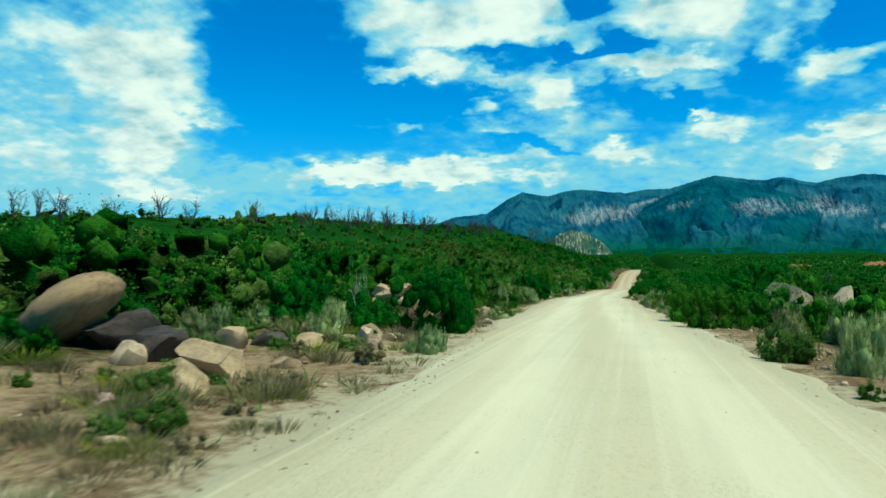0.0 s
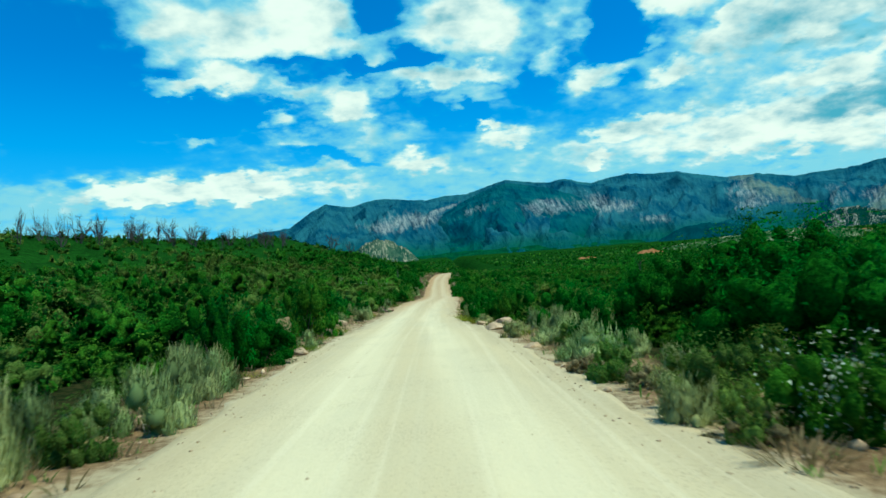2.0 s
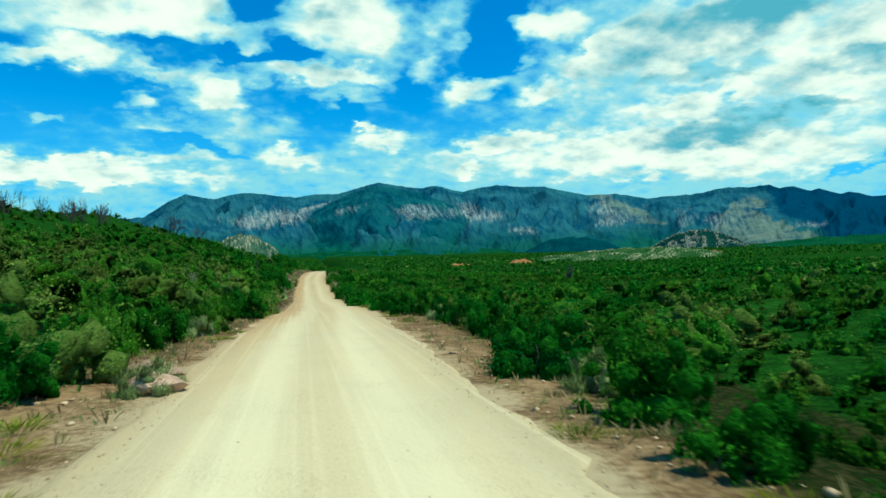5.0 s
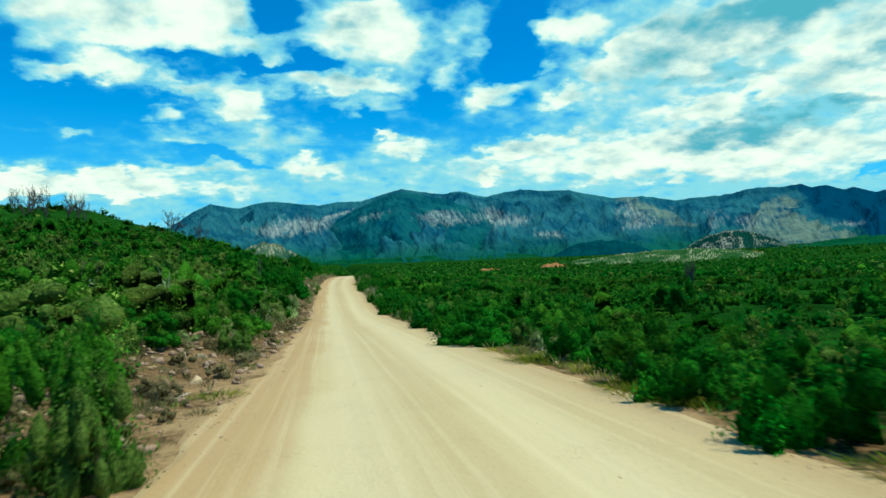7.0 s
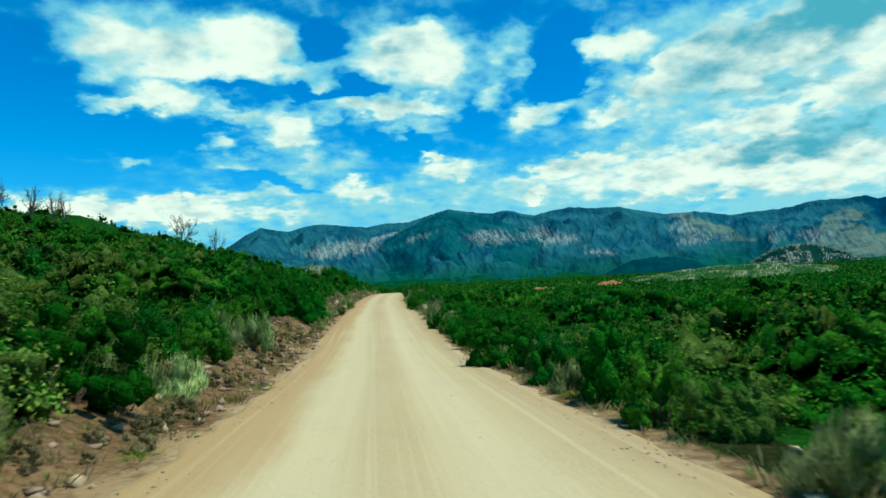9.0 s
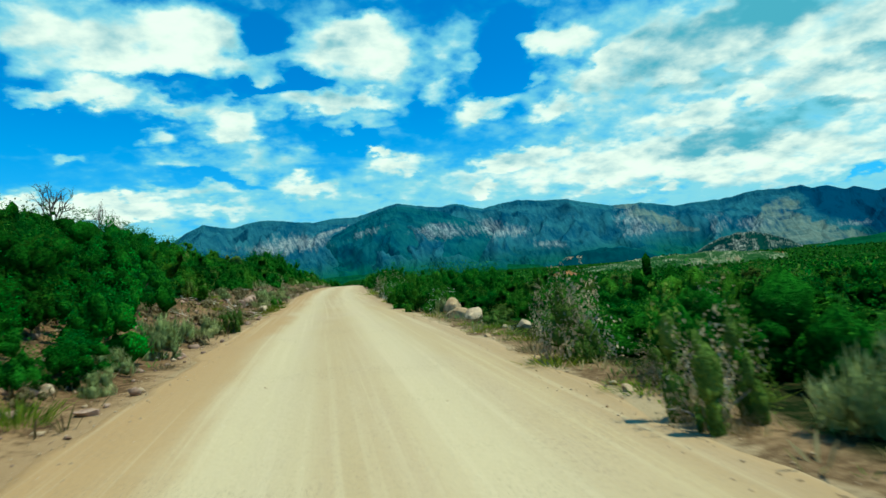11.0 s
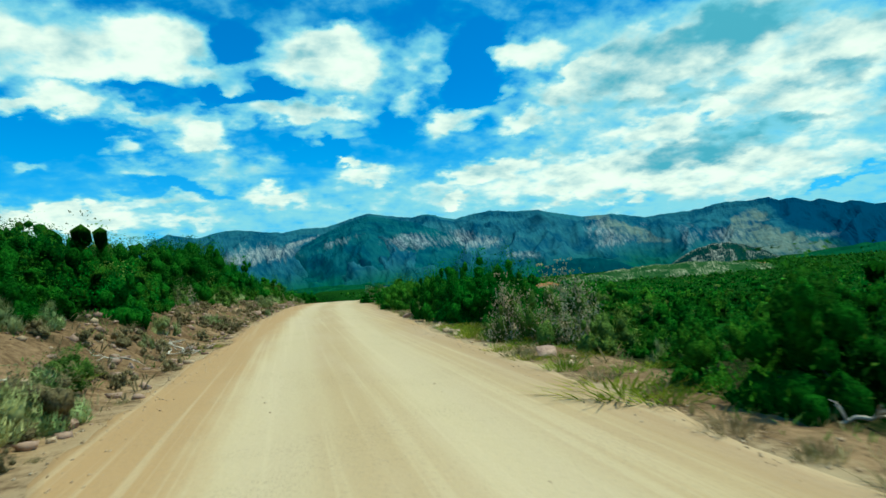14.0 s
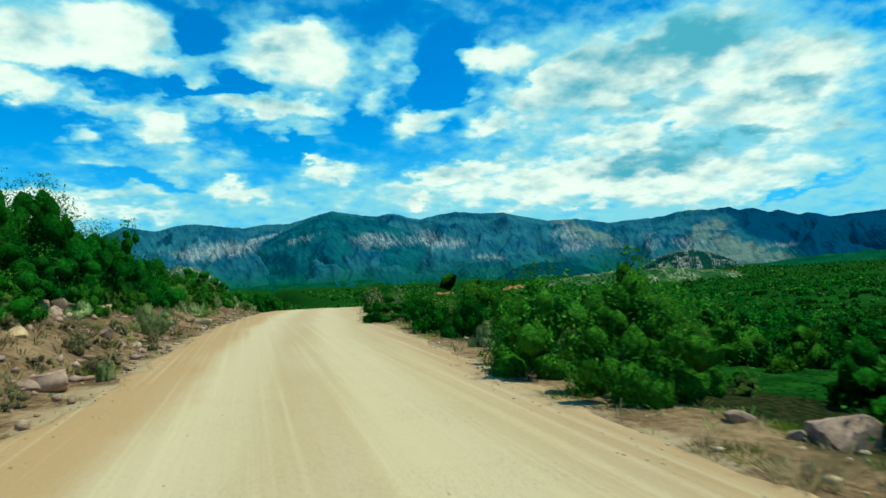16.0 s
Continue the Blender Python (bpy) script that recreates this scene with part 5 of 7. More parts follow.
plant("grass_tuft", -3.53, 8.41, 0.28, 0.64)
plant("grass_tuft", -3.30, 7.87, 0.24, 0.45)
plant("grass_tuft", -4.38, 10.92, 0.27, 0.44)
plant("grass_tuft", -3.41, 9.42, 0.29, 0.49)
plant("grass_tuft", -3.76, 10.36, 0.25, 0.46)
plant("grass_tuft", -5.00, 10.44, 0.38, 0.66)
plant("grass_tuft", -3.60, 5.80, 0.24, 0.43)
plant("grass_tuft", -3.17, 6.53, 0.12, 0.20)
plant("grass_tuft", -3.70, 3.95, 0.27, 0.59)
plant("olive_bush", 2.69, 13.09, 0.73, 1.06)
plant("sagebrush", 3.49, 11.79, 1.23, 1.29)
plant("green_bush", 2.09, 20.46, 1.22, 1.51)
plant("green_bush", 3.27, 21.34, 1.10, 1.39)
plant("sagebrush", 1.73, 25.65, 0.95, 1.32)
plant("sagebrush", -4.24, 21.64, 0.56, 1.13)
plant("sagebrush", 5.26, 19.98, 1.04, 1.19)
plant("olive_bush", 2.89, 9.45, 0.28, 0.41)
boulder("rock", -5.73, 14.27, (0.52, 0.41, 0.48), 211, "granite", (0, 8, -5), 0.36, "weathered tan granite stone on the road verge", detail=3)
boulder("rock", -6.50, 12.94, (0.70, 0.55, 0.36), 212, "granite", (-7, 1, 3), 0.36, "weathered tan granite stone on the road verge", detail=3)
boulder("rock", -5.24, 12.92, (0.35, 0.28, 0.48), 213, "pale_stone", (0, -6, 10), 0.36, "weathered pale sandy stone on the road verge", detail=3)
boulder("rock", -5.12, 13.18, (0.27, 0.21, 0.28), 214, "granite", (-7, 5, 18), 0.36, "weathered tan granite stone on the road verge", detail=3)
boulder("rock", -6.52, 16.09, (0.51, 0.40, 0.26), 215, "red_stone", (0, -2, -11), 0.36, "weathered reddish-brown stone on the road verge", detail=3)
boulder("rock", -4.76, 12.12, (0.41, 0.32, 0.37), 216, "red_stone", (-7, -9, -4), 0.36, "weathered reddish-brown stone on the road verge", detail=3)
boulder("rock", -5.15, 14.55, (0.35, 0.28, 0.19), 217, "pale_stone", (0, 2, 4), 0.36, "weathered pale sandy stone on the road verge", detail=3)
boulder("rock", -4.12, 10.88, (0.24, 0.19, 0.16), 218, "pale_stone", (-7, -5, 11), 0.36, "weathered pale sandy stone on the road verge", detail=3)
plant("sagebrush", -6.43, 13.87, 1.05, 0.89)
plant("scrub_oak", -4.67, 15.89, 1.53, 1.82)
plant("scrub_oak", -6.31, 16.41, 1.36, 1.81)
plant("scrub_oak", -4.29, 17.07, 1.12, 0.84)
plant("green_tuft", -5.22, 11.67, 0.19, 0.38)
plant("green_tuft", -3.46, 10.93, 0.17, 0.33)
plant("grass_tuft", -3.86, 11.53, 0.18, 0.29)
boulder("rock", -5.89, 24.82, (0.52, 0.41, 0.54), 219, "granite", (0, 6, -17), 0.36, "weathered tan granite stone on the road verge", detail=3)
boulder("rock", -4.78, 22.70, (0.40, 0.32, 0.46), 220, "granite", (-7, -1, -10), 0.36, "weathered tan granite stone on the road verge", detail=3)
plant("olive_bush", -4.32, 23.17, 0.59, 1.06)
plant("grass_tuft", -3.94, 18.20, 0.28, 0.37)
plant("grass_tuft", 2.31, 16.36, 0.16, 0.45)
plant("grass_tuft", 4.29, 22.03, 0.35, 0.81)
plant("olive_bush", 2.55, 14.35, 0.41, 0.41)
boulder("rock", -8.65, 24.1, (1.5, 1.0, 0.56), 221, "granite", (8, -13, -6), 0.0, "flat tilted tan granite slab resting on rocks", 0.2, detail=4, cuts=4, lift=0.66)
boulder("rock", -8.3, 24.1, (1.1, 0.8, 0.66), 222, "granite", (-4, 3, 5), 0.2, "weathered tan granite stone under a flat slab", detail=3)
boulder("rock", -9.2, 24.2, (0.9, 0.8, 0.62), 233, "brown_stone", (4, 3, 35), 0.2, "weathered brown granite stone under a flat slab", detail=3)
boulder("rock", -9.25, 24.7, (0.95, 0.7, 0.62), 236, "granite", (4, 8, 15), 0.1, "rounded tan granite stone behind a flat slab", detail=3, lift=0.75)
boulder("rock", -6.15, 19.65, (0.95, 0.80, 0.95), 223, "brown_stone", (0, -4, 12), 0.3, "large rounded brown granite stone on the verge", 0.16, detail=4, cuts=3)
boulder("rock", -5.13, 19.68, (0.37, 0.29, 0.24), 224, "granite", (-7, 7, -16), 0.36, "weathered tan granite stone on the road verge", detail=3)
boulder("rock", -4.62, 19.49, (0.35, 0.28, 0.27), 225, "granite", (0, 0, -9), 0.36, "weathered tan granite stone on the road verge", detail=3)
boulder("rock", -6.54, 23.24, (0.31, 0.24, 0.41), 226, "granite", (-7, -7, -2), 0.36, "weathered tan granite stone on the road verge", detail=3)
boulder("rock", -6.15, 25.01, (0.61, 0.49, 0.57), 227, "granite", (0, 4, 6), 0.36, "weathered tan granite stone on the road verge", detail=3)
boulder("rock", -5.14, 24.39, (0.51, 0.41, 0.42), 228, "granite", (-7, -3, 13), 0.36, "weathered tan granite stone on the road verge", detail=3)
boulder("rock", -4.03, 19.28, (0.31, 0.25, 0.27), 229, "pale_stone", (0, 8, -15), 0.36, "weathered pale sandy stone on the road verge", detail=3)
plant("sagebrush", -5.49, 20.98, 0.39, 0.60)
plant("grass_tuft", -3.98, 19.21, 0.20, 0.30)
plant("grass_tuft", -4.41, 20.76, 0.27, 0.64)
plant("grass_tuft", -4.11, 17.74, 0.29, 0.54)
plant("green_bush", -6.56, 23.99, 0.48, 0.82)
plant("sagebrush", -4.37, 24.06, 0.58, 1.07)
plant("sagebrush", -5.54, 29.03, 1.09, 1.03)
plant("sagebrush", -4.98, 34.69, 1.01, 1.25)
plant("sagebrush", -5.68, 32.57, 1.25, 1.16)
plant("green_bush", 1.94, 23.16, 1.36, 1.85)
plant("sagebrush", 1.49, 28.69, 0.95, 1.45)
plant("sagebrush", 8.24, 32.67, 1.44, 1.36)
boulder("rock", 3.08, 21.35, (0.27, 0.22, 0.30), 230, "red_stone", (-7, 1, -8), 0.36, "weathered reddish-brown stone on the road verge", detail=3)
plant("grass_tuft", 1.95, 21.60, 0.14, 0.41)
boulder("rock", 1.55, 26.80, (0.42, 0.33, 0.35), 231, "granite", (0, -6, -1), 0.36, "weathered tan granite stone on the road verge", detail=3)
plant("olive_bush", -5.70, 30.45, 1.50, 2.01)
plant("scrub_oak", -5.48, 29.36, 0.79, 1.73)
plant("sagebrush", -5.37, 36.80, 1.02, 1.34)
plant("green_bush", -6.71, 28.61, 1.49, 1.53)
plant("green_tuft", -4.45, 25.55, 0.54, 0.90)
plant("sagebrush", -5.11, 27.67, 0.39, 0.79)
plant("grass_tuft", -4.46, 27.97, 0.23, 0.33)
plant("olive_bush", -5.26, 33.47, 0.68, 0.91)
plant("sagebrush", 1.18, 38.48, 0.90, 1.62)
plant("olive_bush", 1.45, 33.9, 0.80, 1.25)
plant("sagebrush", 1.55, 35.3, 0.70, 1.1)
plant("sagebrush", 1.85, 43.3, 0.80, 1.5)
plant("olive_bush", 1.35, 40.9, 0.55, 1.0)
plant("dry_shrub", 1.15, 35.2, 0.36, 0.75)
plant("dry_shrub", 0.75, 37.0, 0.34, 0.8)
plant("dry_shrub", 1.25, 32.5, 0.32, 0.95)
plant("flower_bush", 2.1, 32.4, 0.85, 1.2)
plant("sagebrush", -5.6, 37.8, 1.0, 1.6)
plant("sagebrush", -5.6, 34.7, 0.70, 0.95)
plant("dry_shrub", -5.4, 36.4, 0.30, 0.6)
plant("olive_bush", 1.46, 29.13, 0.99, 1.03)
plant("sagebrush", 1.03, 33.26, 0.61, 0.89)
plant("grass_tuft", 1.50, 27.52, 0.30, 0.46)
boulder("rock", 1.43, 27.86, (0.29, 0.23, 0.28), 232, "pale_stone", (-7, 5, 7), 0.36, "weathered pale sandy stone on the road verge", detail=3)
plant("grass_tuft", 2.12, 28.97, 0.30, 0.53)
plant("scrub_oak", 4.41, 36.75, 2.31, 4.20)
plant("olive_bush", 2.26, 27.64, 1.02, 1.15)
plant("green_bush", 1.79, 25.24, 1.14, 1.14)
plant("green_bush", 5.91, 36.64, 0.97, 1.39)
plant("green_bush", 8.83, 40.35, 2.59, 3.34)
plant("olive_bush", 1.17, 32.43, 0.52, 0.63)
plant("sagebrush", -5.67, 38.14, 1.04, 1.70)
plant("sagebrush", -5.80, 34.97, 0.70, 0.96)
plant("grass_tuft", -5.62, 36.10, 0.37, 0.59)
plant("grass_tuft", -4.96, 34.96, 0.16, 0.18)
plant("scrub_oak", -5.37, 41.54, 1.11, 1.84)
plant("sagebrush", -6.31, 34.32, 0.89, 0.70)
plant("sagebrush", 1.23, 41.84, 0.82, 1.83)
plant("sagebrush", 0.81, 45.70, 0.48, 0.96)
plant("olive_bush", 0.98, 36.18, 0.62, 0.96)
plant("grass_tuft", 1.26, 31.77, 0.36, 0.94)
plant("scrub_oak", 6.59, 43.94, 2.60, 4.20)
plant("green_bush", 3.95, 49.40, 1.05, 1.52)
plant("scrub_oak", -6.06, 40.50, 1.70, 1.58)
boulder("rock", -7.23, 50.51, (1.03, 0.82, 1.30), 233, "granite", (0, -2, 14), 0.36, "weathered tan granite boulder on the road verge", detail=3)
plant("green_tuft", -5.14, 44.43, 0.49, 0.71)
boulder("rock", -4.98, 43.45, (0.41, 0.33, 0.30), 234, "pale_stone", (-7, -9, -14), 0.36, "weathered pale sandy stone on the road verge", detail=3)
plant("green_tuft", -4.99, 39.43, 0.18, 0.27)
plant("sagebrush", -6.17, 67.40, 0.86, 1.43)
boulder("rock", -5.46, 79.54, (1.19, 0.94, 0.63), 235, "red_stone", (0, 2, -7), 0.36, "weathered reddish-brown boulder on the road verge", detail=4)
plant("sagebrush", 1.36, 42.87, 1.04, 1.41)
boulder("rock", 4.03, 46.45, (0.65, 0.52, 1.15), 236, "red_stone", (-7, -5, 0), 0.36, "weathered reddish-brown stone on the road verge", detail=3)
plant("sagebrush", 1.08, 39.32, 0.43, 0.70)
plant("sagebrush", 0.41, 44.18, 0.59, 0.80)
boulder("rock", 0.38, 48.17, (0.67, 0.53, 0.37), 237, "pale_stone", (0, 6, 8), 0.36, "weathered pale sandy stone on the road verge", detail=3)
boulder("rock", 0.54, 41.22, (0.43, 0.34, 0.18), 238, "pale_stone", (-7, -1, 15), 0.36, "weathered pale sandy stone on the road verge", detail=3)
plant("grass_tuft", 0.81, 37.78, 0.31, 0.49)
plant("grass_tuft", 0.86, 40.47, 0.32, 0.70)
plant("scrub_oak", 5.04, 44.71, 2.15, 2.94)
boulder("rock", -10.19, 59.85, (0.99, 0.78, 1.02), 239, "granite", (0, -8, -13), 0.36, "weathered tan granite boulder on the road verge", detail=3)
boulder("rock", -10.28, 58.16, (0.61, 0.48, 0.50), 240, "red_stone", (-7, 3, -6), 0.36, "weathered reddish-brown stone on the road verge", detail=3)
plant("grass_tuft", -7.12, 50.64, 0.70, 1.13)
plant("green_bush", -5.35, 51.06, 0.90, 0.67)
plant("scrub_oak", -6.84, 53.89, 2.31, 2.12)
plant("sagebrush", -5.65, 79.31, 0.68, 1.36)
plant("sagebrush", -5.18, 45.38, 0.68, 0.78)
plant("sagebrush", -5.10, 46.82, 0.27, 0.34)
boulder("rock", 0.85, 50.24, (0.76, 0.60, 0.40), 241, "pale_stone", (0, -4, 1), 0.36, "weathered pale sandy stone on the road verge", detail=3)
plant("green_tuft", 0.67, 48.44, 0.42, 0.55)
boulder("rock", 0.26, 52.52, (0.56, 0.44, 0.19), 242, "pale_stone", (-7, 7, 9), 0.36, "weathered pale sandy stone on the road verge", detail=3)
plant("green_tuft", 0.58, 51.54, 0.39, 0.50)
plant("sagebrush", 4.73, 53.19, 1.25, 1.87)
plant("sagebrush", 1.41, 43.79, 0.78, 0.64)
plant("sagebrush", 0.42, 63.00, 0.82, 1.34)
plant("green_tuft", 0.32, 53.90, 0.32, 0.78)
boulder("rock", 0.81, 50.75, (0.77, 0.61, 0.39), 243, "pale_stone", (0, 0, 16), 0.36, "weathered pale sandy stone on the road verge", detail=3)
plant("green_tuft", 0.73, 50.12, 0.24, 0.56)
plant("sagebrush", 0.27, 53.45, 0.50, 0.93)
plant("green_tuft", -0.08, 58.89, 0.42, 0.72)
plant("green_tuft", -0.01, 56.27, 0.39, 0.68)
plant("green_tuft", -5.72, 52.87, 0.70, 1.11)
plant("green_tuft", -6.70, 57.35, 0.66, 0.82)
boulder("rock", -5.56, 51.24, (0.57, 0.45, 0.47), 244, "red_stone", (-7, -7, -12), 0.36, "weathered reddish-brown stone on the road verge", detail=3)
plant("sagebrush", -6.93, 65.30, 0.73, 0.93)
plant("scrub_oak", -9.46, 66.54, 2.43, 4.20)
plant("green_tuft", -5.88, 56.41, 0.24, 0.29)
boulder("rock", -8.49, 62.97, (0.84, 0.67, 0.41), 245, "pale_stone", (0, 4, -5), 0.36, "weathered pale sandy stone on the road verge", detail=3)
plant("grass_tuft", -7.84, 59.80, 0.43, 0.85)
plant("sagebrush", 5.16, 55.25, 1.16, 0.83)
plant("sagebrush", -6.14, 68.89, 1.05, 1.37)
plant("sagebrush", -5.65, 80.24, 0.72, 1.44)
boulder("rock", -6.89, 63.38, (0.89, 0.70, 0.38), 246, "pale_stone", (-7, -3, 2), 0.36, "weathered pale sandy boulder on the road verge", detail=3)
boulder("rock", -8.99, 64.06, (0.78, 0.61, 0.38), 247, "pale_stone", (0, 8, 10), 0.36, "weathered pale sandy stone on the road verge", detail=3)
boulder("rock", -5.84, 81.62, (1.19, 0.94, 0.53), 248, "red_stone", (-7, 1, 17), 0.36, "weathered reddish-brown boulder on the road verge", detail=4)
plant("grass_tuft", -7.84, 62.26, 0.40, 0.71)
plant("grass_tuft", -6.35, 61.07, 0.32, 0.44)
plant("grass_tuft", -6.75, 59.12, 0.32, 0.51)
plant("grass_tuft", -5.67, 62.74, 0.19, 0.52)
plant("grass_tuft", -7.61, 63.07, 0.24, 0.48)
plant("sagebrush", 0.34, 64.38, 0.88, 1.52)
plant("green_tuft", 0.11, 58.03, 0.38, 0.75)
plant("green_tuft", 0.01, 57.00, 0.28, 0.57)
plant("sagebrush", 0.50, 56.43, 0.26, 0.33)
plant("sagebrush", 0.82, 56.16, 0.23, 0.41)
plant("scrub_oak", 0.43, 58.83, 1.00, 1.20)
plant("scrub_oak", 0.63, 57.12, 1.25, 1.36)
plant("scrub_oak", 1.27, 56.43, 1.27, 1.41)
plant("grass_tuft", 0.00, 61.74, 0.27, 0.55)
plant("scrub_oak", -5.75, 102.2, 1.45, 2.3)
plant("olive_bush", -5.0, 102.6, 1.25, 1.5)
plant("green_bush", -7.2, 105.2, 1.1, 1.7)
plant("olive_bush", -5.3, 122.7, 0.9, 1.4)
plant("scrub_oak", -6.08, 102.55, 1.38, 1.64)
plant("green_bush", -5.35, 105.4, 1.45, 2.0)
plant("green_tuft", 1.78, 102.50, 0.33, 1.00)
plant("scrub_oak", 2.10, 100.85, 1.26, 1.77)
plant("scrub_oak", 3.36, 100.73, 1.57, 1.93)
plant("scrub_oak", 2.43, 105.39, 1.30, 2.40)
plant("green_bush", 2.45, 112.60, 1.12, 1.60)
plant("grass_tuft", -5.55, 122.32, 0.57, 1.13)
plant("green_bush", -5.24, 109.33, 1.50, 1.19)
plant("olive_bush", -4.70, 108.57, 1.12, 0.70)
boulder("rock", -6.32, 118.10, (0.29, 0.23, 0.21), 249, "red_stone", (0, -6, -11), 0.36, "weathered reddish-brown stone on the road verge", detail=3)
boulder("rock", -5.52, 115.04, (0.28, 0.22, 0.29), 250, "red_stone", (-7, 5, -4), 0.36, "weathered reddish-brown stone on the road verge", detail=3)
boulder("rock", -5.67, 121.10, (0.23, 0.18, 0.20), 251, "red_stone", (0, -2, 3), 0.36, "weathered reddish-brown stone on the road verge", detail=3)
boulder("rock", -5.19, 116.13, (0.26, 0.20, 0.26), 252, "pale_stone", (-7, -9, 11), 0.36, "weathered pale sandy stone on the road verge", detail=3)
boulder("rock", -5.79, 114.29, (0.25, 0.20, 0.26), 253, "red_stone", (0, 2, -18), 0.36, "weathered reddish-brown stone on the road verge", detail=3)
plant("grass_tuft", -5.90, 117.23, 0.29, 0.82)
plant("grass_tuft", -4.45, 112.48, 0.24, 0.52)
plant("grass_tuft", -4.55, 110.63, 0.16, 0.19)
plant("grass_tuft", -4.93, 118.34, 0.44, 0.89)
plant("grass_tuft", -5.27, 112.59, 0.44, 0.71)
plant("grass_tuft", -4.77, 121.43, 0.61, 0.76)
plant("scrub_oak", -7.37, 120.34, 1.04, 2.22)
plant("sagebrush", -5.83, 147.79, 1.47, 1.66)
plant("sagebrush", -6.61, 122.66, 0.48, 1.12)
plant("scrub_oak", 2.21, 122.97, 1.41, 3.27)
plant("sagebrush", 3.16, 118.60, 0.54, 0.99)
plant("green_tuft", 2.13, 117.06, 0.38, 1.30)
plant("green_tuft", 2.18, 114.51, 0.32, 0.64)
dead_branch(-5.12, 113.83, 0.11, 0.49)
plant("scrub_oak", 1.98, 110.72, 0.95, 1.46)
plant("scrub_oak", 1.88, 108.16, 1.13, 1.70)
boulder("rock", -6.02, 119.15, (0.22, 0.17, 0.23), 254, "red_stone", (-7, -5, -10), 0.36, "weathered reddish-brown stone on the road verge", detail=3)
boulder("rock", -5.51, 122.92, (0.25, 0.19, 0.20), 255, "red_stone", (0, 6, -3), 0.36, "weathered reddish-brown stone on the road verge", detail=3)
boulder("rock", -5.80, 120.33, (0.28, 0.22, 0.19), 256, "pale_stone", (-7, -1, 4), 0.36, "weathered pale sandy stone on the road verge", detail=3)
boulder("rock", -4.99, 117.87, (0.30, 0.24, 0.25), 257, "red_stone", (0, -8, 12), 0.36, "weathered reddish-brown stone on the road verge", detail=3)
boulder("rock", -6.75, 125.34, (0.40, 0.32, 0.27), 258, "red_stone", (-7, 3, -17), 0.36, "weathered reddish-brown stone on the road verge", detail=3)
boulder("rock", -5.45, 118.84, (0.18, 0.14, 0.23), 259, "red_stone", (0, -4, -9), 0.36, "weathered reddish-brown stone on the road verge", detail=3)
plant("grass_tuft", -4.81, 120.86, 0.35, 0.47)
plant("grass_tuft", -4.85, 122.04, 0.40, 0.62)
plant("grass_tuft", -6.07, 122.69, 0.28, 0.56)
plant("green_tuft", -4.58, 119.57, 0.24, 0.27)
plant("grass_tuft", -4.41, 118.71, 0.25, 0.28)
plant("sagebrush", -6.74, 127.33, 0.73, 0.85)
plant("sagebrush", -7.91, 127.33, 0.58, 0.90)
plant("sagebrush", -5.27, 141.88, 1.01, 1.63)
plant("sagebrush", -6.34, 157.08, 1.32, 1.88)
plant("green_bush", -5.88, 128.30, 0.92, 2.06)
dead_shrub(-9.36, 132.28, 1.59, 1.42)
plant("sagebrush", 3.49, 121.23, 0.61, 0.96)
plant("sagebrush", 3.63, 119.77, 0.50, 1.04)
stump(3.13, 117.86, 0.45, 0.42)
dead_branch(3.09, 117.31, 0.24, 0.53)
dead_branch(3.04, 119.53, 0.08, 0.31)
plant("green_tuft", 2.09, 120.14, 0.32, 0.97)
plant("green_tuft", 2.33, 119.01, 0.29, 0.93)
plant("green_tuft", 2.40, 117.45, 0.30, 0.89)
plant("green_tuft", 2.09, 116.05, 0.26, 0.48)
plant("scrub_oak", 2.23, 127.61, 1.27, 1.97)
plant("scrub_oak", 2.22, 134.61, 1.49, 2.38)
boulder("rock", -5.24, 127.97, (0.14, 0.11, 0.26), 260, "pale_stone", (-7, 7, -2), 0.36, "weathered pale sandy stone on the road verge", detail=3)
boulder("rock", -5.34, 126.73, (0.14, 0.11, 0.17), 261, "red_stone", (0, 0, 5), 0.36, "weathered reddish-brown stone on the road verge", detail=3)
boulder("rock", -4.34, 125.55, (0.12, 0.09, 0.15), 262, "red_stone", (-7, -7, 13), 0.36, "weathered reddish-brown stone on the road verge", detail=3)
boulder("rock", -4.92, 133.46, (0.26, 0.21, 0.22), 263, "red_stone", (0, 4, -16), 0.36, "weathered reddish-brown stone on the road verge", detail=3)
boulder("rock", -4.70, 134.10, (0.25, 0.20, 0.27), 264, "pale_stone", (-7, -3, -8), 0.36, "weathered pale sandy stone on the road verge", detail=3)
boulder("rock", -4.28, 127.54, (0.12, 0.10, 0.16), 265, "red_stone", (0, 8, -1), 0.36, "weathered reddish-brown stone on the road verge", detail=3)
boulder("rock", -4.31, 128.24, (0.16, 0.13, 0.25), 266, "red_stone", (-7, 1, 6), 0.36, "weathered reddish-brown stone on the road verge", detail=3)
plant("grass_tuft", -4.56, 125.67, 0.24, 0.38)
plant("grass_tuft", -4.93, 125.59, 0.24, 0.47)
plant("green_tuft", -4.36, 128.41, 0.44, 0.50)
plant("grass_tuft", -5.40, 132.88, 0.56, 0.56)
plant("green_bush", -5.48, 130.80, 0.74, 1.42)
plant("sagebrush", -7.15, 129.89, 0.52, 0.78)
plant("sagebrush", -5.64, 158.91, 1.48, 1.97)
plant("sagebrush", -5.12, 148.26, 1.08, 1.44)
dead_shrub(-11.34, 140.60, 1.20, 1.88)
dead_shrub(-10.71, 146.31, 1.32, 1.10)
dead_branch(-4.34, 126.05, 0.07, 0.32)
plant("scrub_oak", 2.23, 125.87, 1.27, 1.21)
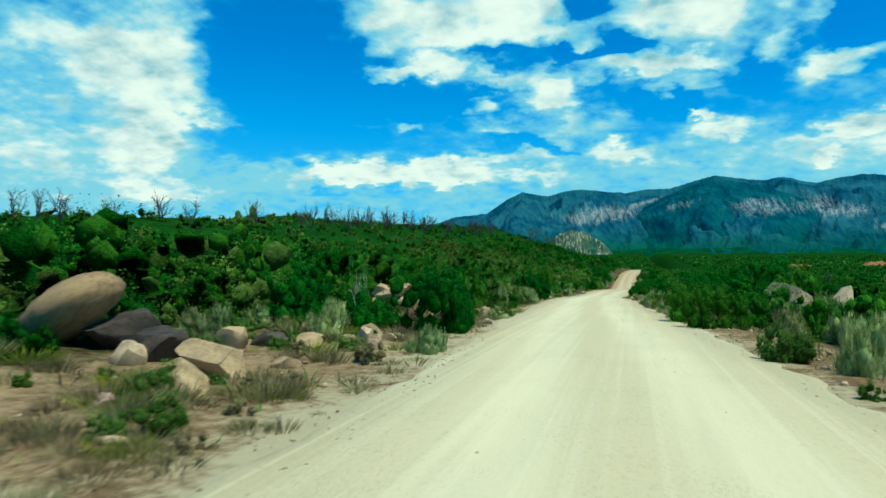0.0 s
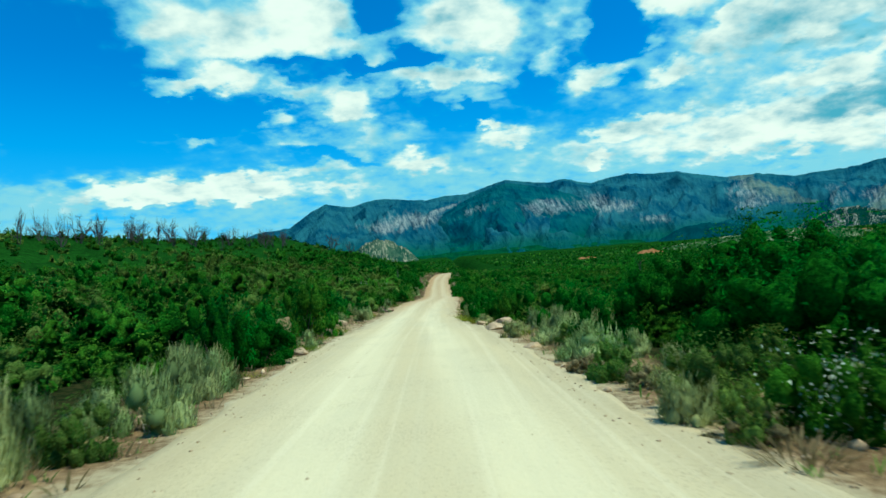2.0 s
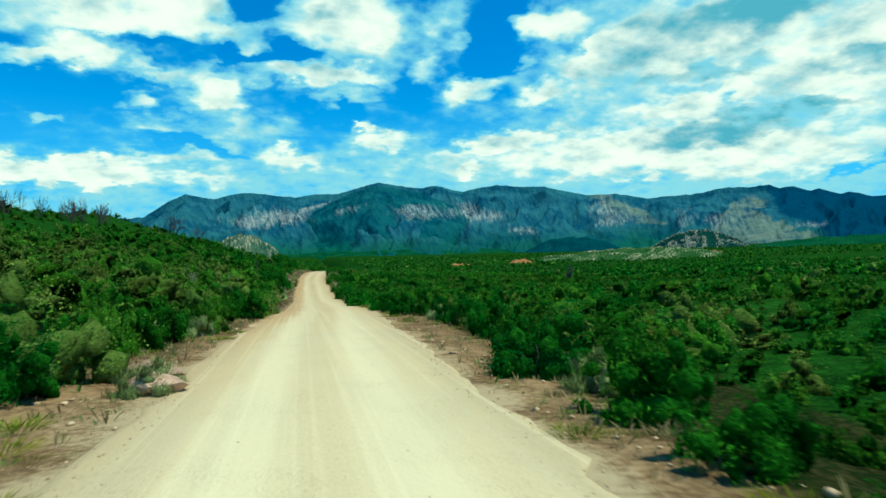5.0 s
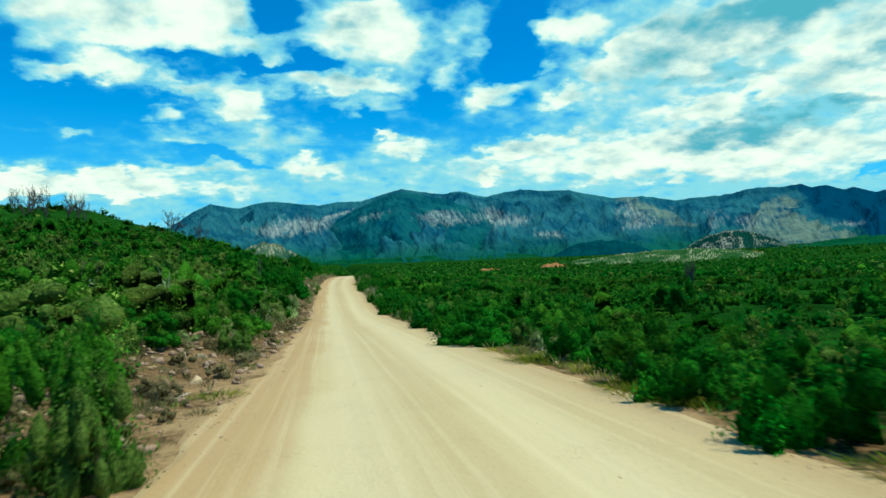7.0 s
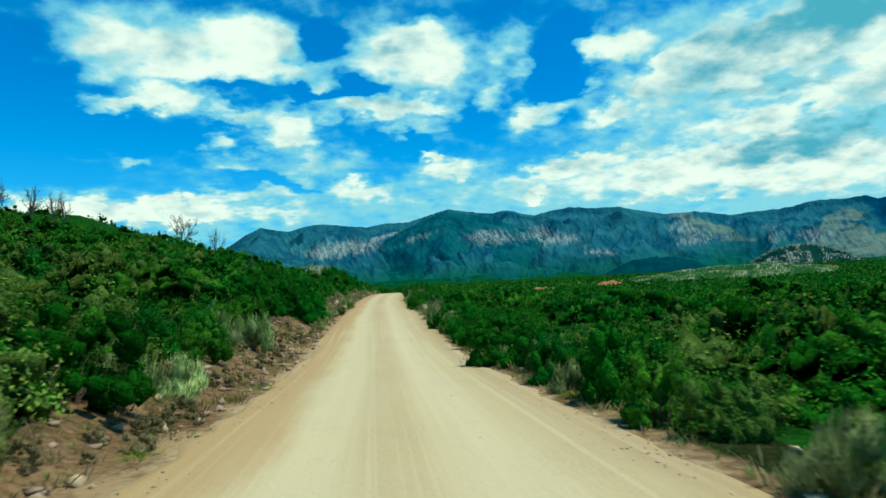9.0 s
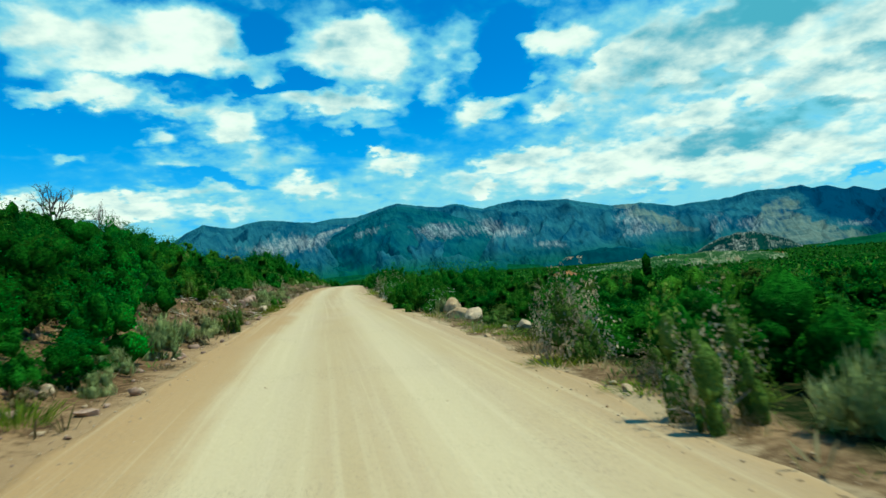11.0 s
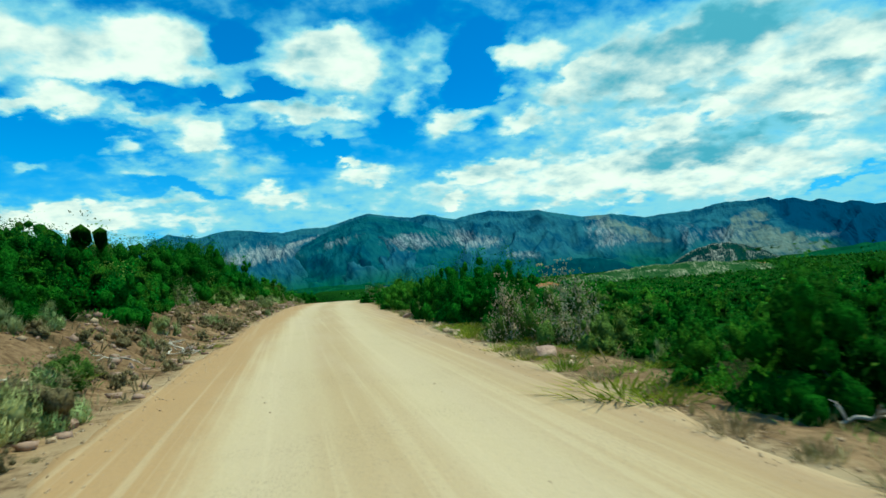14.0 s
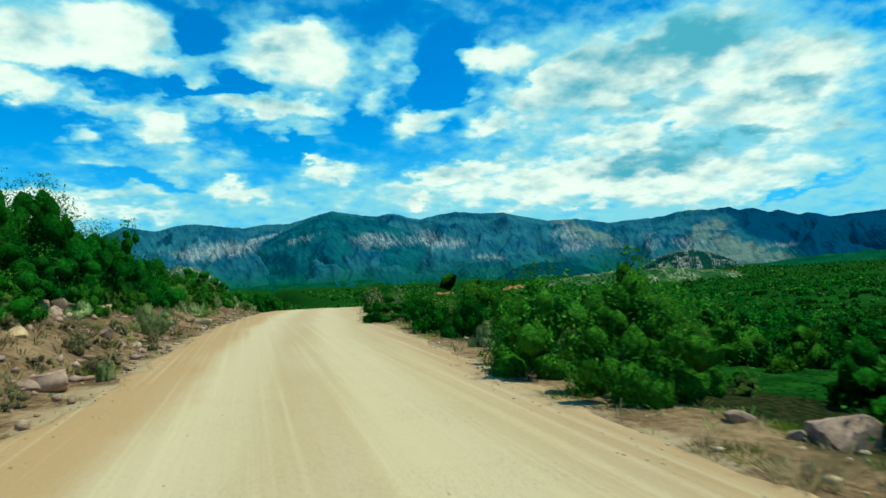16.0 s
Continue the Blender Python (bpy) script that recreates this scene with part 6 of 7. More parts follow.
plant("scrub_oak", 2.22, 124.37, 1.39, 1.43)
plant("scrub_oak", 2.19, 131.09, 1.25, 1.46)
plant("sagebrush", 2.13, 128.45, 0.33, 0.37)
plant("grass_tuft", 2.10, 126.69, 0.24, 0.27)
boulder("rock", -4.48, 167.47, (0.27, 0.21, 0.23), 267, "red_stone", (0, -6, 14), 0.36, "weathered reddish-brown stone on the road verge", detail=3)
boulder("rock", -5.00, 168.32, (0.11, 0.08, 0.12), 268, "pale_stone", (-7, 5, -15), 0.36, "weathered pale sandy stone on the road verge", detail=3)
boulder("rock", -4.17, 169.02, (0.12, 0.10, 0.20), 269, "red_stone", (0, -2, -7), 0.36, "weathered reddish-brown stone on the road verge", detail=3)
boulder("rock", -4.27, 170.26, (0.19, 0.15, 0.15), 270, "red_stone", (-7, -9, 0), 0.36, "weathered reddish-brown stone on the road verge", detail=3)
boulder("rock", -5.18, 171.45, (0.21, 0.17, 0.15), 271, "red_stone", (0, 2, 7), 0.36, "weathered reddish-brown stone on the road verge", detail=3)
boulder("rock", -4.03, 171.63, (0.19, 0.15, 0.10), 272, "pale_stone", (-7, -5, 15), 0.36, "weathered pale sandy stone on the road verge", detail=3)
boulder("rock", -4.06, 173.55, (0.26, 0.20, 0.17), 273, "red_stone", (0, 6, -14), 0.36, "weathered reddish-brown stone on the road verge", detail=3)
plant("grass_tuft", -4.53, 168.42, 0.40, 0.90)
plant("grass_tuft", -5.20, 170.39, 0.36, 0.60)
plant("grass_tuft", -4.42, 171.47, 0.41, 0.68)
plant("grass_tuft", -5.26, 169.31, 0.23, 0.34)
plant("grass_tuft", -4.74, 170.28, 0.24, 0.48)
plant("grass_tuft", -5.95, 171.57, 0.31, 0.54)
plant("grass_tuft", -4.06, 166.26, 0.24, 0.38)
plant("sagebrush", -4.44, 173.36, 0.86, 1.11)
plant("sagebrush", -4.44, 181.88, 0.71, 0.97)
plant("sagebrush", -4.35, 177.88, 0.50, 0.72)
plant("scrub_oak", -5.39, 174.38, 1.46, 2.02)
plant("scrub_oak", -5.12, 180.52, 1.31, 1.80)
plant("sagebrush", 2.05, 165.42, 0.27, 0.49)
plant("seed_bush", 1.98, 173.22, 1.17, 1.06)
plant("scrub_oak", 2.02, 170.28, 0.87, 1.30)
plant("scrub_oak", 2.60, 168.69, 0.96, 1.41)
plant("scrub_oak", 2.36, 166.33, 0.66, 1.04)
plant("scrub_oak", 3.03, 165.77, 0.81, 1.32)
plant("grass_tuft", 2.07, 169.07, 0.33, 0.50)
plant("grass_tuft", 2.05, 167.41, 0.22, 0.45)
dead_branch(2.42, 165.57, 0.17, 0.20)
plant("green_tuft", 2.17, 164.96, 0.22, 0.57)
plant("green_tuft", 1.96, 177.03, 0.43, 0.72)
plant("sagebrush", -4.76, 182.98, 0.90, 1.35)
plant("sagebrush", -4.66, 179.69, 0.59, 1.09)
plant("green_tuft", -4.57, 175.96, 0.69, 0.66)
plant("scrub_oak", -4.90, 178.20, 0.62, 0.94)
plant("sagebrush", -4.44, 186.88, 0.75, 1.05)
boulder("rock", -4.02, 176.45, (0.29, 0.23, 0.12), 274, "red_stone", (-7, -1, -6), 0.36, "weathered reddish-brown stone on the road verge", detail=3)
boulder("rock", -5.14, 201.34, (0.54, 0.43, 0.53), 275, "red_stone", (0, -8, 1), 0.36, "weathered reddish-brown stone on the road verge", detail=3)
boulder("rock", -4.86, 177.52, (0.22, 0.17, 0.21), 276, "pale_stone", (-7, 3, 8), 0.36, "weathered pale sandy stone on the road verge", detail=3)
plant("grass_tuft", -4.04, 180.40, 0.25, 0.49)
plant("sagebrush", -4.51, 204.53, 0.98, 1.33)
plant("seed_bush", 2.45, 177.33, 1.24, 1.34)
plant("olive_bush", 2.9, 184.1, 0.35, 0.8)
plant("green_tuft", 2.6, 183.0, 0.35, 0.7)
plant("olive_bush", 3.4, 185.6, 0.45, 1.0)
plant("grass_tuft", 2.5, 185.2, 0.35, 0.6)
plant("olive_bush", 3.6, 181.6, 0.40, 0.9)
plant("scrub_oak", 5.0, 184.6, 0.8, 1.8)
plant("scrub_oak", 5.2, 182.0, 0.75, 1.8)
plant("green_bush", 6.6, 183.4, 0.8, 1.7)
plant("grass_tuft", 2.13, 178.47, 0.41, 0.82)
plant("green_tuft", 2.13, 174.83, 0.36, 0.67)
plant("seed_bush", 2.42, 174.88, 0.56, 0.59)
plant("green_tuft", 2.15, 182.50, 0.31, 0.50)
plant("grass_tuft", 2.04, 172.94, 0.36, 0.36)
boulder("rock", 2.01, 174.86, (0.19, 0.15, 0.13), 278, "pale_stone", (-7, 7, -13), 0.36, "weathered pale sandy stone on the road verge", detail=3)
boulder("rock", -5.18, 204.29, (0.51, 0.40, 0.51), 279, "red_stone", (0, 0, -5), 0.36, "weathered reddish-brown stone on the road verge", detail=3)
boulder("rock", -4.25, 203.46, (0.50, 0.39, 0.46), 280, "pale_stone", (-7, -7, 2), 0.36, "weathered pale sandy stone on the road verge", detail=3)
plant("olive_bush", -3.87, 187.89, 0.76, 0.90)
plant("sagebrush", -4.92, 209.94, 0.82, 1.50)
plant("sagebrush", -4.63, 185.01, 0.73, 0.63)
plant("green_tuft", -3.97, 202.38, 0.53, 0.96)
boulder("rock", 2.98, 186.67, (0.54, 0.42, 0.51), 281, "pale_stone", (0, 4, 9), 0.36, "weathered pale sandy stone on the road verge", detail=3)
boulder("rock", 3.24, 182.63, (0.36, 0.30, 0.32), 282, "pale_stone", (-7, -3, 17), 0.36, "weathered pale sandy stone on the road verge", detail=3)
plant("seed_bush", 3.03, 180.11, 1.15, 0.96)
plant("flower_bush", 2.65, 190.4, 0.75, 1.4)
plant("green_bush", 2.33, 192.48, 1.07, 1.57)
plant("green_tuft", 2.28, 184.54, 0.28, 0.39)
plant("green_tuft", 2.58, 181.84, 0.29, 0.68)
plant("green_tuft", 2.54, 180.33, 0.36, 0.58)
boulder("rock", 2.06, 181.38, (0.16, 0.13, 0.11), 283, "granite", (0, 8, -12), 0.36, "weathered tan granite stone on the road verge", detail=3)
plant("sagebrush", 2.92, 190.49, 0.64, 1.14)
plant("flower_bush", 2.56, 202.18, 1.00, 1.69)
boulder("rock", -5.20, 205.75, (0.50, 0.39, 0.51), 286, "red_stone", (-7, 5, 10), 0.36, "weathered reddish-brown stone on the road verge", detail=3)
dead_branch(-5.19, 197.16, 0.32, 0.96)
dead_branch(-4.46, 196.51, 0.31, 0.61)
dead_branch(-4.36, 198.74, 0.24, 0.54)
plant("grass_tuft", -4.81, 193.88, 0.70, 1.20)
plant("grass_tuft", -4.96, 198.71, 0.36, 0.72)
plant("grass_tuft", -3.96, 194.70, 0.31, 0.54)
plant("green_tuft", -3.98, 200.35, 0.41, 0.81)
plant("grass_tuft", -3.97, 192.34, 0.25, 0.49)
plant("green_tuft", 2.33, 187.82, 0.20, 0.36)
for k, (x, y) in enumerate(((4.2, 189.0), (5.0, 187.6), (4.9, 190.6), (6.2, 188.8), (5.8, 191.9), (7.3, 190.4), (4.0, 191.2), (6.9, 187.0), (7.6, 193.0), (8.6, 188.6))):
    plant(("scrub_oak", "scrub_oak", "green_bush")[k % 3], x, y, 0.75 + 0.07 * (k % 5), 1.6 + 0.1 * (k % 4))
plant("sagebrush", -5.93, 200.78, 0.67, 1.21)
boulder("rock", -5.25, 208.04, (0.50, 0.40, 0.49), 287, "red_stone", (0, -2, 18), 0.36, "weathered reddish-brown stone on the road verge", detail=3)
boulder("rock", -4.70, 207.78, (0.44, 0.35, 0.35), 288, "pale_stone", (-7, -9, -11), 0.36, "weathered pale sandy stone on the road verge", detail=3)
plant("sagebrush", -4.91, 211.20, 0.90, 1.23)
plant("sagebrush", -4.41, 218.50, 0.81, 1.68)
plant("green_tuft", -3.87, 205.70, 0.63, 1.14)
plant("green_tuft", -3.97, 197.98, 0.29, 0.64)
dead_branch(-4.34, 199.90, 0.22, 0.65)
dead_branch(-4.29, 202.89, 0.24, 0.73)
dead_branch(-3.81, 197.59, 0.22, 0.22)
dead_branch(-5.17, 202.05, 0.36, 0.62)
plant("grass_tuft", -4.62, 201.42, 0.34, 0.76)
plant("sagebrush", 2.91, 198.39, 0.51, 0.95)
boulder("rock", 2.26, 198.91, (0.20, 0.16, 0.12), 289, "pale_stone", (0, 2, -3), 0.36, "weathered pale sandy stone on the road verge", detail=3)
plant("seed_bush", 5.31, 225.96, 1.45, 1.82)
plant("green_tuft", 2.35, 198.06, 0.28, 0.62)
plant("scrub_oak", 2.24, 195.58, 0.83, 1.46)
boulder("rock", -5.32, 209.98, (0.48, 0.38, 0.42), 290, "red_stone", (-7, -5, 4), 0.36, "weathered reddish-brown stone on the road verge", detail=3)
boulder("rock", -4.68, 209.82, (0.37, 0.29, 0.38), 291, "red_stone", (0, 6, 11), 0.36, "weathered reddish-brown stone on the road verge", detail=3)
plant("sagebrush", -4.71, 212.04, 0.91, 1.31)
plant("green_tuft", -3.90, 203.69, 0.42, 0.58)
plant("green_bush", -3.78, 206.50, 0.63, 0.85)
plant("green_tuft", -3.87, 210.43, 0.39, 0.78)
plant("sagebrush", -4.68, 208.51, 0.51, 0.77)
plant("sagebrush", -4.33, 206.94, 0.22, 0.59)
plant("flower_bush", 3.28, 207.01, 1.00, 1.57)
plant("flower_bush", 2.93, 208.97, 0.83, 1.03)
plant("grass_tuft", 2.36, 205.32, 0.33, 0.66)
plant("grass_tuft", 2.66, 211.47, 0.37, 0.74)
plant("green_tuft", 2.29, 204.14, 0.32, 0.69)
plant("sagebrush", -4.55, 213.18, 0.92, 0.89)
plant("sagebrush", -4.19, 219.44, 0.90, 1.49)
plant("green_tuft", -3.75, 211.02, 0.28, 0.34)
plant("green_tuft", -3.78, 212.58, 0.23, 0.53)
plant("sagebrush", -4.88, 217.42, 0.31, 0.72)
dead_shrub(2.93, 212.28, 1.02, 0.90)
plant("grass_tuft", 2.54, 214.07, 0.40, 0.76)
plant("grass_tuft", 2.47, 212.03, 0.43, 0.72)
plant("seed_bush", 2.60, 210.19, 0.84, 0.66)
plant("green_tuft", 2.63, 218.15, 0.43, 1.30)
boulder("rock", -4.14, 219.15, (0.28, 0.22, 0.16), 292, "pale_stone", (-7, -1, -17), 0.36, "weathered pale sandy stone on the road verge", detail=3)
dead_branch(-4.09, 227.72, 0.30, 1.13)
plant("sagebrush", -5.93, 225.52, 0.73, 0.84)
plant("olive_bush", -4.52, 221.62, 0.61, 0.98)
boulder("rock", -3.81, 219.45, (0.23, 0.18, 0.21), 293, "red_stone", (0, -8, -10), 0.36, "weathered reddish-brown stone on the road verge", detail=3)
boulder("rock", -4.31, 223.66, (0.22, 0.18, 0.19), 294, "red_stone", (-7, 3, -2), 0.36, "weathered reddish-brown stone on the road verge", detail=3)
boulder("rock", -3.53, 222.47, (0.16, 0.13, 0.13), 295, "red_stone", (0, -4, 5), 0.36, "weathered reddish-brown stone on the road verge", detail=3)
boulder("rock", -3.76, 218.73, (0.11, 0.08, 0.11), 296, "pale_stone", (-7, 7, 12), 0.36, "weathered pale sandy stone on the road verge", detail=3)
plant("grass_tuft", -3.64, 217.87, 0.14, 0.22)
plant("grass_tuft", -3.60, 221.12, 0.18, 0.29)
plant("scrub_oak", 5.0, 231.76, 1.6, 2.6)
plant("green_tuft", 2.85, 220.38, 0.47, 0.60)
plant("green_tuft", 2.83, 217.57, 0.40, 0.87)
plant("grass_tuft", 2.82, 219.20, 0.34, 0.60)
plant("grass_tuft", 2.56, 215.96, 0.34, 0.73)
dead_branch(3.76, 215.76, 0.35, 0.40)
plant("grass_tuft", 2.55, 214.97, 0.33, 0.45)
boulder("rock", 3.06, 228.54, (0.32, 0.25, 0.19), 297, "pale_stone", (0, 0, -16), 0.36, "weathered pale sandy stone on the road verge", detail=3)
dead_branch(-3.92, 228.87, 0.46, 1.10)
dead_branch(-3.50, 228.48, 0.33, 0.58)
dead_branch(-4.30, 229.11, 0.34, 0.69)
dead_branch(-3.42, 229.43, 0.14, 0.37)
plant("grass_tuft", -3.57, 225.05, 0.29, 0.50)
plant("sagebrush", -4.74, 230.97, 0.70, 1.20)
plant("scrub_oak", -5.5, 229.9, 1.5, 2.0)
plant("green_bush", -5.9, 232.4, 1.3, 1.9)
plant("dry_shrub", -4.2, 226.9, 0.55, 0.8)
plant("dry_shrub", -3.6, 225.0, 0.32, 0.6)
plant("sagebrush", -4.6, 227.9, 0.45, 0.6)
plant("sagebrush", -4.2, 238.4, 0.50, 0.95)
plant("olive_bush", -4.6, 248.8, 0.70, 1.4)
plant("sagebrush", -4.65, 213.8, 0.85, 1.0)
plant("dry_shrub", -5.3, 214.2, 0.7, 1.1)
plant("dry_shrub", -4.2, 219.2, 0.75, 1.5)
plant("green_tuft", -3.75, 211.4, 0.30, 0.6)
plant("grass_tuft", -3.49, 226.53, 0.17, 0.31)
plant("scrub_oak", 5.87, 234.87, 1.88, 3.32)
plant("scrub_oak", 4.2, 234.43, 1.4, 1.9)
boulder("rock", 3.02, 228.90, (0.27, 0.21, 0.19), 298, "pale_stone", (-7, -7, -9), 0.36, "weathered pale sandy stone on the road verge", detail=3)
boulder("rock", 3.12, 230.85, (0.26, 0.21, 0.20), 299, "pale_stone", (0, 4, -1), 0.36, "weathered pale sandy stone on the road verge", detail=3)
boulder("rock", 2.98, 227.85, (0.23, 0.18, 0.16), 300, "pale_stone", (-7, -3, 6), 0.36, "weathered pale sandy stone on the road verge", detail=3)
plant("green_tuft", 2.77, 223.40, 0.34, 0.52)
plant("grass_tuft", 2.80, 222.34, 0.36, 0.73)
boulder("rock", 3.24, 222.12, (0.38, 0.30, 0.31), 301, "red_stone", (0, 8, 13), 0.36, "weathered reddish-brown stone on the road verge", detail=3)
plant("green_tuft", 3.07, 226.69, 0.57, 0.65)
plant("olive_bush", 3.58, 226.49, 0.57, 0.73)
plant("sagebrush", -5.86, 250.18, 0.76, 1.53)
plant("scrub_oak", -4.96, 266.4, 3.1, 3.6)
plant("scrub_oak", -7.6, 263.4, 3.7, 4.4)
plant("scrub_oak", -9.4, 269.0, 3.9, 4.6)
plant("green_bush", -5.5, 255.9, 1.0, 1.3)
plant("sagebrush", -3.0, 260.05, 0.9, 1.3)
plant("sagebrush", -2.4, 271.0, 0.8, 1.3)
for k, (x, y, size) in enumerate(((-3.14, 249.66, 0.72), (-4.47, 252.8, 0.42), (-5.79, 259.5, 0.7), (-2.45, 267.2, 0.6), (-3.6, 256.5, 0.5), (-4.6, 261.5, 0.62), (-3.9, 264.2, 0.48), (-4.1, 247.3, 0.5), (-4.9, 257.3, 0.55))):
    boulder("rock", x, y, (size, size * 0.7, size * 0.5), 400 + k, ("red_stone", "granite")[k % 2], (4, -8 + 5 * k, 37 * k), 0.25, "broken brown rock on the bare bank", detail=3)
plant("scrub_oak", 4.3, 233.32, 1.4, 1.6)
plant("scrub_oak", 6.31, 232.83, 2.06, 2.06)
boulder("rock", 3.09, 229.38, (0.21, 0.17, 0.21), 302, "pale_stone", (-7, 1, -15), 0.36, "weathered pale sandy stone on the road verge", detail=3)
boulder("rock", 3.31, 231.40, (0.28, 0.22, 0.21), 303, "red_stone", (0, -6, -8), 0.36, "weathered reddish-brown stone on the road verge", detail=3)
boulder("rock", 3.07, 228.19, (0.26, 0.20, 0.20), 304, "red_stone", (-7, 5, -0), 0.36, "weathered reddish-brown stone on the road verge", detail=3)
boulder("rock", 6.05, 230.29, (0.48, 0.38, 0.54), 305, "granite", (0, -2, 7), 0.36, "weathered tan granite stone on the road verge", detail=3)
boulder("rock", 5.00, 230.06, (0.51, 0.40, 0.37), 306, "granite", (-7, -9, 14), 0.36, "weathered tan granite stone on the road verge", detail=3)
boulder("rock", 5.10, 229.22, (0.45, 0.36, 0.41), 307, "granite", (0, 2, -14), 0.36, "weathered tan granite stone on the road verge", detail=3)
plant("green_tuft", 3.38, 230.60, 0.38, 0.63)
plant("green_tuft", 3.35, 229.20, 0.46, 0.77)
plant("green_tuft", 3.51, 228.29, 0.40, 0.76)
boulder("rock", -6.45, 254.84, (0.74, 0.58, 0.56), 308, "pale_stone", (-7, -5, -7), 0.36, "weathered pale sandy stone on the road verge", detail=3)
boulder("rock", -6.29, 247.96, (0.43, 0.34, 0.38), 309, "red_stone", (0, 6, 1), 0.36, "weathered reddish-brown stone on the road verge", detail=3)
plant("sagebrush", -3.14, 261.77, 0.96, 2.11)
plant("grass_tuft", -3.29, 233.07, 0.32, 0.35)
plant("grass_tuft", -3.30, 232.08, 0.19, 0.25)
plant("grass_tuft", -5.20, 238.15, 0.32, 0.74)
plant("green_bush", 4.6, 247.6, 1.5, 2.4)
boulder("rock", 5.01, 240.53, (0.82, 0.65, 0.42), 310, "pale_stone", (-7, -1, 8), 0.36, "weathered pale sandy stone on the road verge", detail=3)
boulder("rock", 3.55, 237.49, (0.66, 0.52, 0.35), 311, "red_stone", (0, -8, 15), 0.36, "weathered reddish-brown stone on the road verge", detail=3)
plant("grass_tuft", 3.53, 238.69, 0.49, 0.87)
plant("scrub_oak", 3.98, 236.26, 1.54, 1.38)
plant("scrub_oak", 4.54, 235.62, 1.87, 1.38)
plant("green_bush", 4.75, 245.2, 1.35, 2.3)
plant("grass_tuft", 3.87, 241.75, 0.34, 0.78)
plant("green_tuft", -2.82, 251.50, 0.49, 0.65)
boulder("rock", -6.73, 256.01, (0.67, 0.53, 0.54), 312, "pale_stone", (-7, 3, -13), 0.36, "weathered pale sandy stone on the road verge", detail=3)
boulder("rock", -5.52, 260.29, (0.54, 0.42, 0.49), 313, "red_stone", (0, -4, -6), 0.36, "weathered reddish-brown stone on the road verge", detail=3)
boulder("rock", -3.09, 240.77, (0.15, 0.12, 0.18), 314, "red_stone", (-7, 7, 2), 0.36, "weathered reddish-brown stone on the road verge", detail=3)
boulder("rock", -3.34, 249.48, (0.43, 0.34, 0.27), 315, "red_stone", (0, 0, 9), 0.36, "weathered reddish-brown stone on the road verge", detail=3)
plant("grass_tuft", -4.08, 246.41, 0.47, 0.95)
plant("green_bush", 5.92, 245.79, 1.08, 1.16)
boulder("rock", 5.26, 242.69, (0.76, 0.60, 0.46), 316, "red_stone", (-7, -7, 16), 0.36, "weathered reddish-brown stone on the road verge", detail=3)
boulder("rock", 4.83, 243.58, (0.33, 0.26, 0.15), 317, "red_stone", (0, 4, -12), 0.36, "weathered reddish-brown stone on the road verge", detail=3)
boulder("rock", 4.87, 242.88, (0.20, 0.16, 0.12), 318, "red_stone", (-7, -3, -5), 0.36, "weathered reddish-brown stone on the road verge", detail=3)
plant("grass_tuft", 3.78, 242.74, 0.27, 0.49)
plant("green_tuft", 5.02, 243.13, 0.27, 0.36)
plant("sagebrush", -2.55, 250.78, 0.46, 0.61)
plant("sagebrush", -3.05, 260.05, 0.98, 1.46)
plant("green_tuft", -2.40, 271.21, 0.70, 1.30)
boulder("rock", -7.84, 268.01, (0.60, 0.47, 0.47), 319, "red_stone", (0, 8, 3), 0.36, "weathered reddish-brown stone on the road verge", detail=3)
boulder("rock", -4.50, 252.94, (0.28, 0.22, 0.25), 320, "pale_stone", (-7, 1, 10), 0.36, "weathered pale sandy stone on the road verge", detail=3)
boulder("rock", -6.26, 260.99, (0.51, 0.40, 0.33), 321, "red_stone", (0, -6, 17), 0.36, "weathered reddish-brown stone on the road verge", detail=3)
boulder("rock", -5.02, 257.89, (0.27, 0.21, 0.21), 322, "red_stone", (-7, 5, -11), 0.36, "weathered reddish-brown stone on the road verge", detail=3)
plant("grass_tuft", -3.92, 255.35, 0.46, 1.06)
plant("grass_tuft", -2.93, 253.94, 0.31, 0.49)
boulder("rock", -1.94, 267.95, (0.68, 0.54, 0.45), 323, "pale_stone", (0, -2, -4), 0.36, "weathered pale sandy stone on the road verge", detail=3)
boulder("rock", -2.94, 257.01, (0.30, 0.23, 0.21), 324, "pale_stone", (-7, -9, 4), 0.36, "weathered pale sandy stone on the road verge", detail=3)
plant("scrub_oak", 5.36, 263.18, 1.07, 2.79)
boulder("rock", -3.25, 256.42, (0.25, 0.20, 0.23), 325, "red_stone", (0, 2, 11), 0.36, "weathered reddish-brown stone on the road verge", detail=3)
snag(-57.10, 51.09, 1.96, 1.96)
snag(-57.05, 53.46, 2.14, 1.13)
snag(-55.62, 54.74, 2.05, 2.16)
snag(-57.57, 63.77, 1.75, 2.20)
snag(-56.90, 71.79, 2.77, 2.98)
snag(-56.22, 76.86, 1.95, 1.95)
snag(-56.09, 92.29, 2.71, 2.62)
snag(-54.10, 104.12, 2.03, 2.32)
snag(-53.16, 110.79, 2.45, 1.43)
snag(-52.29, 115.47, 2.64, 0.63)
snag(-52.05, 122.99, 2.45, 2.68)
snag(-53.07, 145.30, 2.46, 3.89)
snag(-51.52, 148.76, 2.91, 2.12)
snag(-52.45, 120.07, 2.73, 0.51)
snag(-51.07, 126.29, 2.71, 1.63)
snag(-52.02, 139.20, 2.74, 1.62)
snag(-51.84, 168.56, 3.15, 4.28)
snag(-49.17, 218.06, 3.57, 3.22)
snag(-48.84, 225.53, 3.83, 2.30)
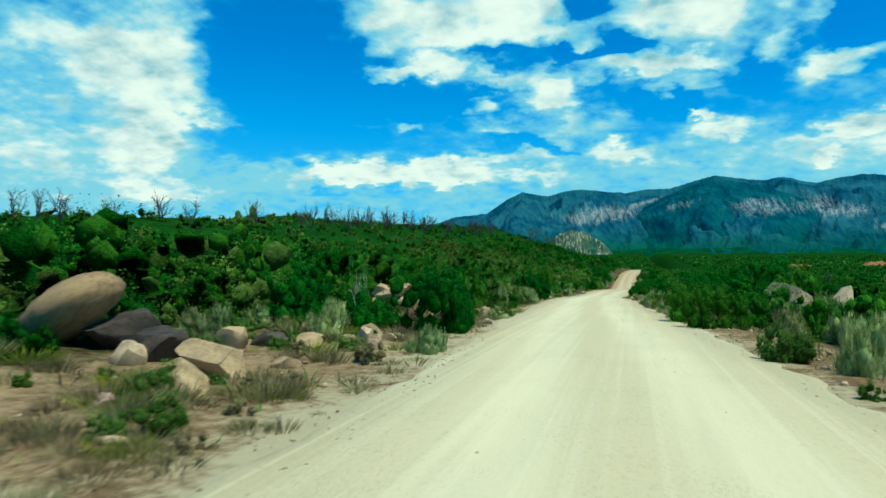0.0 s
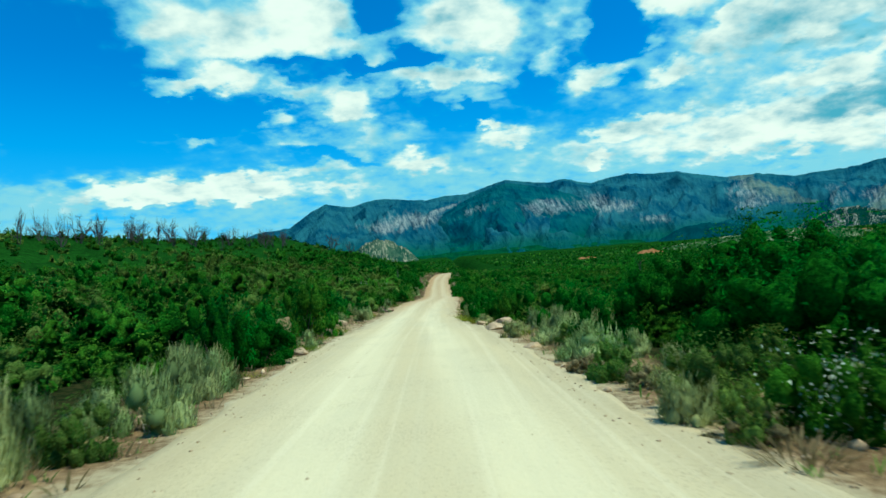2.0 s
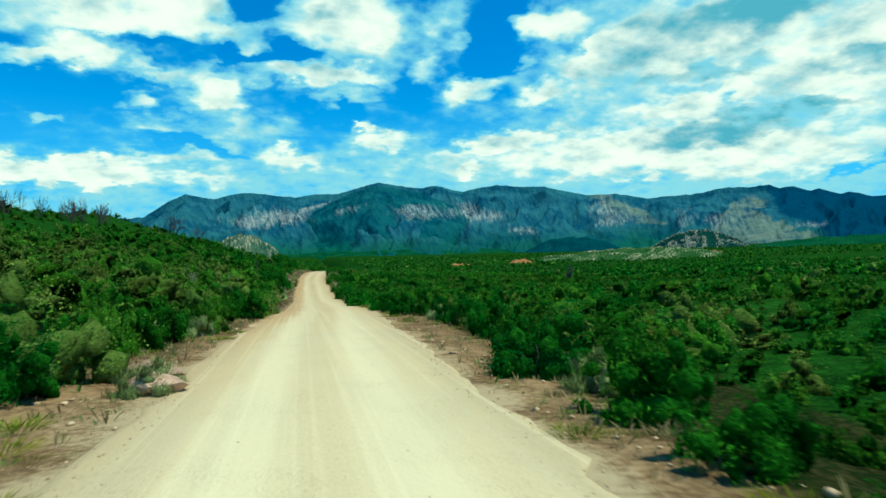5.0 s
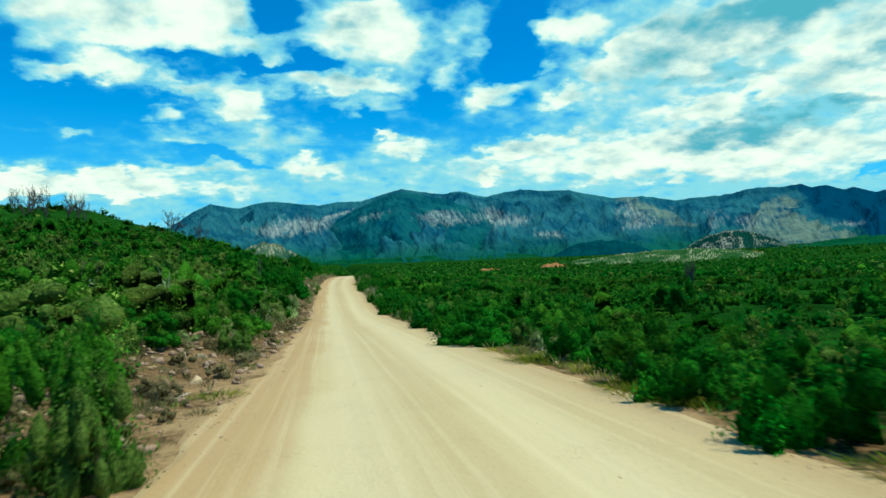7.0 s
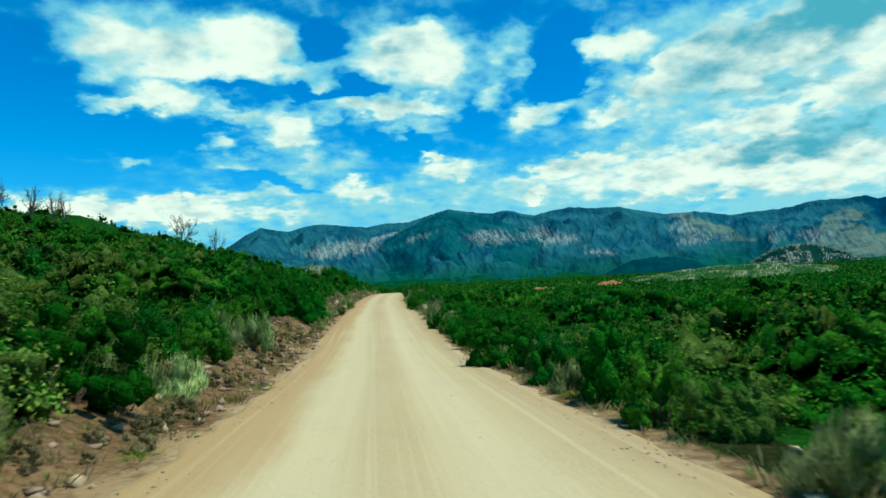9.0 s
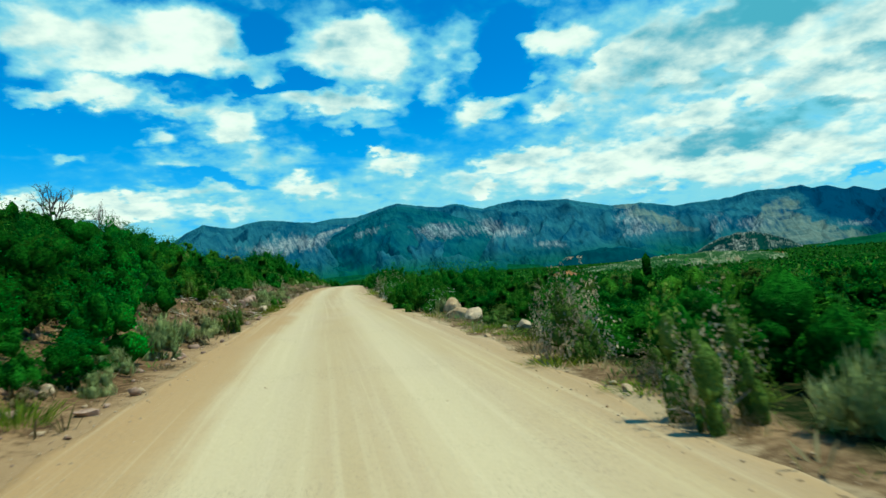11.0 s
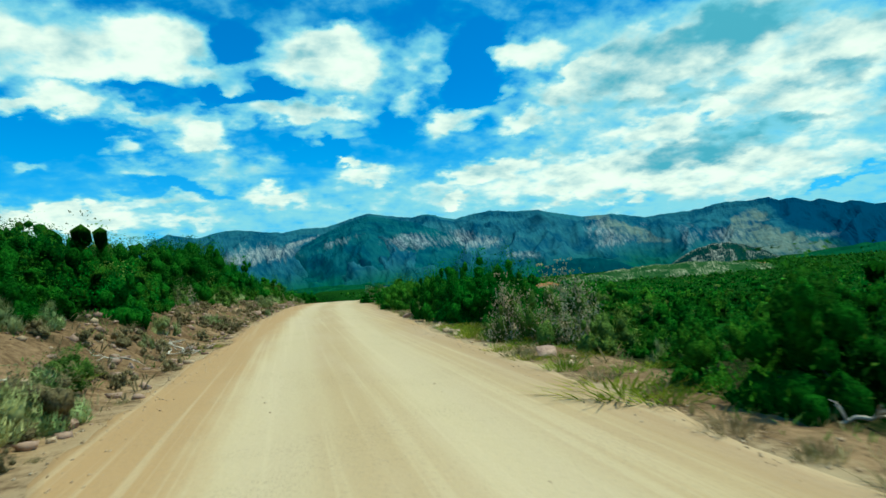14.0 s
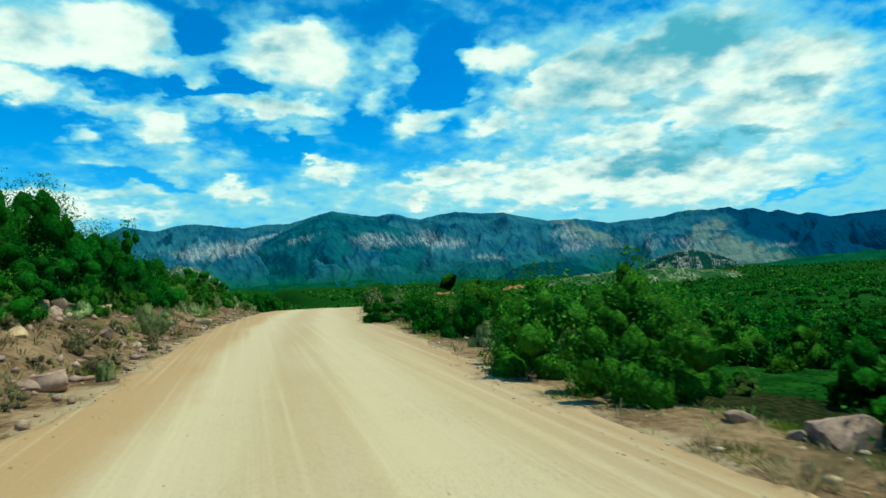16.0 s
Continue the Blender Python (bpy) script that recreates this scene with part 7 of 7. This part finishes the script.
snag(-47.28, 229.92, 3.18, 2.79)
snag(-49.50, 245.81, 3.04, 1.80)
snag(-37.85, 269.65, 7.85, 5.41)
snag(-31.70, 270.56, 3.30, 2.64)
for k in range(18):
    snag(-52.5 + 3.2 * math.sin(k * 2.3), 104 + 8.2 * k + 2.5 * math.sin(k * 1.7), 2.6 + 0.8 * math.sin(k * 3.1), 2.2 + 1.2 * math.sin(k * 1.3))
plant("green_bush", -6.41, 51.69, 2.29, 1.42)

# ------------------------------------------------------------ the rest of the scrub


def free(x, y, r):
    return all((x - a) ** 2 + (y - b) ** 2 > (r + c) ** 2 * 0.6 for a, b, c in TAKEN if abs(y - b) < 4)


counts = {k: sum(1 for o in scene.objects if o.name.split(".")[0] == k) for k in KINDS}


def fill(name, x, y, high, wide):
    if counts[name] < 295 and free(x, y, wide * 0.32):
        counts[name] += 1
        plant(name, x, y, high, wide)


for y0 in np.arange(-6, 318, 1.7):
    for side in (-1, 1):
        y = y0 + rng.uniform(-0.8, 0.8)
        verge = float(verge_left(y) if side < 0 else verge_right(y))
        x = float(road_mid(y)) + side * (float(road_half(y)) + verge + 0.4 + rng.uniform(-0.5, 0.5))
        p = rng.uniform()
        name = "sagebrush" if p < 0.32 else "olive_bush" if p < 0.46 else "green_bush" if p < 0.66 else "seed_bush" if p < 0.67 else "scrub_oak"
        high = {"sagebrush": 0.7, "olive_bush": 0.8, "green_bush": 1.0, "seed_bush": 0.9, "scrub_oak": 1.25}[name] * rng.uniform(0.7, 1.2)
        high *= 0.7 + 0.8 * float(fbm(np.float64(x / 4), np.float64(y / 4), 2, 95))
        fill(name, x, y, high, high * rng.uniform(1.15, 1.6))

for k in range(300):
    y, d = rng.uniform(-2, 24), rng.uniform(0.5, 6.5)
    x = float(road_mid(y) - road_half(y)) - d
    if min((x - a) ** 2 + (y - b) ** 2 - (c * 0.7) ** 2 for a, b, c in TAKEN[4:] if c > 0.1) < 0.02 or d > float(verge_left(y)) + 2.4:
        continue
    p = rng.uniform()
    name = "grass_tuft" if p < 0.45 else "green_tuft" if p < 0.62 else "olive_bush"
    high = rng.uniform(0.22, 0.55) * (0.8 if name == "olive_bush" else 1.0)
    plant(name, x, y, high, high * rng.uniform(1.5, 2.2))
    counts[name] += 1
for k in range(420):
    y = rng.uniform(0, 26) if k < 60 else rng.uniform(104, 262)
    x = float(road_mid(y) - road_half(y)) - rng.uniform(0.4, 0.3 + float(verge_left(y)))
    high = rng.uniform(0.2, 0.42)
    fill("dry_shrub", x, y, high, high * rng.uniform(1.5, 2.1))
for k in range(900):
    y, side = rng.uniform(-4, 285), rng.choice((-1, 1))
    verge = float(verge_left(y) if side < 0 else verge_right(y))
    x = float(road_mid(y)) + side * (float(road_half(y)) + 0.15 + verge * rng.uniform(0, 1.1))
    name = "grass_tuft" if rng.uniform() < 0.62 else "green_tuft"
    high = rng.uniform(0.16, 0.36)
    fill(name, x, y, high, high * rng.uniform(1.6, 2.4))


def thicket(name, label, x, y, high, wide, count, leaf, mat, seed):
    """Many bushes as one sheet of leaves: heaps of lobes with solid shade-dark masses inside and count fine leaves over
    them.
    """
    g = np.random.default_rng(seed)
    n = len(x)
    z = ground_z(x, y)
    lobes, lobe, fill = (18, (0.14, 0.36), 0.62) if count > 900 else (10, (0.18, 0.42), 0.68) if count > 400 else (9, (0.22, 0.40), 0.58) if count > 100 else (4, (0.28, 0.46), 0.64) if count > 25 else (1, (0.5, 0.7), 0.84)
    core = 1
    heaps = [crown_points(g, lobes, count, core, 1.0, 1.0, lobe, fill=fill) for _ in range(24)]
    pick = g.integers(24, size=n)
    a = g.uniform(0, 2 * np.pi, n)
    c, s = np.cos(a)[:, None], np.sin(a)[:, None]

    def put(p):
        px = (p[..., 0] * c - p[..., 1] * s) * wide[:, None] / 2 + x[:, None]
        py = (p[..., 0] * s + p[..., 1] * c) * wide[:, None] / 2 + y[:, None]
        return np.stack([px, py, p[..., 2] * high[:, None] + z[:, None]], -1).reshape(-1, 3)

    out = np.stack([h[1] for h in heaps])[pick]
    ways = np.stack([out[..., 0] * c - out[..., 1] * s, out[..., 0] * s + out[..., 1] * c, out[..., 2]], -1).reshape(-1, 3)
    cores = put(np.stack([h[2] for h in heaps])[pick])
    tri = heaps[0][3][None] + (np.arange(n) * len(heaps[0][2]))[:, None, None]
    size = leaf * np.repeat(np.clip(np.sqrt(wide * high) / 1.6, 0.75, 1.3), count)[:, None]
    v, f, lean = leaves_at((put(np.stack([h[0] for h in heaps])[pick]), ways), size, g, 0.5, 0.5, jitter=0.62 if count > 200 else 0.42)
    pieces = [(v, f), (cores, tri.reshape(-1, 3))]
    lean = np.concatenate([lean, np.tile(BALLS[core][0], (n * lobes, 1))])
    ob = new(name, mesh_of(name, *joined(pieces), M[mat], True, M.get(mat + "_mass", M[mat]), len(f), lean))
    return tagged(ob, label, "bushes", kind="stuff")


def strew(lo, hi, y0, y1, area, seed, sides=(-1, 1)):
    """Random places lo to hi metres off the verges, one to so many square metres."""
    g = np.random.default_rng(seed)
    xs, ys = [], []
    for side in sides:
        n = int((hi - lo) * (y1 - y0) / area)
        y = g.uniform(y0, y1, n)
        x = road_mid(y) + side * (road_half(y) + g.uniform(lo, hi, n) + (verge_left(y) if side < 0 else verge_right(y)))
        xs.append(x)
        ys.append(y)
    x, y = np.concatenate(xs), np.concatenate(ys)
    keep = np.ones(len(x), bool)
    for a, b, c in TAKEN:
        keep &= (x - a) ** 2 + (y - b) ** 2 > (c * 0.6) ** 2
    return x[keep], y[keep]


def scrub(name, places, high, count, leaf, seed, mats):
    x, y = places
    g = np.random.default_rng(seed)
    which = g.uniform(size=len(x)) + 0.46 * (x < 0) * smooth((y - 70) / 20) * (1 - smooth((y - 165) / 25)) + 0.2 * (x < 0) * (1 - smooth((y - 55) / 20)) + 1.1 * (fbm(x / 14, y / 14, 3, 391) - 0.5)
    lo = -1.0
    for mat, share in mats:
        m = (which >= lo) & (which < share)
        lo = share
        if m.sum():
            h = 0.86 * high * g.uniform(0.5, 1.2, m.sum()) * (0.40 + 2.2 * fbm(x[m] / 4, y[m] / 4, 2, 93) ** 2) * np.where(x[m] > 0, 0.66, 1.0 - 0.28 * smooth((-x[m] - 24) / 18) * (y[m] < 260))
            h = np.minimum(h, 1.35 * high)
            thicket(name, SCRUB[mat], x[m], y[m], h, np.minimum(h * g.uniform(1.35, 2.2, m.sum()), 0.5 + 1.5 * np.maximum(np.add(*off_road(x[m], y[m])), 0.2)), count, leaf, mat, seed + 1)


SCRUB = {"oak": "dense dark green scrub covering the slope", "bright": "bright green bushes in the scrub", "olive": "dry olive bushes in the scrub", "sage": "grey-green sagebrush in the scrub"}
scrub("scrub", strew(0.5, 3.8, 2, 320, 3.3, 300), 1.6, 1150, 0.036, 301, [("oak", 0.55), ("bright", 0.92), ("olive", 2.0)])
scrub("scrub", strew(3.8, 9.2, 2, 325, 4.2, 299), 1.8, 520, 0.046, 298, [("oak", 0.55), ("bright", 0.93), ("olive", 2.0)])
scrub("scrub", strew(9, 15.5, 4, 330, 5.0, 302), 1.9, 390, 0.062, 303, [("oak", 0.55), ("bright", 0.94), ("olive", 2.0)])
scrub("scrub", strew(15, 32, 8, 345, 6.5, 305), 1.8, 240, 0.092, 306, [("oak", 0.58), ("bright", 0.97), ("olive", 2.0)])
scrub("scrub", strew(2.0, 30, 24, 300, 3.6, 307), 0.85, 76, 0.085, 308, [("oak", 0.6), ("bright", 0.97), ("olive", 2.0)])
scrub("scrub", strew(31, 76, 0, 470, 10.5, 310), 1.4, 80, 0.15, 311, [("oak", 0.6), ("bright", 0.97), ("olive", 2.0)])
scrub("far_scrub", strew(75, 460, 20, 800, 58.0, 320, (1,)), 2.2, 10, 0.55, 321, [("oak", 0.72), ("bright", 0.92), ("olive", 2.0)])
scrub("far_scrub", strew(0, 75, 330, 760, 20.0, 330), 1.8, 12, 0.4, 331, [("oak", 0.7), ("bright", 0.9), ("olive", 2.0)])
scrub("far_scrub", strew(40, 900, 760, 1450, 170.0, 340, (1,)), 3.0, 8, 1.4, 341, [("oak", 0.75), ("bright", 0.92), ("olive", 2.0)])
scrub("far_scrub", strew(75, 130, 40, 420, 16.0, 350, (-1,)), 1.4, 8, 0.3, 351, [("oak", 0.7), ("bright", 0.92), ("olive", 2.0)])
scrub("far_scrub", strew(75, 500, 420, 800, 60.0, 355, (-1,)), 2.2, 8, 0.6, 356, [("oak", 0.72), ("bright", 0.95), ("olive", 2.0)])
scrub("far_scrub", strew(0, 500, 760, 1450, 200.0, 357, (-1,)), 3.0, 8, 1.4, 358, [("oak", 0.75), ("bright", 0.95), ("olive", 2.0)])
# ------------------------------------------------------------ loose stones and dry grass on the verges


def stones(name, label, x, y, size, mat, seed, squash=0.65, fine=False):
    """Small angular stones joined into one sheet."""
    g = np.random.default_rng(seed)
    bm = bmesh.new()
    if fine:
        for p in ((0.5, 0, 0), (0, 0.5, 0), (-0.5, 0, 0), (0, -0.5, 0), (0, 0, 0.5), (0, 0, -0.5)):
            bm.verts.new(p)
        bmesh.ops.convex_hull(bm, input=bm.verts)
        bm.verts.index_update()
    else:
        bmesh.ops.create_icosphere(bm, subdivisions=1, radius=0.5)
    base = np.array([v.co[:] for v in bm.verts])
    tri = np.array([[v.index for v in f.verts] for f in bm.faces])
    bm.free()
    n = len(x)
    shapes = base[None] * g.uniform(0.45, 1.3, (40, len(base), 1)) * g.uniform(0.7, 1.3, (40, 1, 3))
    v = shapes[g.integers(40, size=n)]
    a = g.uniform(0, 2 * np.pi, n)
    c, s = np.cos(a)[:, None], np.sin(a)[:, None]
    vx = (v[..., 0] * c - v[..., 1] * s) * size[:, None] + x[:, None]
    vy = (v[..., 0] * s + v[..., 1] * c) * size[:, None] + y[:, None]
    vz = v[..., 2] * size[:, None] * squash + (stand(x, y) + size * 0.12)[:, None]
    f = tri[None] + (np.arange(n) * len(base))[:, None, None]
    ob = new(name, mesh_of(name, np.stack([vx, vy, vz], -1).reshape(-1, 3), f.reshape(-1, 3), M[mat]))
    return tagged(ob, label, "stones", kind="stuff")


def stand(x, y):
    """The height of the surface that loose things lie on."""
    l, r = off_road(x, y)
    return np.where(l + r < 0.05, road_z(y) + 0.01, ground_z(x, y))


g = np.random.default_rng(500)


def beside(n, y0, y1, side, lo, hi, power=1.0):
    y = g.uniform(y0, y1, n)
    d = lo + (hi - lo) * g.uniform(0, 1, n) ** power
    return road_mid(y) + side * (road_half(y) + d), y


for side, y0, y1, n, hi, big, mat in ((-1, 104, 290, 4600, 4.2, 0.24, "red_stone"), (-1, 104, 290, 900, 3.8, 0.22, "pale_stone"), (-1, -4, 30, 380, 6.0, 0.16, "pale_stone"), (-1, 30, 104, 320, 2.0, 0.14, "pale_stone"), (1, -4, 290, 900, 1.6, 0.14, "pale_stone")):
    x, y = beside(n, y0, y1, side, -0.05, hi, 0.8)
    stones("loose_stones", "loose broken stones on the bare road verge", x, y, 0.03 + big * g.uniform(0, 1, n) ** 2.2, mat, int(y0 + n))
for side in (-1, 1):
    x, y = beside(5200, -4, 275, side, -0.75, 0.35, 0.7)
    stones("gravel", "loose pale gravel along the edge of the road", x, y, g.uniform(0.012, 0.05, 5200) , "pale_stone", 610 + side, fine=True)
x = road_mid(y) + g.uniform(-1, 1, len(y)) * road_half(y) * 0.95
stones("gravel", "scattered small stones on the dirt road", x, y, 0.008 + 0.04 * g.uniform(0, 1, len(y)) ** 2, "pale_stone", 640, fine=True)


def litter(label, x, y, high, mat, seed, count=6):
    """Short dry grass as one sheet of blades."""
    q = np.random.default_rng(seed)
    v, f = blades(count * len(x), q, 1.0, 1.0, 0.05, 1.2)
    k = np.repeat(np.arange(len(x)), count)
    v = v.reshape(-1, 6, 3) * high[k][:, None, None]
    v[..., 0] += x[k][:, None]
    v[..., 1] += y[k][:, None]
    v[..., 2] += ground_z(x, y)[k][:, None]
    ob = new("dry_grass", mesh_of("dry_grass", v.reshape(-1, 3), f, M[mat]))
    return tagged(ob, label, "grass", kind="stuff")


for side, curve, n in ((-1, verge_left, 5000), (1, verge_right, 3000)):
    y = g.uniform(-4, 290, n)
    x = road_mid(y) + side * (road_half(y) + 0.1 + curve(y) * g.uniform(0, 1.25, n) ** 0.7)
    m = g.uniform(size=n) + 0.9 * (fbm(x / 2.5, y / 2.5, 3, 90) - 0.5) < 0.55
    litter("short dry straw-coloured grass on the verge", x[m], y[m], g.uniform(0.08, 0.32, m.sum()), "straw", 700 + side)
    litter("short olive weeds on the verge", x[~m], y[~m], g.uniform(0.06, 0.20, (~m).sum()), "olive", 710 + side)
